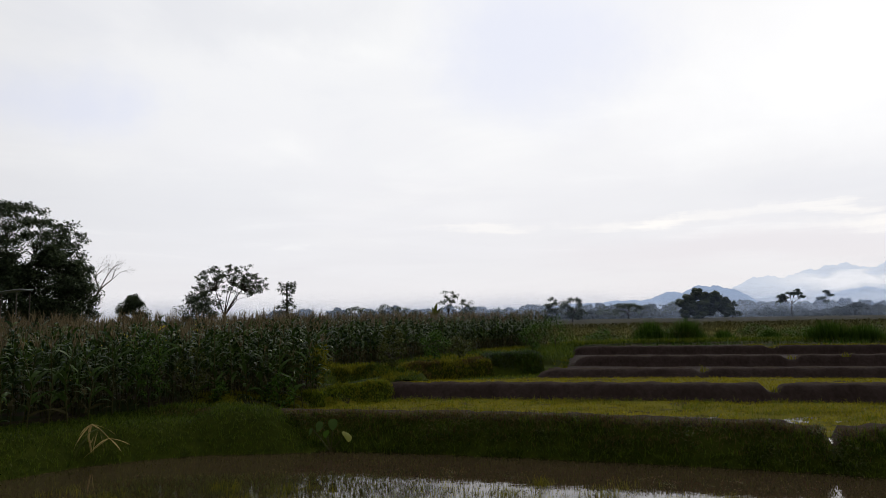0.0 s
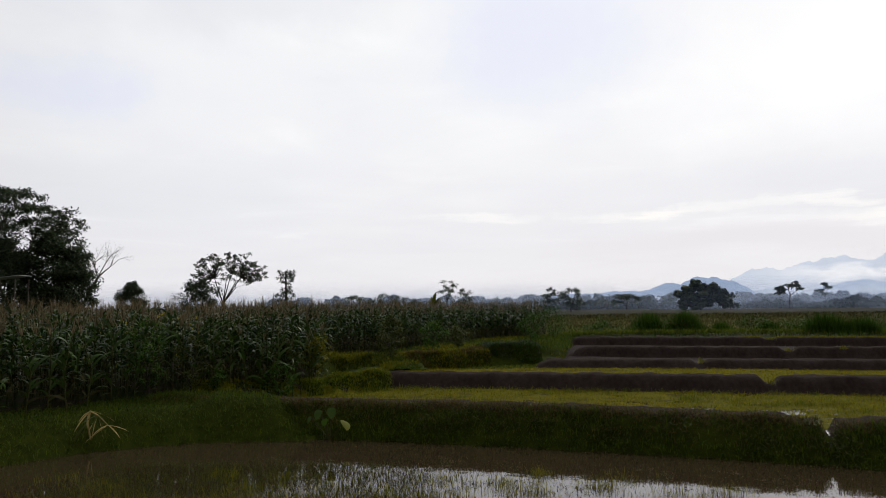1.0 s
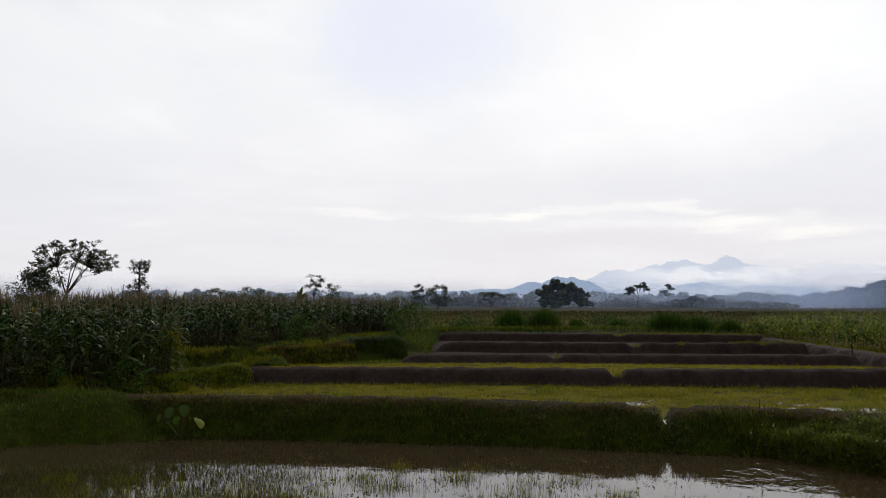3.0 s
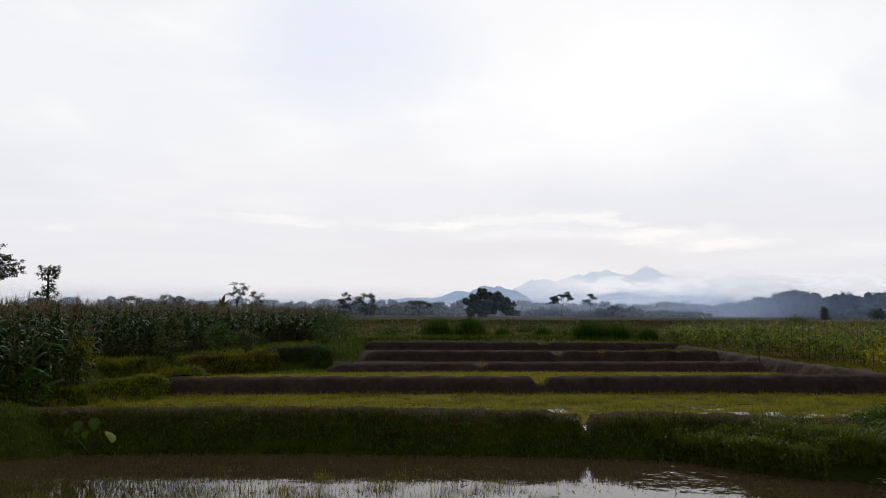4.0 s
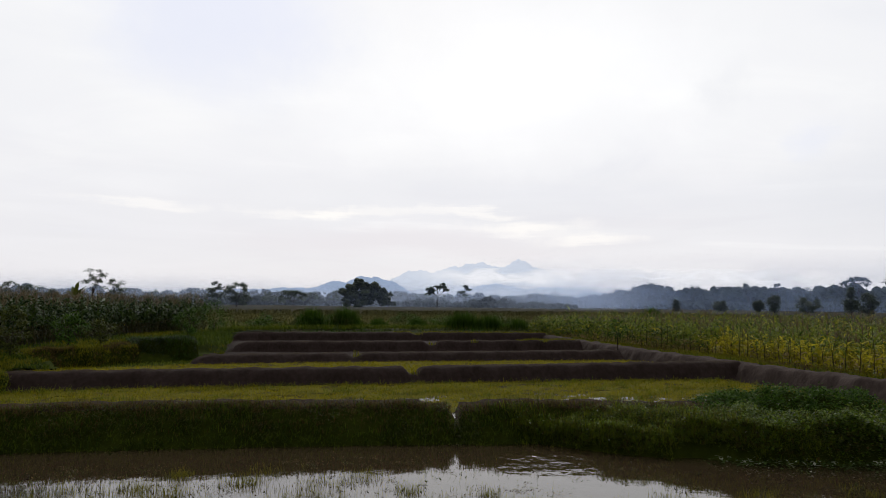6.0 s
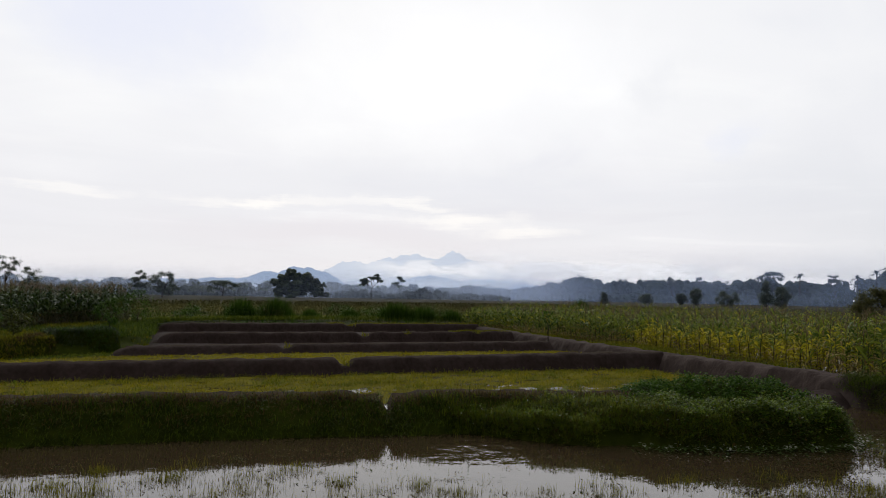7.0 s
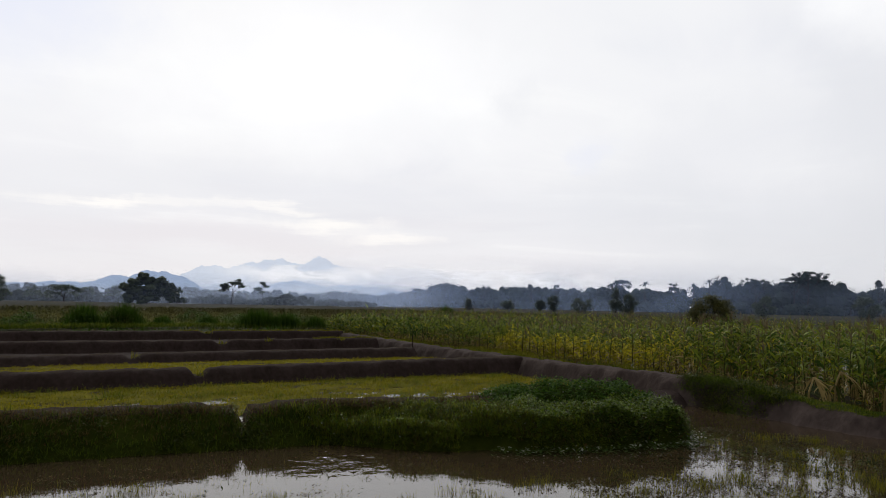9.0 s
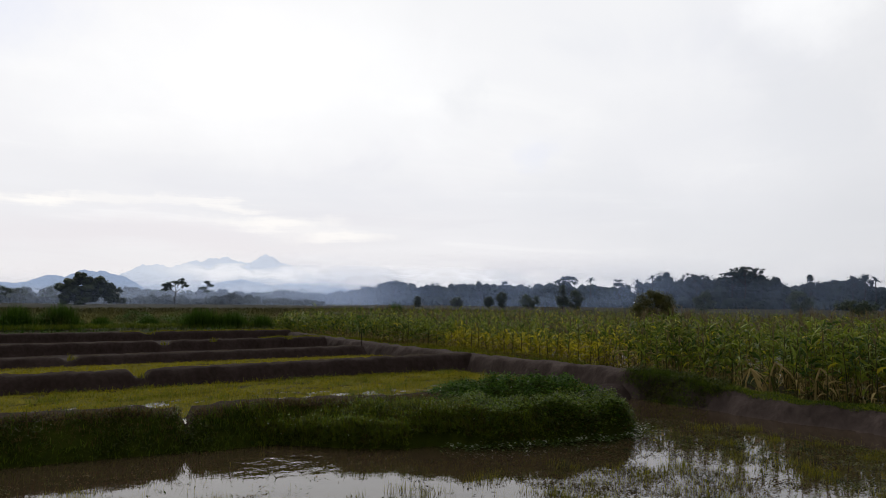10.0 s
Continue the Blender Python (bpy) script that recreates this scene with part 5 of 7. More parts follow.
# ---- far woods ----
def woods(name, count, az, dist, height, width, leaf, per, seed, label, mat):
    """A belt of many far trees between two compass angles, with a wavering top line."""
    r = np.random.default_rng(seed)
    a = np.radians(r.uniform(*az, count))
    d = r.uniform(*dist, count)
    h = np.array([height(math.degrees(q)) for q in a]) * r.uniform(0.72, 1.0, count)
    k = 24
    own = np.repeat(np.arange(count), k)
    n = len(own)
    u, t = np.sqrt(r.uniform(0, 1, n)), r.uniform(0, 6.3, n)
    f = r.uniform(0.05, 0.95, n)
    w = width * r.uniform(0.6, 1.3, count)
    rad = 0.5 * w[own] * u * np.sqrt(np.clip(1.05 - f ** 3, 0.12, 1))
    c = np.stack([d[own] * np.sin(a[own]) + rad * np.cos(t), d[own] * np.cos(a[own]) + rad * np.sin(t), 0.6 + h[own] * f], -1)
    base = np.stack([d * np.sin(a), d * np.cos(a), np.full(count, 0.4)], -1)
    core = np.concatenate([base + np.stack([r.normal(0, 0.1, count) * w, r.normal(0, 0.1, count) * w, h * g], -1) for g in (0.2, 0.45, 0.68, 0.86)])
    thing(name, [(*blobs(core, np.concatenate([0.28 * w, 0.30 * w, 0.26 * w, 0.15 * w]), 0.9, seed + 2), 0), (*foliage(c, width * 0.12, 0.8, per, leaf, seed + 1), 0), (*tubes(base, base + np.stack([np.zeros(count), np.zeros(count), h * 0.75], -1), width * 0.035, width * 0.02, 4), 1)], [M[mat], M["bark"]], label, "trees", "stuff")


def forest_line(a):
    lift = 10.5 + 5.5 / (1 + math.exp(-(a - 64.5) * 2.2)) - 4.0 / (1 + math.exp(-(a - 74.5) * 1.2)) + 0.9 * math.sin(a * 0.9) + 0.8 * math.sin(a * 2.3 + 1) + 1.2 * math.exp(-((a - 72) / 1.6) ** 2)
    return lift * min(1, max(0.3, (a - 36.2) / 7))


woods("forest", 330, (36.8, 92), (300, 350), forest_line, 11, 0.75, 14, 81, "dark blue-green forest edge beyond the corn", "hazed_forest_leaf")
woods("forest_scrub", 190, (40, 94), (286, 299), lambda a: 3.4 + 0.7 * math.sin(a * 1.7) + 0.6 * math.sin(a * 4.3), 7.0, 0.6, 8, 82, "low bushes along the foot of the forest", "hazed_forest_leaf")
woods("far_woods", 200, (-14, 38), (420, 520), lambda a: 7.2 + 1.5 * math.sin(a * 1.1) + math.sin(a * 2.7), 11, 1.5, 3, 83, "low belt of distant trees across the plain", "hazed_wood_leaf")


woods("low_woods", 300, (-16, 37), (262, 345), lambda a: 3.1 + 0.8 * math.sin(a * 0.8 + 1) + 0.7 * math.sin(a * 2.1), 6.5, 0.55, 8, 85, "low belt of hazy trees and bushes across the plain", "hazed_wood_leaf")


woods("far_scrub", 420, (-16, 38), (224, 266), lambda a: 1.5 + 0.4 * math.sin(a * 1.3) + 0.3 * math.sin(a * 3.1), 5.0, 0.32, 7, 87, "low scrub and hedges across the plain", "hazed_wood_leaf")


def palm(az, dist, high, label, seed):
    """A coconut palm: a thin leaning trunk and a head of arching fronds."""
    r = np.random.default_rng(seed)
    top = new("palm_tree")
    top.location = (dist * math.sin(radians(az)), dist * math.cos(radians(az)), 0.5)
    tagged(top, label, "tree", "trees standing out of the forest")
    h, dx = high - 1.2, r.normal(0, 0.5)
    part("trunk", [(*tubes([(0, 0, -0.3), (0.4 * dx, 0, 0.5 * h)], [(0.4 * dx, 0, 0.5 * h), (dx, 0, h)], [0.28, 0.2], [0.2, 0.16], 7), 0)], [M["bark"]], top, "", True)
    for i in range(16):
        part("frond", [(*blades([(dx, 0, h)], 2.4 * i, r.uniform(2.6, 3.6), 0.75, r.uniform(0.2, 1.5), r.uniform(0.9, 1.6), (0.4, 1.0, 0.9, 0.6, 0.0)), 0)], [M["hazed_forest_leaf"]], top)


for i, (a, e) in enumerate(((60.28, 2.04), (65.16, 2.23), (63.96, 1.85), (80.4, 2.0))):
    palm(a, 298, 2.0 + 298 * math.tan(radians(e)), "palm with an arching crown standing out of the forest", 500 + i)
for i, (a, e, w, st) in enumerate(((71.98, 2.82, 14, "umbrella"), (71.0, 2.45, 9, "umbrella"), (58.5, 2.16, 7, "umbrella"), (51.27, 1.56, 7, "tiers"), (57.84, 1.82, 8, "round"), (47.47, 1.42, 8, "round"),
                                   (53.23, 1.52, 5, "tiers"), (62.55, 1.78, 7, "tiers"), (76.32, 2.16, 6, "cone"), (79.0, 2.06, 5, "round"), (79.77, 2.18, 5, "round"), (68.4, 2.42, 14, "dome"))):
    high = 2.5 + 298 * math.tan(radians(e))
    tree(298 * math.sin(radians(a)), 298 * math.cos(radians(a)), high, w, st, high - (4.5 if st in ("umbrella", "tiers") else 6.0), {"umbrella": "tall forest tree with a flat layered crown", "tiers": "thin forest tree with clumped branches", "cone": "pointed dark forest tree"}.get(st, "rounded dark tree at the forest edge"), 520 + i, 34, 0.95, 60, 0.55, 0.25, flat=0.45 if st in ("umbrella", "tiers") else 0.8, mat="hazed_forest_leaf", group="trees standing out of the forest", ground=0.5, core=0.5)


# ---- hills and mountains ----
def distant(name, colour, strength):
    """Far slopes that glow: the haze of kilometres of air is put into their emission colour."""
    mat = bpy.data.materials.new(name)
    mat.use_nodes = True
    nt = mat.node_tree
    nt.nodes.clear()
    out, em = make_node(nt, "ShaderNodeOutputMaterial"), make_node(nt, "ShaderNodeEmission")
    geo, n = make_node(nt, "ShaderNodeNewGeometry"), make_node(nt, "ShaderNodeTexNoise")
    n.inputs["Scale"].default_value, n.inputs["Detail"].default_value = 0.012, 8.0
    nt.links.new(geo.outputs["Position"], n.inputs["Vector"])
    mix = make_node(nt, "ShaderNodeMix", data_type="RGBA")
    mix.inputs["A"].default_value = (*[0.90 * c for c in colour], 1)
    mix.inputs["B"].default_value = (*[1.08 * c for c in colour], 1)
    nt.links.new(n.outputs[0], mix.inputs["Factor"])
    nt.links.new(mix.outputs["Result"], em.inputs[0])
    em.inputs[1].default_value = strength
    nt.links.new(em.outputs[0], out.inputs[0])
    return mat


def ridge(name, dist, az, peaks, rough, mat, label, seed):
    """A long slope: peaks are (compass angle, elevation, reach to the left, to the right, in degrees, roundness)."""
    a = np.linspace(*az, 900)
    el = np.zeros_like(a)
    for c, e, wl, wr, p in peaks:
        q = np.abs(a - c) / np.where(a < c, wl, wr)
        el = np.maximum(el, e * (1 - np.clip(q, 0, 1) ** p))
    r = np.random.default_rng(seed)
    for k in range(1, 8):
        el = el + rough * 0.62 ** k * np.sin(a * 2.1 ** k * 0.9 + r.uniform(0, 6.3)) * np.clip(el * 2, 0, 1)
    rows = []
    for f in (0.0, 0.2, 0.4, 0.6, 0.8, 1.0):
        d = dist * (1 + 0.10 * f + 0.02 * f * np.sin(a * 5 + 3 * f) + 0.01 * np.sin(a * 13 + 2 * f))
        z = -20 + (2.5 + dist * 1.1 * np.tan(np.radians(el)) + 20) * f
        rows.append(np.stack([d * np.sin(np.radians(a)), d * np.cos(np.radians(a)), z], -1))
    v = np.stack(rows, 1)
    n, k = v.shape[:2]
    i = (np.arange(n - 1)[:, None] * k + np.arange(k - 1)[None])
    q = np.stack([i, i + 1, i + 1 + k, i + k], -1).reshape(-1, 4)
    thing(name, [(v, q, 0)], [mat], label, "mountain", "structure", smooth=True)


# each slope's blue is haze in the colour, and it glows without any lamp
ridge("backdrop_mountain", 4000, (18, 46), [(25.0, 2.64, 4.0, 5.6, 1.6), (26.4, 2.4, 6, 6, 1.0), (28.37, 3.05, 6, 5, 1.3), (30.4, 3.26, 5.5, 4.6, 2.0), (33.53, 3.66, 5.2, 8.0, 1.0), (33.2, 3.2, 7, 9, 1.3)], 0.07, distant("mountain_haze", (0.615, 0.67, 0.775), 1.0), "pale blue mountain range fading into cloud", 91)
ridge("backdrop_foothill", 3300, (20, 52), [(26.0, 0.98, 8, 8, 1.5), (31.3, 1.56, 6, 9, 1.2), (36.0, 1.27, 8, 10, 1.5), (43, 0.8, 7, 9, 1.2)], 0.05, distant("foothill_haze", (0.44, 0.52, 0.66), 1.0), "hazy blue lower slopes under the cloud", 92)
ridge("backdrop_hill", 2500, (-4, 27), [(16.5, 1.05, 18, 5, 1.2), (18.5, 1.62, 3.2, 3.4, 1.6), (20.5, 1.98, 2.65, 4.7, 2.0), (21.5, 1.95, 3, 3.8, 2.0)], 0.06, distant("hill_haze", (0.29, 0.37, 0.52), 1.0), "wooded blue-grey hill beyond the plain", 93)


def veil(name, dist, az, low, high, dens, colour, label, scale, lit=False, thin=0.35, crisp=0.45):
    """A sheet standing in for haze, mist or cloud: mostly clear, thicker in drifts, fading out at its upper and lower
    edges.
    """
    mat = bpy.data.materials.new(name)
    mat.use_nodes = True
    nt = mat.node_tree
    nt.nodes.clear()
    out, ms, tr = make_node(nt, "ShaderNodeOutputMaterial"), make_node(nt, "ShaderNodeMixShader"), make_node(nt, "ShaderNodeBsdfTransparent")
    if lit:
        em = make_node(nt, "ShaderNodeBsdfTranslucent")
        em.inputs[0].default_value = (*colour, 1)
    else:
        # unlit sheets glow: their brightness is emission, not light from the sky
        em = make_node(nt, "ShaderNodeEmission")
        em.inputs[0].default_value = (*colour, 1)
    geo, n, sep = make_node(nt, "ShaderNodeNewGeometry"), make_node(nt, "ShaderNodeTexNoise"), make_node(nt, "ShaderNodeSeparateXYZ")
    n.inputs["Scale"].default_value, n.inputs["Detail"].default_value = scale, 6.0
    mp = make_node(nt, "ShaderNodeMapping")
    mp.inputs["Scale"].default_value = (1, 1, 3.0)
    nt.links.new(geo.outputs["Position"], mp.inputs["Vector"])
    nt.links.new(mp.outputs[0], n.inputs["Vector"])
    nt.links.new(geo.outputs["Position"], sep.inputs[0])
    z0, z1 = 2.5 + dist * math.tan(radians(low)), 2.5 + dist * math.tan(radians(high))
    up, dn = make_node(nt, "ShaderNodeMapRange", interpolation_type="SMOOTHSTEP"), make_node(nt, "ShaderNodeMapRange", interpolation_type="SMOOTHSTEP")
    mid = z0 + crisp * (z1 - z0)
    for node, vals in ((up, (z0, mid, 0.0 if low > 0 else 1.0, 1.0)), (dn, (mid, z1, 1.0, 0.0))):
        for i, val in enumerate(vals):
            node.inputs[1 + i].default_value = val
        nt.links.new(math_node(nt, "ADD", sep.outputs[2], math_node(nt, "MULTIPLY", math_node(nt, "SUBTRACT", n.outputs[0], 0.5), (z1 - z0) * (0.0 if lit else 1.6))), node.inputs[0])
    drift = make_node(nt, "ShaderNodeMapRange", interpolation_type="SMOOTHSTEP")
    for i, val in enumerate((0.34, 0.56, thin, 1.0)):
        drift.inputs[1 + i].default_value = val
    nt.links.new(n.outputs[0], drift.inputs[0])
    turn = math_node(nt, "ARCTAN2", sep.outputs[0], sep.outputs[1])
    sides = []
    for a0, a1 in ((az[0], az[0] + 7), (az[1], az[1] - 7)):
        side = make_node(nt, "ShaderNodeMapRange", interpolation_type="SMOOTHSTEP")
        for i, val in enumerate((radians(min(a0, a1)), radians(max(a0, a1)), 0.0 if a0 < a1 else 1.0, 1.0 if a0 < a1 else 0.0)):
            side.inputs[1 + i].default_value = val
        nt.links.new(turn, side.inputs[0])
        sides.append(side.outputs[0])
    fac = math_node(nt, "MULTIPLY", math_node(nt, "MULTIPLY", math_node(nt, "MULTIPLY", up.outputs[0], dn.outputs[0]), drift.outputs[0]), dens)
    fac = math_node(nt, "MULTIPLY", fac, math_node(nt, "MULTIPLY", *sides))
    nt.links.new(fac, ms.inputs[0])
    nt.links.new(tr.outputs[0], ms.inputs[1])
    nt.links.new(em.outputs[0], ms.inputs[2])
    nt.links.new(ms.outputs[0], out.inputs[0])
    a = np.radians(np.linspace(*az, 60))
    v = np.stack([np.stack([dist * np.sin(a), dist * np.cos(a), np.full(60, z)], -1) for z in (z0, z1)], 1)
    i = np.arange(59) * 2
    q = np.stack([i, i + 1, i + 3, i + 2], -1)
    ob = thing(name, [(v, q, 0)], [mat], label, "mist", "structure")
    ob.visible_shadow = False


# cloud and mist before the mountains, put in as glowing sheets
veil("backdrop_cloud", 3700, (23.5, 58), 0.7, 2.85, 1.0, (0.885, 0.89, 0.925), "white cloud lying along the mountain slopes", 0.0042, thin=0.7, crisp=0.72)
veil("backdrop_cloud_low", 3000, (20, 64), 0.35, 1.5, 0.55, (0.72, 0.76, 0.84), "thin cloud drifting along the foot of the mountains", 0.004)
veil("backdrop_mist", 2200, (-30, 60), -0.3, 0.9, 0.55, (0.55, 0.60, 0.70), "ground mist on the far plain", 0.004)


# ---- creeper mound at the end of the bund ----
MOUND = [(6.5, 11.2), (7.4, 10.0), (8.0, 9.0), (8.6, 8.3), (9.0, 8.25), (9.6, 7.5), (10.5, 7.0), (12.4, 6.2), (13.15, 6.55), (13.5, 7.8), (13.0, 9.2), (11.4, 10.2), (9.0, 11.2), (7.2, 11.7)]


def mound_height(x, y):
    d = np.where(inside(MOUND, x, y), gap_to(MOUND, x, y, True), 0)
    rear = gap_to([(10.9, 9.45), (11.8, 8.7), (12.8, 7.9)], x, y)
    peak = np.exp(-(np.hypot(x - 12.15, y - 8.55) / 0.95) ** 2)
    east = np.clip((x - 8.6) / 2.4, 0, 1)
    full = 0.36 + 0.20 * east + (0.06 + 0.06 * east) * ripple(1.3 * x, 1.3 * y, 1.4) + 0.07 * ripple(3.1 * x, 3.1 * y, 4)
    full = full + 0.14 * np.exp(-(gap_to([(8.9, 9.6), (9.9, 8.8), (10.8, 8.3)], x, y) / 0.5) ** 2)
    full = full + (0.10 + 0.17 * peak + 0.06 * ripple(2.4 * x, 2.4 * y, 2)) * np.clip(1.3 - rear / 0.6, 0, 1) - 0.16 * np.exp(-((rear - 0.95) / 0.28) ** 2) * np.clip((12.1 - x) / 1.0, 0, 1)
    rise = np.clip(d / (0.48 + 0.2 * ripple(1.3 * x, 1.3 * y, 7)), 0, 1)
    return -0.12 + (full + 0.12 + 0.03 * ripple(5 * x, 5 * y)) * np.sqrt(rise * (2 - rise))


mx, my = np.arange(6.2, 13.8, 0.12), np.arange(6.0, 12.0, 0.12)
mv, mq = sheet(mx, my, mound_height)
keep = mv[mq][:, :, 2].max(1) > -0.11
tagged(new("mound", quad_mesh("mound", [(mv, mq[keep], 0)], [M["turf"]], True)), "low earth mound under creepers at the pond's edge", "earth bank", kind="structure")


def on_mound(count, r):
    x, y = r.uniform(6.4, 13.6, count), r.uniform(6.1, 11.8, count)
    ok = inside(MOUND, x, y)
    x, y = x[ok], y[ok]
    return np.stack([x, y, mound_height(x, y)], -1)


r = np.random.default_rng(101)
c = on_mound(20000, r)
# the steep foot holds as much growth as the top
foot = on_mound(60000, r)
foot = foot[(gap_to(MOUND, foot[:, 0], foot[:, 1], True) < 0.42) & (foot[:, 0] + foot[:, 1] < 19.6)]
c = np.concatenate([c, foot])
bare = (np.hypot((c[:, 0] - 9.25) / 1.2, (c[:, 1] - 8.0) / 0.7) < 0.7) & (c[:, 2] < 0.2 + 0.10 * ripple(4 * c[:, 0], 4 * c[:, 1]))
c = c[(c[:, 2] > -0.03) & ~bare]
# clumps stand up out of the cover and leave dark hollows between them
lump = ripple(3.7 * c[:, 0], 3.7 * c[:, 1], 2.5) + 0.6 * ripple(7.9 * c[:, 0], 7.9 * c[:, 1] + 5 * c[:, 2], 6.1)
c = c[lump + r.normal(0, 0.35, len(c)) > -0.55]
lump = ripple(3.7 * c[:, 0], 3.7 * c[:, 1], 2.5) + 0.6 * ripple(7.9 * c[:, 0], 7.9 * c[:, 1] + 5 * c[:, 2], 6.1)
c[:, 2] += r.uniform(0, 1, len(c)) * np.clip(0.05 + 0.06 * lump, 0, 0.12)
back = gap_to([(10.7, 9.6), (11.8, 8.8), (12.9, 7.9)], c[:, 0], c[:, 1]) < 0.75
grassy = (0.6 * ripple(0.9 * c[:, 0], 0.9 * c[:, 1], 5) + 0.6 * (10.0 - c[:, 0]) + r.normal(0, 0.2, len(c)) > 0.0) & ~back
low = ~back & ~grassy & (c[:, 2] < 0.40 + 0.12 * ripple(1.7 * c[:, 0], 1.7 * c[:, 1], 3))
rest = ~back & ~grassy & ~low


def leaf_cover(p, per, size):
    q = np.repeat(p, per, 0)
    n = len(q)
    q = q + r.normal(0, 0.045, (n, 3)) + [0, 0, 0.04]
    long = size * r.uniform(0.45, 1.5, n)
    return blades(q, r.uniform(0, 6.3, n), long, long * r.uniform(0.45, 0.65, n), r.uniform(0.5, 1.9, n), r.uniform(0, 0.8, n), OVATE, twist=r.normal(0, 0.4, n))


thing("creeper", [(*leaf_cover(c[back], 6, 0.052), 0), (*leaf_cover(c[rest], 5, 0.046), 1), (*leaf_cover(c[rest][::2], 3, 0.046), 3), (*leaf_cover(c[low], 3, 0.050), 3), (*leaf_cover(c[low][::2], 3, 0.048), 1), (*leaf_cover(c[low][::3], 3, 0.045), 0), (*leaf_cover(c[low][::7], 3, 0.05), 4), (*tufts(c[rest][::4], 3, 0.14, 0.009, 1.2, 1.9), 2), (*leaf_cover(c[grassy][::3], 3, 0.042), 1), (*tufts(c[grassy][::2], 9, 0.14, 0.008, 1.2, 1.9), 2), (*tufts(c[grassy][1::3], 6, 0.12, 0.009, 1.2, 1.9), 3), (*tufts(c[grassy][1::5], 4, 0.14, 0.009, 1.2, 1.9), 4), (*leaf_cover(c[~grassy][::18], 1, 0.040), 5), (*leaf_cover(c[grassy][::40], 1, 0.040), 5)],
      [M["weed"], M["creeper"], M["mound_grass"], M["bush_leaf"], M["dry_grass"], M["glint_leaf"]], "mass of green creepers and grass spilling to the water", "creeper", "stuff")
# leaves trailing on the water at the mound's foot
t = r.uniform(0, 1, 900)
edge = resample([(9.0, 7.8), (10.5, 6.9), (12.2, 6.25), (13.0, 6.5), (13.4, 7.4)], 0.05)[:, :2]
e = edge[(t * (len(edge) - 1)).astype(int)] + r.normal(0, 0.17, (900, 2)) + [0.03, -0.13]
e = np.concatenate([e, r.uniform(0.01, 0.08, (900, 1))], 1)
sizes = r.uniform(0.04, 0.09, 900)
leaf = blades(e, r.uniform(0, 6.3, 900), sizes, sizes * r.uniform(0.4, 0.6, 900), r.uniform(0.9, 1.7, 900), 0.2, OVATE)
# every fourth leaf is doubled in the pale glint colour
pale = blades(e[::4] + [0.02, -0.02, 0.03], r.uniform(0, 6.3, 225), sizes[::4], 0.5 * sizes[::4], r.uniform(0.9, 1.7, 225), 0.2, OVATE)
thing("water_creeper", [(*leaf, 0), (*pale, 1)], [M["big_leaf"], M["glint_leaf"]], "creeper leaves trailing over the water's edge", "creeper", "stuff")

# ---- plants standing in the pond ----
POND_SEEN = [(-6.5, 8.5), (-5.0, 11.6), (-1.0, 11.7), (2.0, 11.2), (4.8, 10.2), (7.4, 9.0), (8.2, 7.8), (10.2, 6.2), (12.6, 5.4), (15.0, 6.6), (15.3, 3.8), (14.4, 1.6), (10.2, 0.8), (5.6, 6.0), (1.0, 9.0)]
r = np.random.default_rng(111)
pp = scatter(POND_SEEN, 5600, -0.02)
near_shore = gap_to([(-5.0, 11.8), (-1.0, 12.2), (2.0, 11.6), (4.8, 10.6), (7.6, 9.2), (9.0, 7.4), (12.6, 6.0)], pp[:, 0], pp[:, 1])
clump = 0.6 * ripple(1.1 * pp[:, 0], 1.1 * pp[:, 1], 8) + 0.7 * ripple(2.6 * pp[:, 0], 2.6 * pp[:, 1], 3)
pp = pp[(clump + 0.8 * np.clip(near_shore - 1.3, -1, 1) > 0.2)]
pp = pp[(np.hypot(pp[:, 0] - 6.3, pp[:, 1] - 8.6) > 1.7) | (rng.uniform(0, 1, len(pp)) < 0.3)]
pp = pp[gap_to([(13.6, 8.2), (15.4, 7.0), (15.5, 4.0), (14.8, 0.0)], pp[:, 0], pp[:, 1]) > 0.7]
thing("pond_grass", [(*tufts(pp[::3], 3, 0.15, 0.0045, 0.35, 0.5, 0.05), 0), (*tufts(pp[1::3], 3, 0.10, 0.0045, 0.5, 0.6, 0.08), 1), (*tufts(pp[2::3], 4, 0.05, 0.007, 1.3, 0.5, 0.10), 2)], [M["yellow_grass"], M["olive_leaf"], M["dry_grass"]], "thin young rice and grass standing in the muddy water", "grass", "stuff")
# denser bunches of it
hub = pp[rng.permutation(len(pp))[:85]]
own = rng.integers(0, len(hub), 2600)
pc = hub[own] + np.concatenate([rng.normal(0, 0.22, (2600, 2)) * rng.uniform(0.4, 1.2, len(hub))[own, None], np.zeros((2600, 1))], 1)
thing("pond_tufts", [(*tufts(pc[::2], 6, 0.17, 0.005, 0.4, 0.6, 0.05), 0), (*tufts(pc[1::2], 7, 0.09, 0.006, 1.0, 0.8, 0.08), 1), (*tufts(pc[::3], 5, 0.05, 0.014, 1.4, 0.6, 0.08, OVATE), 2)], [M["yellow_grass"], M["olive_leaf"], M["dry_grass"]], "bunches of thin yellow-green grass standing in the water", "grass", "stuff")
fl = scatter([(10.4, 1.2), (12.4, 5.6), (13.2, 7.2), (15.0, 7.0), (15.2, 4.6), (14.6, 2.4), (13.0, 0.6)], 9000, 0.004)
fl = fl[ripple(1.3 * fl[:, 0], 1.3 * fl[:, 1], 6) + rng.normal(0, 0.15, len(fl)) > -0.05]
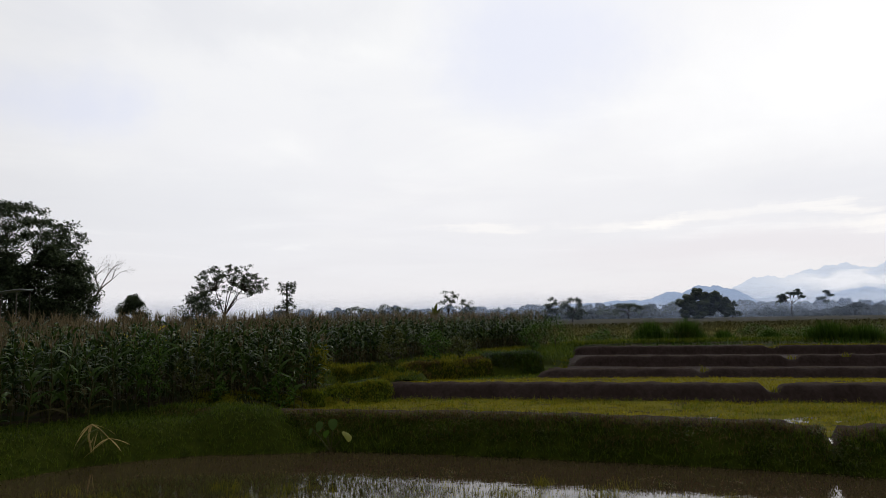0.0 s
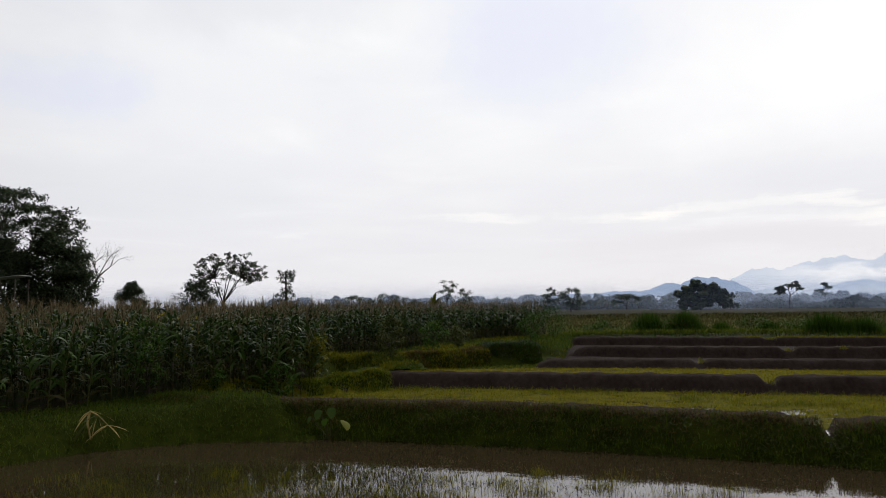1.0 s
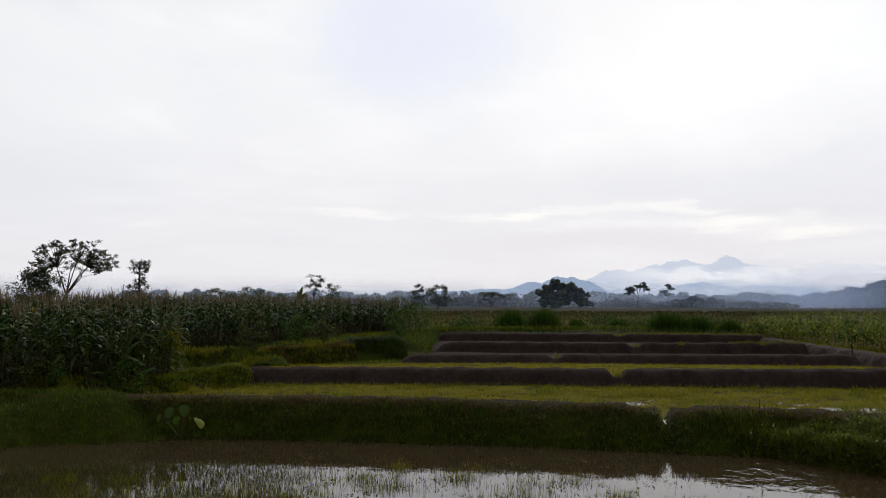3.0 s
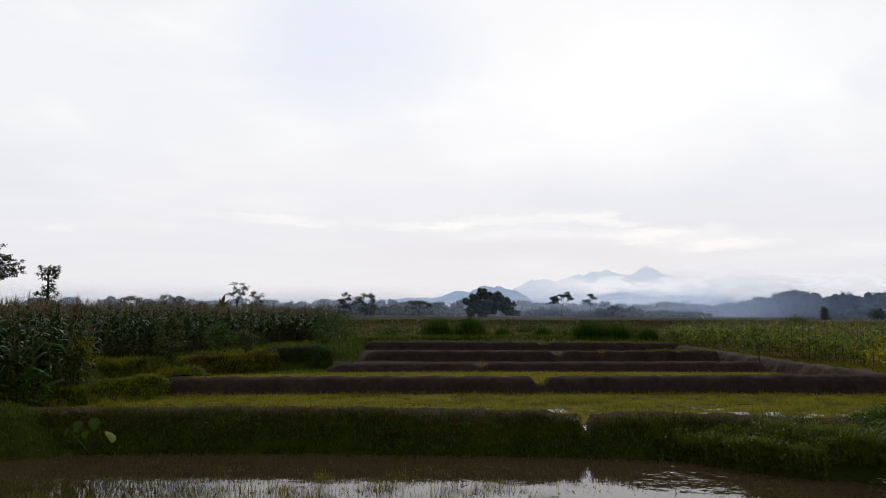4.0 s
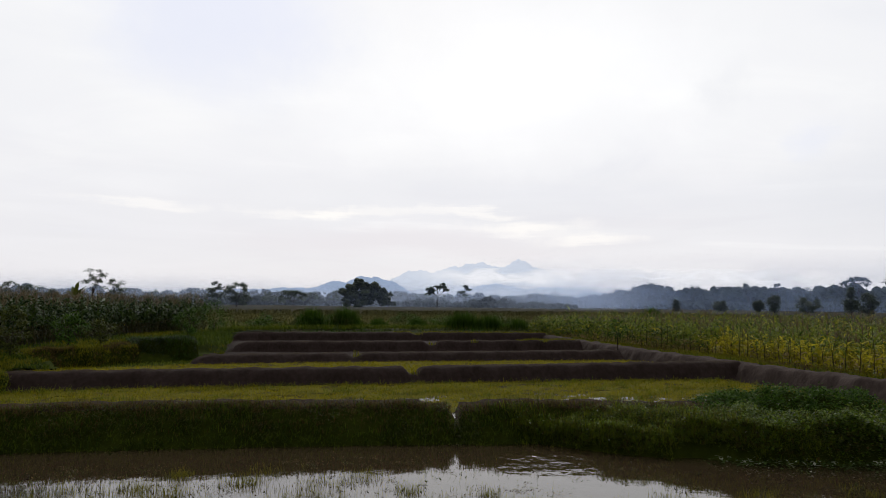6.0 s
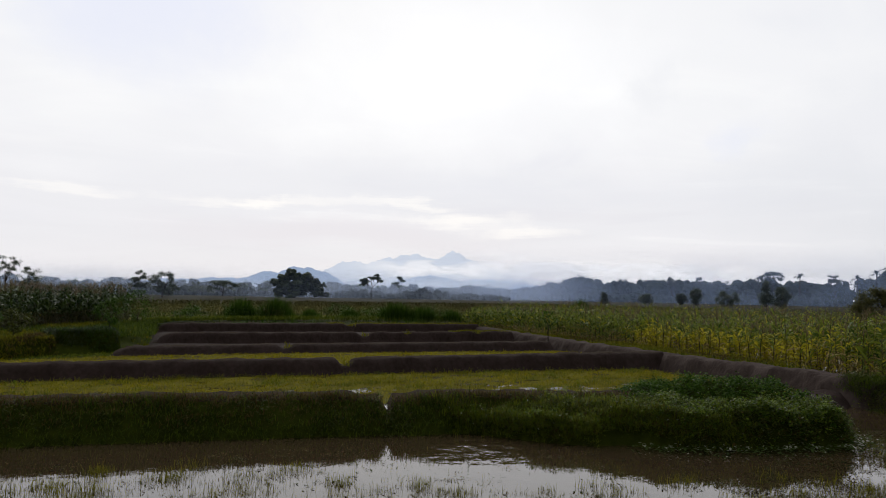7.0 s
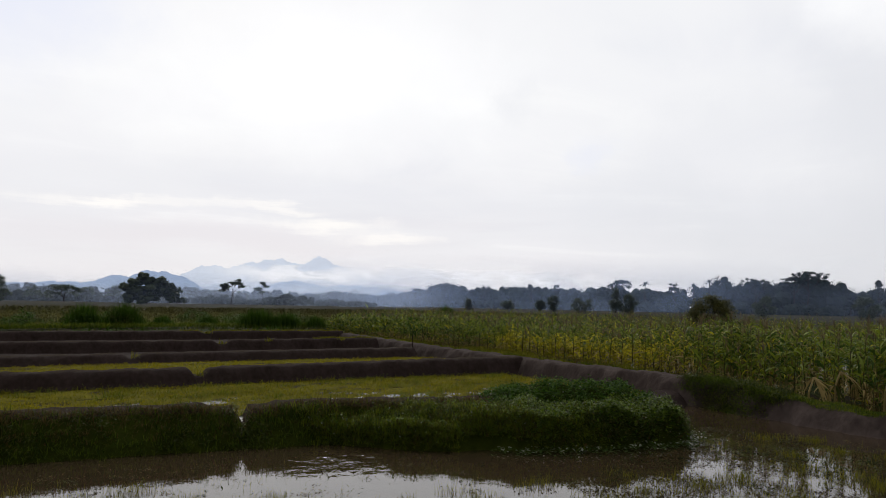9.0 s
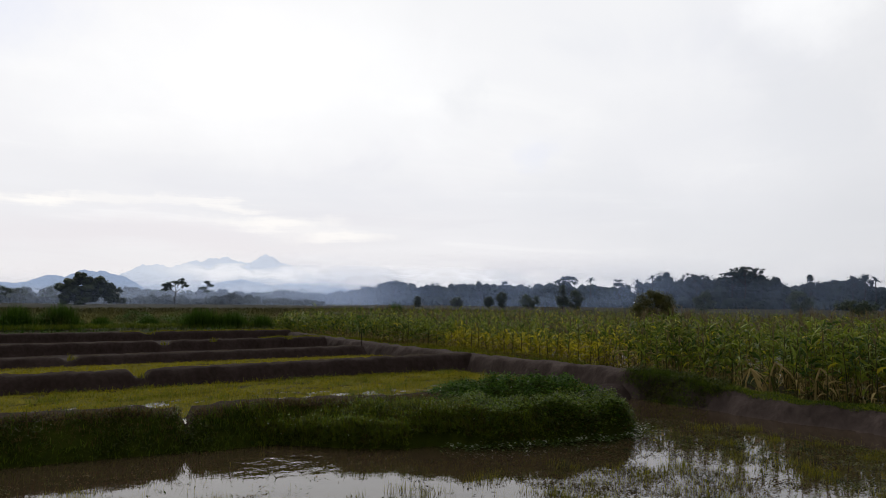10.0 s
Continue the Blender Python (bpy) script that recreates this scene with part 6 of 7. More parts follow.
fl = fl[gap_to([(13.6, 8.2), (15.4, 7.0), (15.5, 4.0), (14.8, 0.0)], fl[:, 0], fl[:, 1]) > 0.9 + 0.4 * ripple(2 * fl[:, 0], 2 * fl[:, 1])]
nf = len(fl)
mat = scatter([(7.6, 4.0), (8.4, 6.3), (10.4, 6.2), (12.9, 5.9), (13.6, 7.4), (15.3, 7.2), (15.7, 5.6), (15.6, 3.0), (13.0, 2.2), (9.4, 3.0)], 40000, 0.006)
mat = mat[ripple(1.1 * mat[:, 0], 1.6 * mat[:, 1], 3) + 0.35 * ripple(3.3 * mat[:, 0], 3.3 * mat[:, 1], 1) - 0.4 * np.clip((mat[:, 0] - 10.5) / 1.5, 0, 1) * (mat[:, 1] < 4.6) + 0.5 * np.exp(-(np.hypot(mat[:, 0] - 9.6, mat[:, 1] - 5.2) / 1.6) ** 2) + rng.normal(0, 0.2, len(mat)) > 0.16]
mat = mat[gap_to([(13.6, 8.2), (15.4, 7.0), (15.5, 4.0), (14.8, 0.0)], mat[:, 0], mat[:, 1]) > 0.9 + 0.4 * ripple(2 * mat[:, 0], 2 * mat[:, 1])]
nm = len(mat)
fs = np.concatenate([scatter(POND_SEEN, 16000, 0.004), scatter([(7.6, 4.6), (8.8, 6.2), (10.6, 6.3), (12.6, 5.8), (14.4, 6.0), (14.8, 3.6), (12.0, 2.4), (9.4, 3.0)], 9000, 0.004)])
fs = fs[(np.hypot(fs[:, 0] - 6.3, fs[:, 1] - 8.6) > 1.7) | (rng.uniform(0, 1, len(fs)) < 0.3)]
fs = fs[ripple(2.6 * fs[:, 0], 2.6 * fs[:, 1], 3) + rng.normal(0, 0.2, len(fs)) > 0.3]
ns = len(fs)
hub = scatter(POND_SEEN, 1500, 0.004)
hub = hub[ripple(1.4 * hub[:, 0], 1.4 * hub[:, 1], 5) + 0.5 * ripple(3.1 * hub[:, 0], 3.1 * hub[:, 1], 2) > -0.15]
bits = np.repeat(hub, 26, 0)
nb = len(bits)
bits = bits + np.concatenate([r.normal(0, 1, (nb, 2)) * np.repeat(r.uniform(0.03, 0.16, len(hub)), 26)[:, None], np.zeros((nb, 1))], 1)
speck = scatter([(-5.6, 11.0), (-4.4, 12.6), (-1.0, 12.6), (2.2, 12.0), (7.0, 10.2), (8.4, 8.4), (10.0, 6.4), (12.6, 5.6), (12.6, 4.8), (9.0, 5.6), (6.0, 8.2), (1.0, 10.0)], 5200, 0.004)
speck = speck[ripple(1.9 * speck[:, 0], 1.9 * speck[:, 1], 9) + rng.normal(0, 0.3, len(speck)) > 0.35]
nk = len(speck)
# a little sedge grows here; the rest is added to cover the reflected sky
reedy = scatter([(-5.9, 8.6), (-0.6, 8.4), (-0.1, 10.2), (-0.9, 11.1), (-2.0, 11.2), (-4.9, 11.2)], 9400, -0.02)
reedy[:, 0] += rng.normal(0, 0.3, len(reedy))
reedy = reedy[ripple(0.9 * reedy[:, 0], 1.3 * reedy[:, 1], 2.5) + rng.normal(0, 0.3, len(reedy)) > -0.7]
thing("pond_sedge", [(*tufts(reedy[::2], 4, 0.10, 0.0055, 0.6, 0.7, 0.12), 1), (*tufts(reedy[1::2], 5, 0.08, 0.008, 1.3, 0.8, 0.12), 0)], [M["sedge"], M["bush_leaf"]], "patch of olive sedge thickened to hide the pond's sky reflection", "grass", "stuff")
thing("floating_weed", [(*blades(bits[::2], r.uniform(0, 6.3, len(bits[::2])), r.uniform(0.015, 0.05, len(bits[::2])), r.uniform(0.006, 0.016, len(bits[::2])), r.uniform(0.5, 1.5, len(bits[::2])), 0.3, OVATE), 0), (*blades(bits[1::2], r.uniform(0, 6.3, len(bits[1::2])), r.uniform(0.015, 0.05, len(bits[1::2])), r.uniform(0.006, 0.016, len(bits[1::2])), r.uniform(0.8, 1.5, len(bits[1::2])), 0.3, OVATE), 3),
                        (*blades(speck, r.uniform(0, 6.3, nk), r.uniform(0.02, 0.06, nk), r.uniform(0.008, 0.02, nk), r.uniform(1.1, 1.56, nk), 0.0, OVATE), 3),
                        (*blades(fl, r.uniform(0, 6.3, nf), r.uniform(0.03, 0.11, nf), r.uniform(0.008, 0.03, nf), r.uniform(1.25, 1.56, nf), 0.0, OVATE), 0),
                        (*blades(fs, r.uniform(0, 6.3, ns), r.uniform(0.03, 0.11, ns), r.uniform(0.010, 0.03, ns), r.uniform(1.3, 1.56, ns), 0.0, OVATE), 1),
                        (*blades(mat, r.uniform(0, 6.3, nm), r.uniform(0.04, 0.10, nm), r.uniform(0.006, 0.018, nm), r.uniform(1.3, 1.56, nm), 0.0, OVATE), 2)],
      [M["bush_leaf"], M["soil"], M["sedge"], M["dry_grass"]], "bits of yellowed weed and straw floating on the pond", "weed", "stuff")


# ---- single plants on the banks ----
def dry_corn(x, y, z, label, seed, size=1.0):
    """A dying corn plant bent over, its leaves hanging."""
    r = np.random.default_rng(seed)
    top = new("dry_corn_plant")
    top.location, top.scale = (x, y, z), (size, size, size)
    tagged(top, label, "corn")
    bend = [(-0.06, 0.1, -0.1), (-0.12, 0.05, 0.36), (-0.06, 0.0, 0.56), (0.10, -0.05, 0.50), (0.30, -0.10, 0.34)]
    part("stalk", [(*tubes(bend[:-1], bend[1:], [0.016, 0.014, 0.012, 0.010], [0.014, 0.012, 0.010, 0.007], 6), 0)], [M["corn_dry"]], top, "", True)
    for i in range(26):
        k = (1, 2, 2, 3, 3, 4)[i % 6]
        long = r.uniform(0.26, 0.50)
        part("leaf", [(*blades([bend[k]], r.normal(-1.3, 1.3), long, r.uniform(0.028, 0.05), r.uniform(1.6, 2.7), r.uniform(0.2, 0.8), (0.5, 0.9, 1.0, 0.8, 0.5, 0.0), twist=[r.normal(0, 0.7)]), 0)], [M["corn_dry" if i % 3 else "bush_leaf"]], top)
    return top


for x, y, label, seed, size in ((-6.25, 12.4, "pale yellow dying corn plant drooping on the pond bank", 121, 1.05), (17.75, 5.75, "dry straw-coloured corn plant bent over at the flooded field's edge", 123, 1.6), (18.1, 5.3, "withered corn plant leaning beside the dike", 124, 1.5), (18.0, 4.3, "pale dry corn plant standing in flood water", 125, 1.4)):
    dry_corn(x, y, float(land(np.array([x]), np.array([y]))[0]), label, seed, size)


def taro(x, y, z, label, seed):
    r = np.random.default_rng(seed)
    top = new("taro_plant")
    top.location = (x, y, z)
    tagged(top, label, "plant")
    heart = (0.55, 1.0, 0.92, 0.62, 0.0)
    for dx, dz, az, size, lean, bend, m in ((0.12, 0.30, -1.2, 0.30, 1.9, 0.7, "pale_leaf"), (-0.34, 0.50, -1.9, 0.26, 2.3, 0.5, "big_leaf"), (-0.12, 0.54, -1.4, 0.27, 2.5, 0.4, "big_leaf"),
                                            (-0.24, 0.34, -1.5, 0.20, 2.2, 0.5, "weed"), (-0.50, 0.38, -2.2, 0.18, 2.3, 0.6, "big_leaf")):
        stem = part("stem", [(*tubes([(-0.15, 0, -0.05)], [(dx, 0, dz)], 0.011, 0.007, 5), 0)], [M["stalk"]], top)
        part("leaf", [(*blades([(dx, 0, dz)], az, 0.82 * size, size * 0.64, lean, bend, heart, twist=[r.normal(0, 0.35)]), 0)], [M[m]], stem, "large pale yellow-green heart-shaped leaf" if m == "pale_leaf" else "large green heart-shaped leaf")


taro(-1.95, 12.75, 0.12, "taro plant with one pale leaf hanging over the bank", 122)


def leafy(name, x, y, high, width, label, seed, mat="bush_leaf", clumps=22, leaf=0.09, ground=None, per=55, flat=0.9, category="shrub"):
    r = np.random.default_rng(seed)
    z = float(land(np.array([x]), np.array([y]))[0]) if ground is None else ground
    top = new(name)
    top.location = (x, y, z)
    tagged(top, label, category)
    c = crown_places("round", 0, 0, 0.15 * high, high, width, clumps, r)
    part("stem", [(*limbs((0, 0, 0), (0, 0, 0.2 * high), c, 6, 0.02, seed, 4), 0)], [M["bark"]], top)
    part("leaves", [(*foliage(c, 0.16 * width * r.uniform(0.7, 1.4, clumps), flat, per, leaf, seed), 0)], [M[mat]], top)
    return top


leafy("weed_bush", -6.45, 15.05, 1.75, 0.95, "tall thin-leaved green weed before the corn", 151, "weed", 26, 0.07, per=34, category="weed")
leafy("weed_bush", -5.7, 15.6, 1.35, 0.75, "yellow-green weed bush at the foot of the corn", 152, "bush_leaf", 20, 0.065, per=34, category="weed")
leafy("weed_bush", -4.05, 17.0, 0.95, 0.85, "broad-leaved green weed at the foot of the corn", 153, "weed", 18, 0.09, per=26, category="weed")
leafy("weed_bush", -5.2, 15.9, 0.42, 0.5, "low green weed on the bank before the corn", 154, "reed", 12, 0.08, per=24, category="weed")
leafy("shrub", -1.7, 22.3, 1.5, 0.9, "leafy green shrub on the grassy bank before the corn", 131, "bush_leaf", 26, ground=0.7)
leafy("shrub", -0.4, 26.6, 1.15, 1.1, "green shrub with broad leaves before the corn", 132, "weed", 22, ground=0.75)
leafy("shrub", 0.6, 28.0, 0.9, 1.0, "low leafy shrub before the corn", 133, "bush_leaf", 18, ground=0.75)
leafy("shrub", 4.0, 31.5, 1.3, 1.1, "green shrub at the foot of the corn", 134, "weed", 24, ground=0.75)
leafy("shrub", 5.9, 36.8, 1.6, 1.7, "dense green shrub at the corner of the corn", 135, "weed", 34, ground=0.75)
leafy("shrub", 4.6, 35.0, 1.1, 1.3, "low green shrub at the corner of the corn", 136, "bush_leaf", 20, ground=0.75)
leafy("shrub", -3.55, 19.0, 1.15, 0.9, "yellowing weedy shrub at the foot of the corn", 137, "yellow_grass", 18, ground=0.55)
leafy("shrub", -4.3, 18.6, 0.95, 0.8, "yellowing weedy shrub between corn and bank", 138, "bush_leaf", 18, ground=0.7)


def sapling(x, y, high, label, seed, ground):
    r = np.random.default_rng(seed)
    top = new("sapling")
    top.location = (x, y, ground)
    tagged(top, label, "tree")
    c = crown_places("round", 0, 0, 0.42 * high, high, 0.75, 14, r)
    part("trunk", [(*limbs((0, 0, 0), (0, 0, 0.5 * high), c, 4, 0.022, seed, 5), 0)], [M["bark"]], top, "thin dark stem")
    part("crown", [(*foliage(c, 0.16, 0.9, 26, 0.09, seed), 0)], [M["weed"]], top)


sapling(18.9, 21.2, 1.25, "young sapling with a thin stem on the mud dike", 141, 0.62)


def sprig(x, y, z, label, seed):
    r = np.random.default_rng(seed)
    top = new("weed_sprig")
    top.location = (x, y, z)
    tagged(top, label, "weed", "sprigs on the mud banks")
    n = 26
    part("leaves", [(*blades(np.concatenate([r.normal(0, 0.09, (n, 2)), np.zeros((n, 1))], 1), r.uniform(0, 6.3, n), r.uniform(0.12, 0.3, n), 0.022, r.uniform(0.1, 0.9, n), r.uniform(0.2, 1.2, n)), 0)], [M["yellow_grass"]], top)


for i, (x, y, z) in enumerate(((8.6, 23.0, 0.5), (13.6, 27.1, 0.58), (8.5, 17.95, 0.38), (15.2, 26.2, 0.7), (18.6, 25.7, 0.7), (16.0, 33.7, 0.66))):
    sprig(x, y, z, "tuft of yellow-green weed in a breach of the mud bank" if i < 3 else "small yellow weed on the mud bank", 150 + i)

# ---- weeds and crops behind the terraces ----
r = np.random.default_rng(161)
END_GRASS = [(3.6, 26.6), (4.8, 26.8), (5.4, 29.0), (6.6, 36.2), (8.0, 39.0), (5.4, 38.0), (3.4, 31.5)]
thing("terrace_end_grass", [(*tufts(scatter(END_GRASS, 2600, 0.72), 4, 0.28, 0.022, 0.6, 1.3), 0)], [M["grass"]], "green grass at the ends of the terraces", "grass", "stuff")
BANK_E = [(6.8, 38.4, 0.86), (12.0, 39.6, 0.86), (17.0, 39.6, 0.84), (21.5, 38.6, 0.84), (26.5, 37.6, 0.84)]
bank_cover("back_bank_grass", BANK_E, 0.5, 4200, [M["mound_grass"], M["grass"]], 0.26, "green grass strip behind the terraces")
b1 = scatter(BACK, 20000)
b1 = b1[(gap_to([(6.5, 37.0), (23.4, 33.0)], b1[:, 0], b1[:, 1]) > 1.2) & (gap_to([q[:2] for q in BANK_E], b1[:, 0], b1[:, 1]) > 0.9)]
tone = ripple(0.25 * b1[:, 0], 0.7 * b1[:, 1], 3)
parts = []
brown = b1[:, 1] > 51 + 3 * ripple(0.3 * b1[:, 0], 0.3 * b1[:, 1], 7)
for slot, m in enumerate(((tone > 0.25) & ~brown, (tone <= 0.25) & (tone > -0.45) & ~brown, (tone <= -0.45) | brown)):
    parts.append((*tufts(b1[m], 4, (0.38, 0.36, 0.28)[slot], 0.035, 1.0, 1.3, 0.25, (1.0, 0.7, 0.0)), slot))
thing("weed_field", parts, [M["reed"], M["bush_leaf"], M["far_crop"]], "tall weeds and mixed crops behind the terraces", "weeds", "stuff")
PLAIN = [(2, 62), (14, 88), (60, 80), (100, 66), (90, 104), (-30, 110), (-16, 78)]
b2 = scatter(PLAIN, 4200)
thing("far_crop", [(*tufts(b2, 4, 0.5, 0.16, 0.9, 1.0, 1.0), 0)], [M["far_crop"]], "dull brown dry crop on the far plain", "crop", "stuff")


def reeds(x, y, high, width, label, seed):
    """A clump of tall thin grass."""
    r = np.random.default_rng(seed)
    z = float(land(np.array([x]), np.array([y]))[0])
    n = int(620 * width)
    q = np.stack([x + r.normal(0, 0.24 * width, n), y + r.normal(0, 0.3, n), np.full(n, z)], -1)
    f = np.exp(-((q[:, 0] - x) / (0.6 * width)) ** 2)
    ob = thing("reed_clump", [(*blades(q, r.uniform(0, 6.3, n), high * r.uniform(0.6, 1.08, n) * f, 0.03, r.uniform(0.0, 0.35, n), r.uniform(0.1, 0.7, n)), 0)], [M["reed"]], label, "grass", group="reed clumps")
    return ob


for i, (x, y, h, w) in enumerate(((12.4, 41.4, 1.5, 1.9), (14.4, 41.0, 1.6, 2.1), (21.6, 38.8, 1.35, 2.6), (23.2, 38.2, 1.1, 2.2), (19.2, 40.5, 0.8, 1.4), (17.0, 42.0, 0.75, 1.2), (25.0, 37.6, 0.9, 1.2), (59.6, 61.2, 2.2, 2.6))):
    reeds(x, y, h, w, "tall dense clump of dark green grass", 170 + i)


r = np.random.default_rng(181)
for i in range(30):
    d, a = r.uniform(41, 58), radians(r.uniform(12, 34))
    x, y = d * math.sin(a), d * math.cos(a)
    leafy("shrub", x, y, r.uniform(0.5, 0.95), r.uniform(0.8, 1.8), "low green bush among the weeds behind the terraces", 300 + i, ("weed", "bush_leaf", "reed")[i % 3], 12, 0.12, 0.66, 30)

# ---- field shelter in the grove ----
def shelter(x, y, z, label):
    top = new("field_shelter")
    top.location = (x, y, z)
    tagged(top, label, "shelter")
    bm = bmesh.new()
    bmesh.ops.create_cube(bm, size=1.0)
    bmesh.ops.scale(bm, vec=(2.0, 1.2, 0.03), verts=bm.verts)
    bmesh.ops.rotate(bm, matrix=Matrix.Rotation(radians(-6), 3, "Y"), verts=bm.verts)
    bmesh.ops.translate(bm, vec=(0, 0, 3.55), verts=bm.verts)
    bmesh.ops.bevel(bm, geom=bm.edges[:], offset=0.012, segments=1, affect="EDGES")
    me = bpy.data.meshes.new("roof")
    bm.to_mesh(me), bm.free()
    me.materials.append(M["tin"])
    ob = new("roof", me)
    ob.parent = top
    tagged(ob, "pale thin tin roof")
    for dx in (-0.8, 0.8):
        for dy in (-0.6, 0.6):
            part("post", [(*tubes([(dx, dy, -0.2)], [(dx, dy, 3.5)], 0.03, 0.028, 6), 0)], [M["pole"]], top)


shelter(-23.9, 37.6, 0.7, "small field shelter with a pale tin roof on posts")

# aerial haze added as blue-tinted sheets hung before the far trees
veil("haze_sheet_forest", 275, (26, 70), -0.7, 4.0, 0.21, (0.42, 0.55, 0.84), "blue haze before the nearer end of the forest", 0.03, True)
veil("haze_sheet_forest_edge", 270, (30, 104), -0.7, 4.5, 0.13, (0.40, 0.53, 0.84), "thin blue haze before the forest", 0.03, True)
veil("haze_sheet_plain", 216, (-40, 47), -0.9, 1.8, 0.22, (0.54, 0.65, 0.88), "thin blue haze over the plain", 0.03, True)
veil("haze_sheet_far", 274, (-40, 46), -0.6, 2.2, 0.30, (0.54, 0.65, 0.88), "pale haze before the distant trees", 0.02, True)

tuft_v, rest_v = dike_v[(dike_v[:, 6, 1] < 9.2) & (dike_v[:, 6, 1] > 5.6)], dike_v[(dike_v[:, 6, 1] <= 7.4) & (dike_v[:, 6, 1] > -1)]
q = on_bund(tuft_v, 7000, (0.2, 9.6))
# the growth thins out towards the bare mud on either side and reaches the water only at its middle
span = 1 - np.abs(q[:, 1] + 0.15 * ripple(4 * q[:, 0], 9 * q[:, 2], 2) - 7.45) / 1.45
q = q[(span + rng.normal(0, 0.10, len(q)) > 0.05 + 0.5 * np.clip((0.42 - q[:, 2]) / 0.4, 0, 1))]
span = np.clip(1 - np.abs(q[:, 1] - 7.45) / 1.5, 0.1, 1)
weedy = ripple(2.2 * q[:, 0], 2.2 * q[:, 1] + 3 * q[:, 2], 4) + 1.2 * (0.42 - q[:, 2]) + rng.normal(0, 0.3, len(q)) > 0.1
wp = np.repeat(q[weedy], 4, 0)
wn = len(wp)
wp = wp + rng.normal(0, 0.04, (wn, 3)) + [0, 0, 0.05]
thing("dike_tuft_grass", [(*tufts(q[~weedy], 4, 0.12, 0.010, 1.2, 1.8), 0), (*tufts(q[weedy][::3], 4, 0.10, 0.010, 1.2, 1.8), 2), (*blades(wp, rng.uniform(0, 6.3, wn), rng.uniform(0.03, 0.07, wn), rng.uniform(0.018, 0.035, wn), rng.uniform(0.4, 1.7, wn), 0.5, OVATE), 1)],
      [M["grass"], M["bush_leaf"], M["mound_grass"]], "green grass and weeds on the corner of the dike", "grass", "stuff")
bund_cover("dike_grass", rest_v, 5200, [M["grass"], M["mound_grass"]], 0.085, "green grass along the top of the dike", (4.4, 9.8), 0.009)
bank_cover("corn_edge_grass", [(22.6, 29.0, 0.62), (21.0, 23.5, 0.60), (20.0, 17.5, 0.58), (19.4, 13.5, 0.55), (19.2, 11.0, 0.55)], 0.5, 1600, [M["yellow_grass"], M["grass"]], 0.2, "yellow-green grass between the dike and the corn")


# ---- single corn plants along the field edges ----
def corn_plant(label, seed, height, dry, yellow, green, long=0.58):
    """One corn plant: stalk, leaves and tassel."""
    r = np.random.default_rng(seed)
    top = new("corn_plant")
    tagged(top, label, "corn", "corn plants along the field edge")
    bend = [(0, 0, -0.08), (r.normal(0, 0.04), r.normal(0, 0.04), 0.45 * height), (r.normal(0, 0.10), r.normal(0, 0.10), 0.86 * height)]
    part("stalk", [(*tubes(bend[:2], bend[1:], [0.014, 0.011], [0.011, 0.006], 6), 0)], [M["stalk"]], top, "", True)
    turn = r.uniform(0, 3.1)
    for i in range(16):
        f = 0.08 + 0.90 * (i + r.uniform(0.1, 0.9)) / 16
        z = 0.86 * height * f
        old = f < dry
        mat = ("corn_dry_dull" if green == "corn_leaf" else "corn_dry") if old and r.uniform() < 0.8 else "corn_yellow" if r.uniform() < yellow else green
        size = (0.62 + 0.38 * math.sin(math.pi * f)) * r.uniform(0.55, 1.15)
        k = (z / (0.45 * height))
        at = Vector(bend[0]).lerp(bend[1], k) if k < 1 else Vector(bend[1]).lerp(bend[2], min(1, (z - 0.45 * height) / (0.41 * height)))
        part("leaf", [(*blades([(at.x, at.y, z)], turn + math.pi * (i % 2) + r.normal(0, 1.0), long * size, 0.12 * long * size, r.uniform(0.15, 0.9) + (0.6 if old else 0), r.uniform(0.7, 2.6), (0.45, 0.9, 1.0, 0.9, 0.65, 0.35, 0.0), twist=[r.normal(0, 0.7)]), 0)], [M[mat]], top)
    n = 7
    part("tassel", [(*blades(np.repeat([bend[2]], n, 0), r.uniform(0, 6.3, n), r.uniform(0.2, 0.36, n), 0.016, r.uniform(0.0, 0.5, n), r.uniform(0.1, 0.6, n), (1.0, 0.8, 0.3)), 0)], [M["tassel"]], top, "dry brown tassel")
    return top


def plant_edge(kinds, line, step, seed, out):
    """Copies of a few plants set along a field edge."""
    r = np.random.default_rng(seed)
    p = resample([(x, y, 0) for x, y in line], 0.1)
    k = 0
    for i in range(0, len(p), int(step / 0.1)):
        x, y = p[i, 0] + r.normal(0, 0.10) + out[0], p[i, 1] + r.normal(0, 0.10) + out[1]
        m = pose(x, y, float(land(np.array([x]), np.array([y]))[0]), 0, 0, r.uniform(0, 360))
        if k < len(kinds):
            kinds[k].matrix_basis = m
        else:
            copy_thing(kinds[r.integers(0, len(kinds))], m)
        k += 1


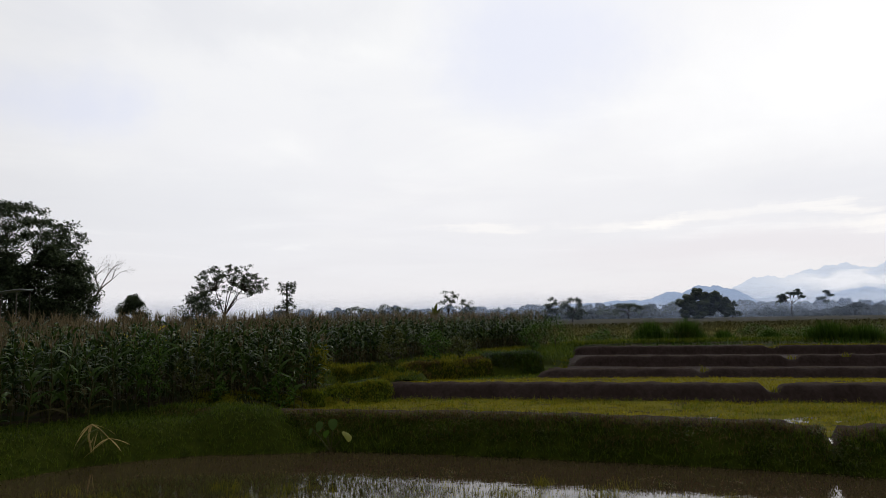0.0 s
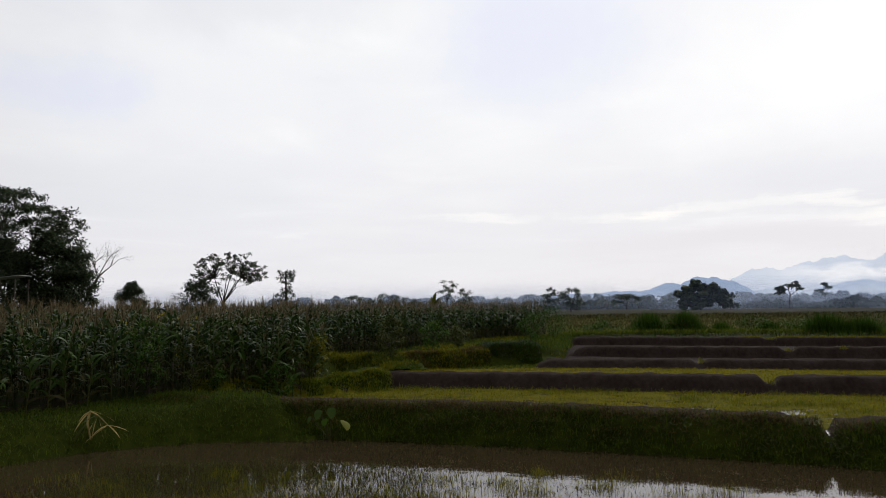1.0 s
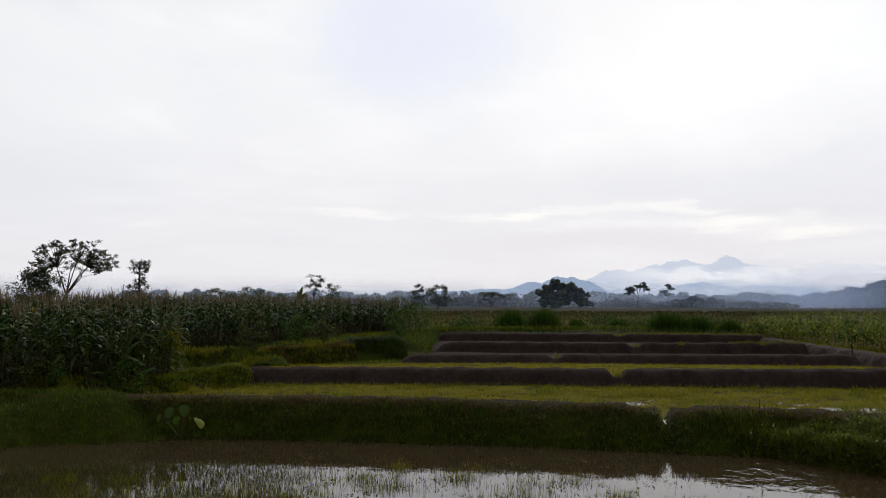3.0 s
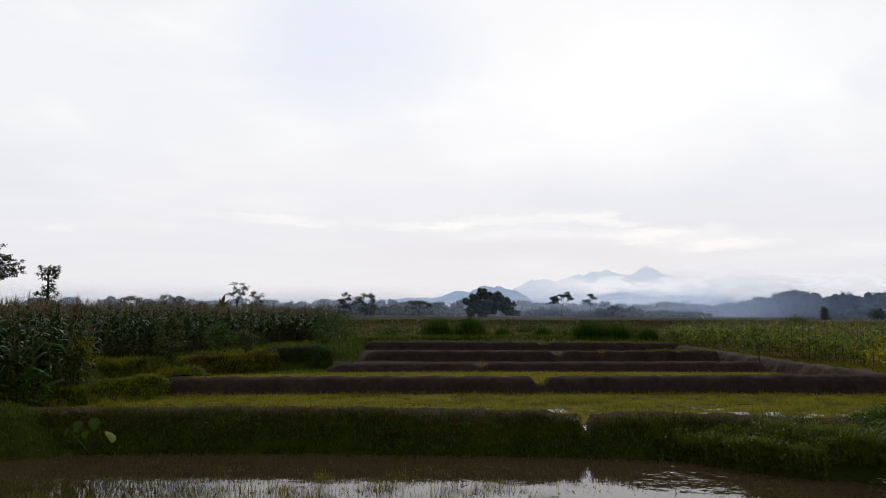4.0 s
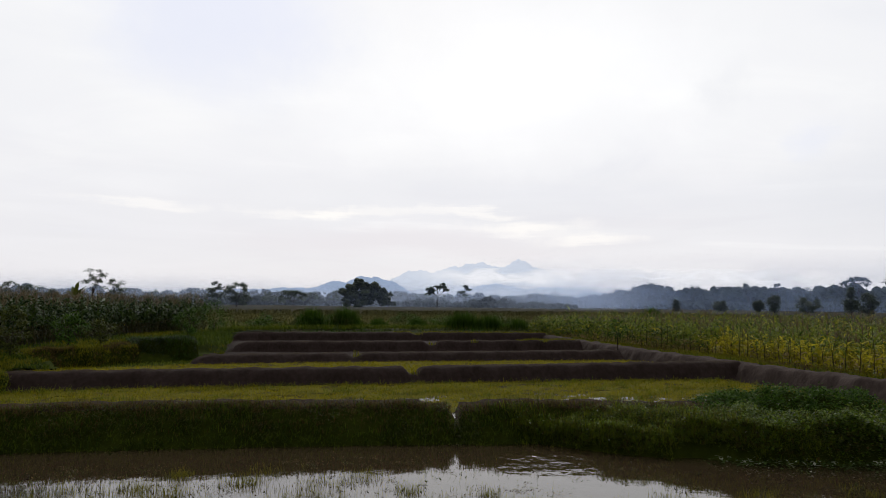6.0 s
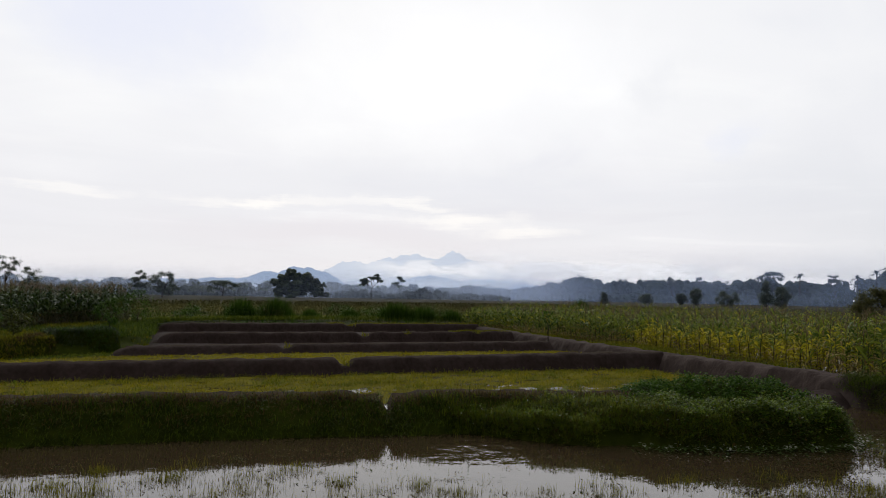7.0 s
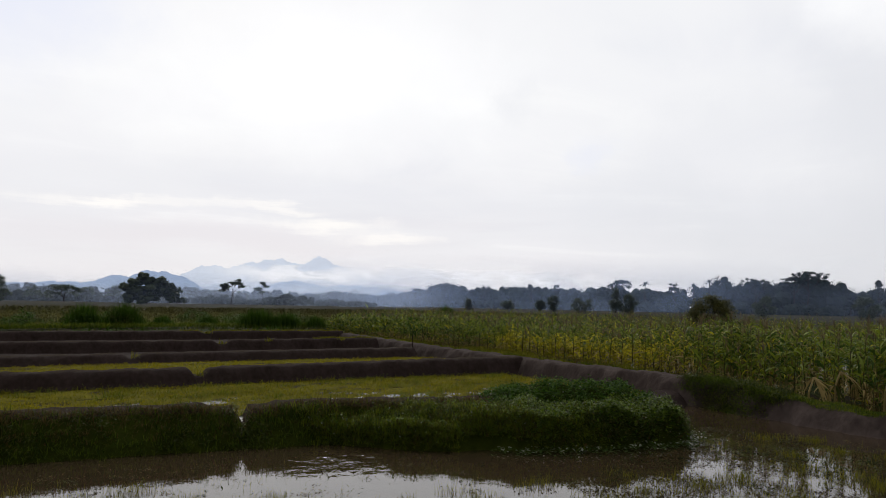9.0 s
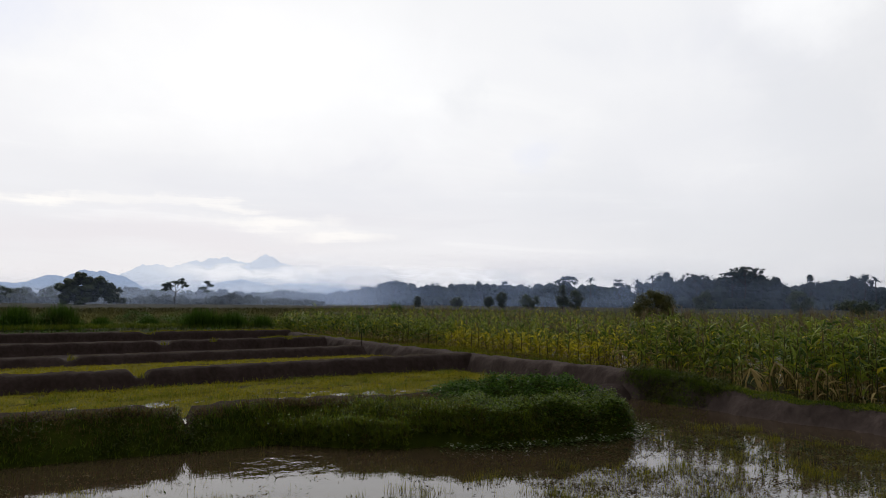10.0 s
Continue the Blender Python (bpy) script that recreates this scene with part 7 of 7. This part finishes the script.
plant_edge([corn_plant("dark green corn plant with drooping leaves and a brown tassel", 200 + i, 1.6 + 0.12 * i, 0.18, 0.0, "corn_leaf") for i in range(4)], CORN_LEFT[1:8], 0.42, 1, (0.12, -0.12))
plant_edge([corn_plant("yellowing corn plant with dry lower leaves in flood water", 210 + i, 1.25 + 0.12 * i, 0.45, 0.22, "corn_mid", 0.44) for i in range(6)], CORN_RIGHT[1:10], 0.55, 2, (-0.15, 0.0))

r = np.random.default_rng(191)
for i in range(18):
    a, d = radians((-9, -6, -2.5, 2, 4.5, 7, 8.5, 11, 13, 15.5, 23.5, 25.5, 27.5, 29.5, 31, 33, 35, 36.5)[i]), r.uniform(190, 245) if i < 10 else r.uniform(300, 370)
    tree(d * math.sin(a), d * math.cos(a), r.uniform(3.2, 5.0) * d / 215, r.uniform(3.0, 6.5) * d / 215, ("round", "umbrella", "round", "tiers", "dome")[i % 5], 1.0, ("low rounded far tree on the plain", "far tree with a flat crown on the plain", "low rounded far tree on the plain", "far tree with layered branches on the plain", "far tree with a domed crown on the plain")[i % 5], 400 + i, 22, 0.75, 45, 0.5, 0.14, group="far trees on the plain")

# two more tinted sheets, added as faint haze across the fields
veil("haze_sheet_near", 150, (-40, 36), -0.9, 2.6, 0.045, (0.45, 0.57, 0.85), "faint blue haze over the fields", 0.04, True)
veil("haze_sheet_corn", 158, (34, 104), -0.9, 3.0, 0.05, (0.45, 0.57, 0.85), "faint blue haze at the far side of the corn", 0.04, True)
vr = scatter(VERGE_R, 9000)
dry = ripple(0.9 * vr[:, 0], 0.5 * vr[:, 1], 2) + rng.normal(0, 0.3, len(vr)) > 0.1
thing("corn_verge_grass", [(*tufts(vr[~dry], 4, 0.20, 0.018, 0.7, 1.5, 0.07), 0), (*tufts(vr[dry], 4, 0.18, 0.016, 0.8, 1.6, 0.07), 1)], [M["yellow_grass"], M["dry_grass"]], "strip of yellowed grass between the dike and the corn", "grass", "stuff")
fringe = np.concatenate([on_bund(fifth_v[len(fifth_v) // 2:], 700, (5.2, 8.6)), on_bund(fourth_v[-len(fourth_v) // 5:], 260, (5.2, 8.6))])
thing("bank_fringe", [(*tufts(fringe, 3, 0.12, 0.016, 0.9, 1.6), 0)], [M["yellow_grass"]], "thin fringe of grass on the crown of the mud banks", "grass", "stuff")
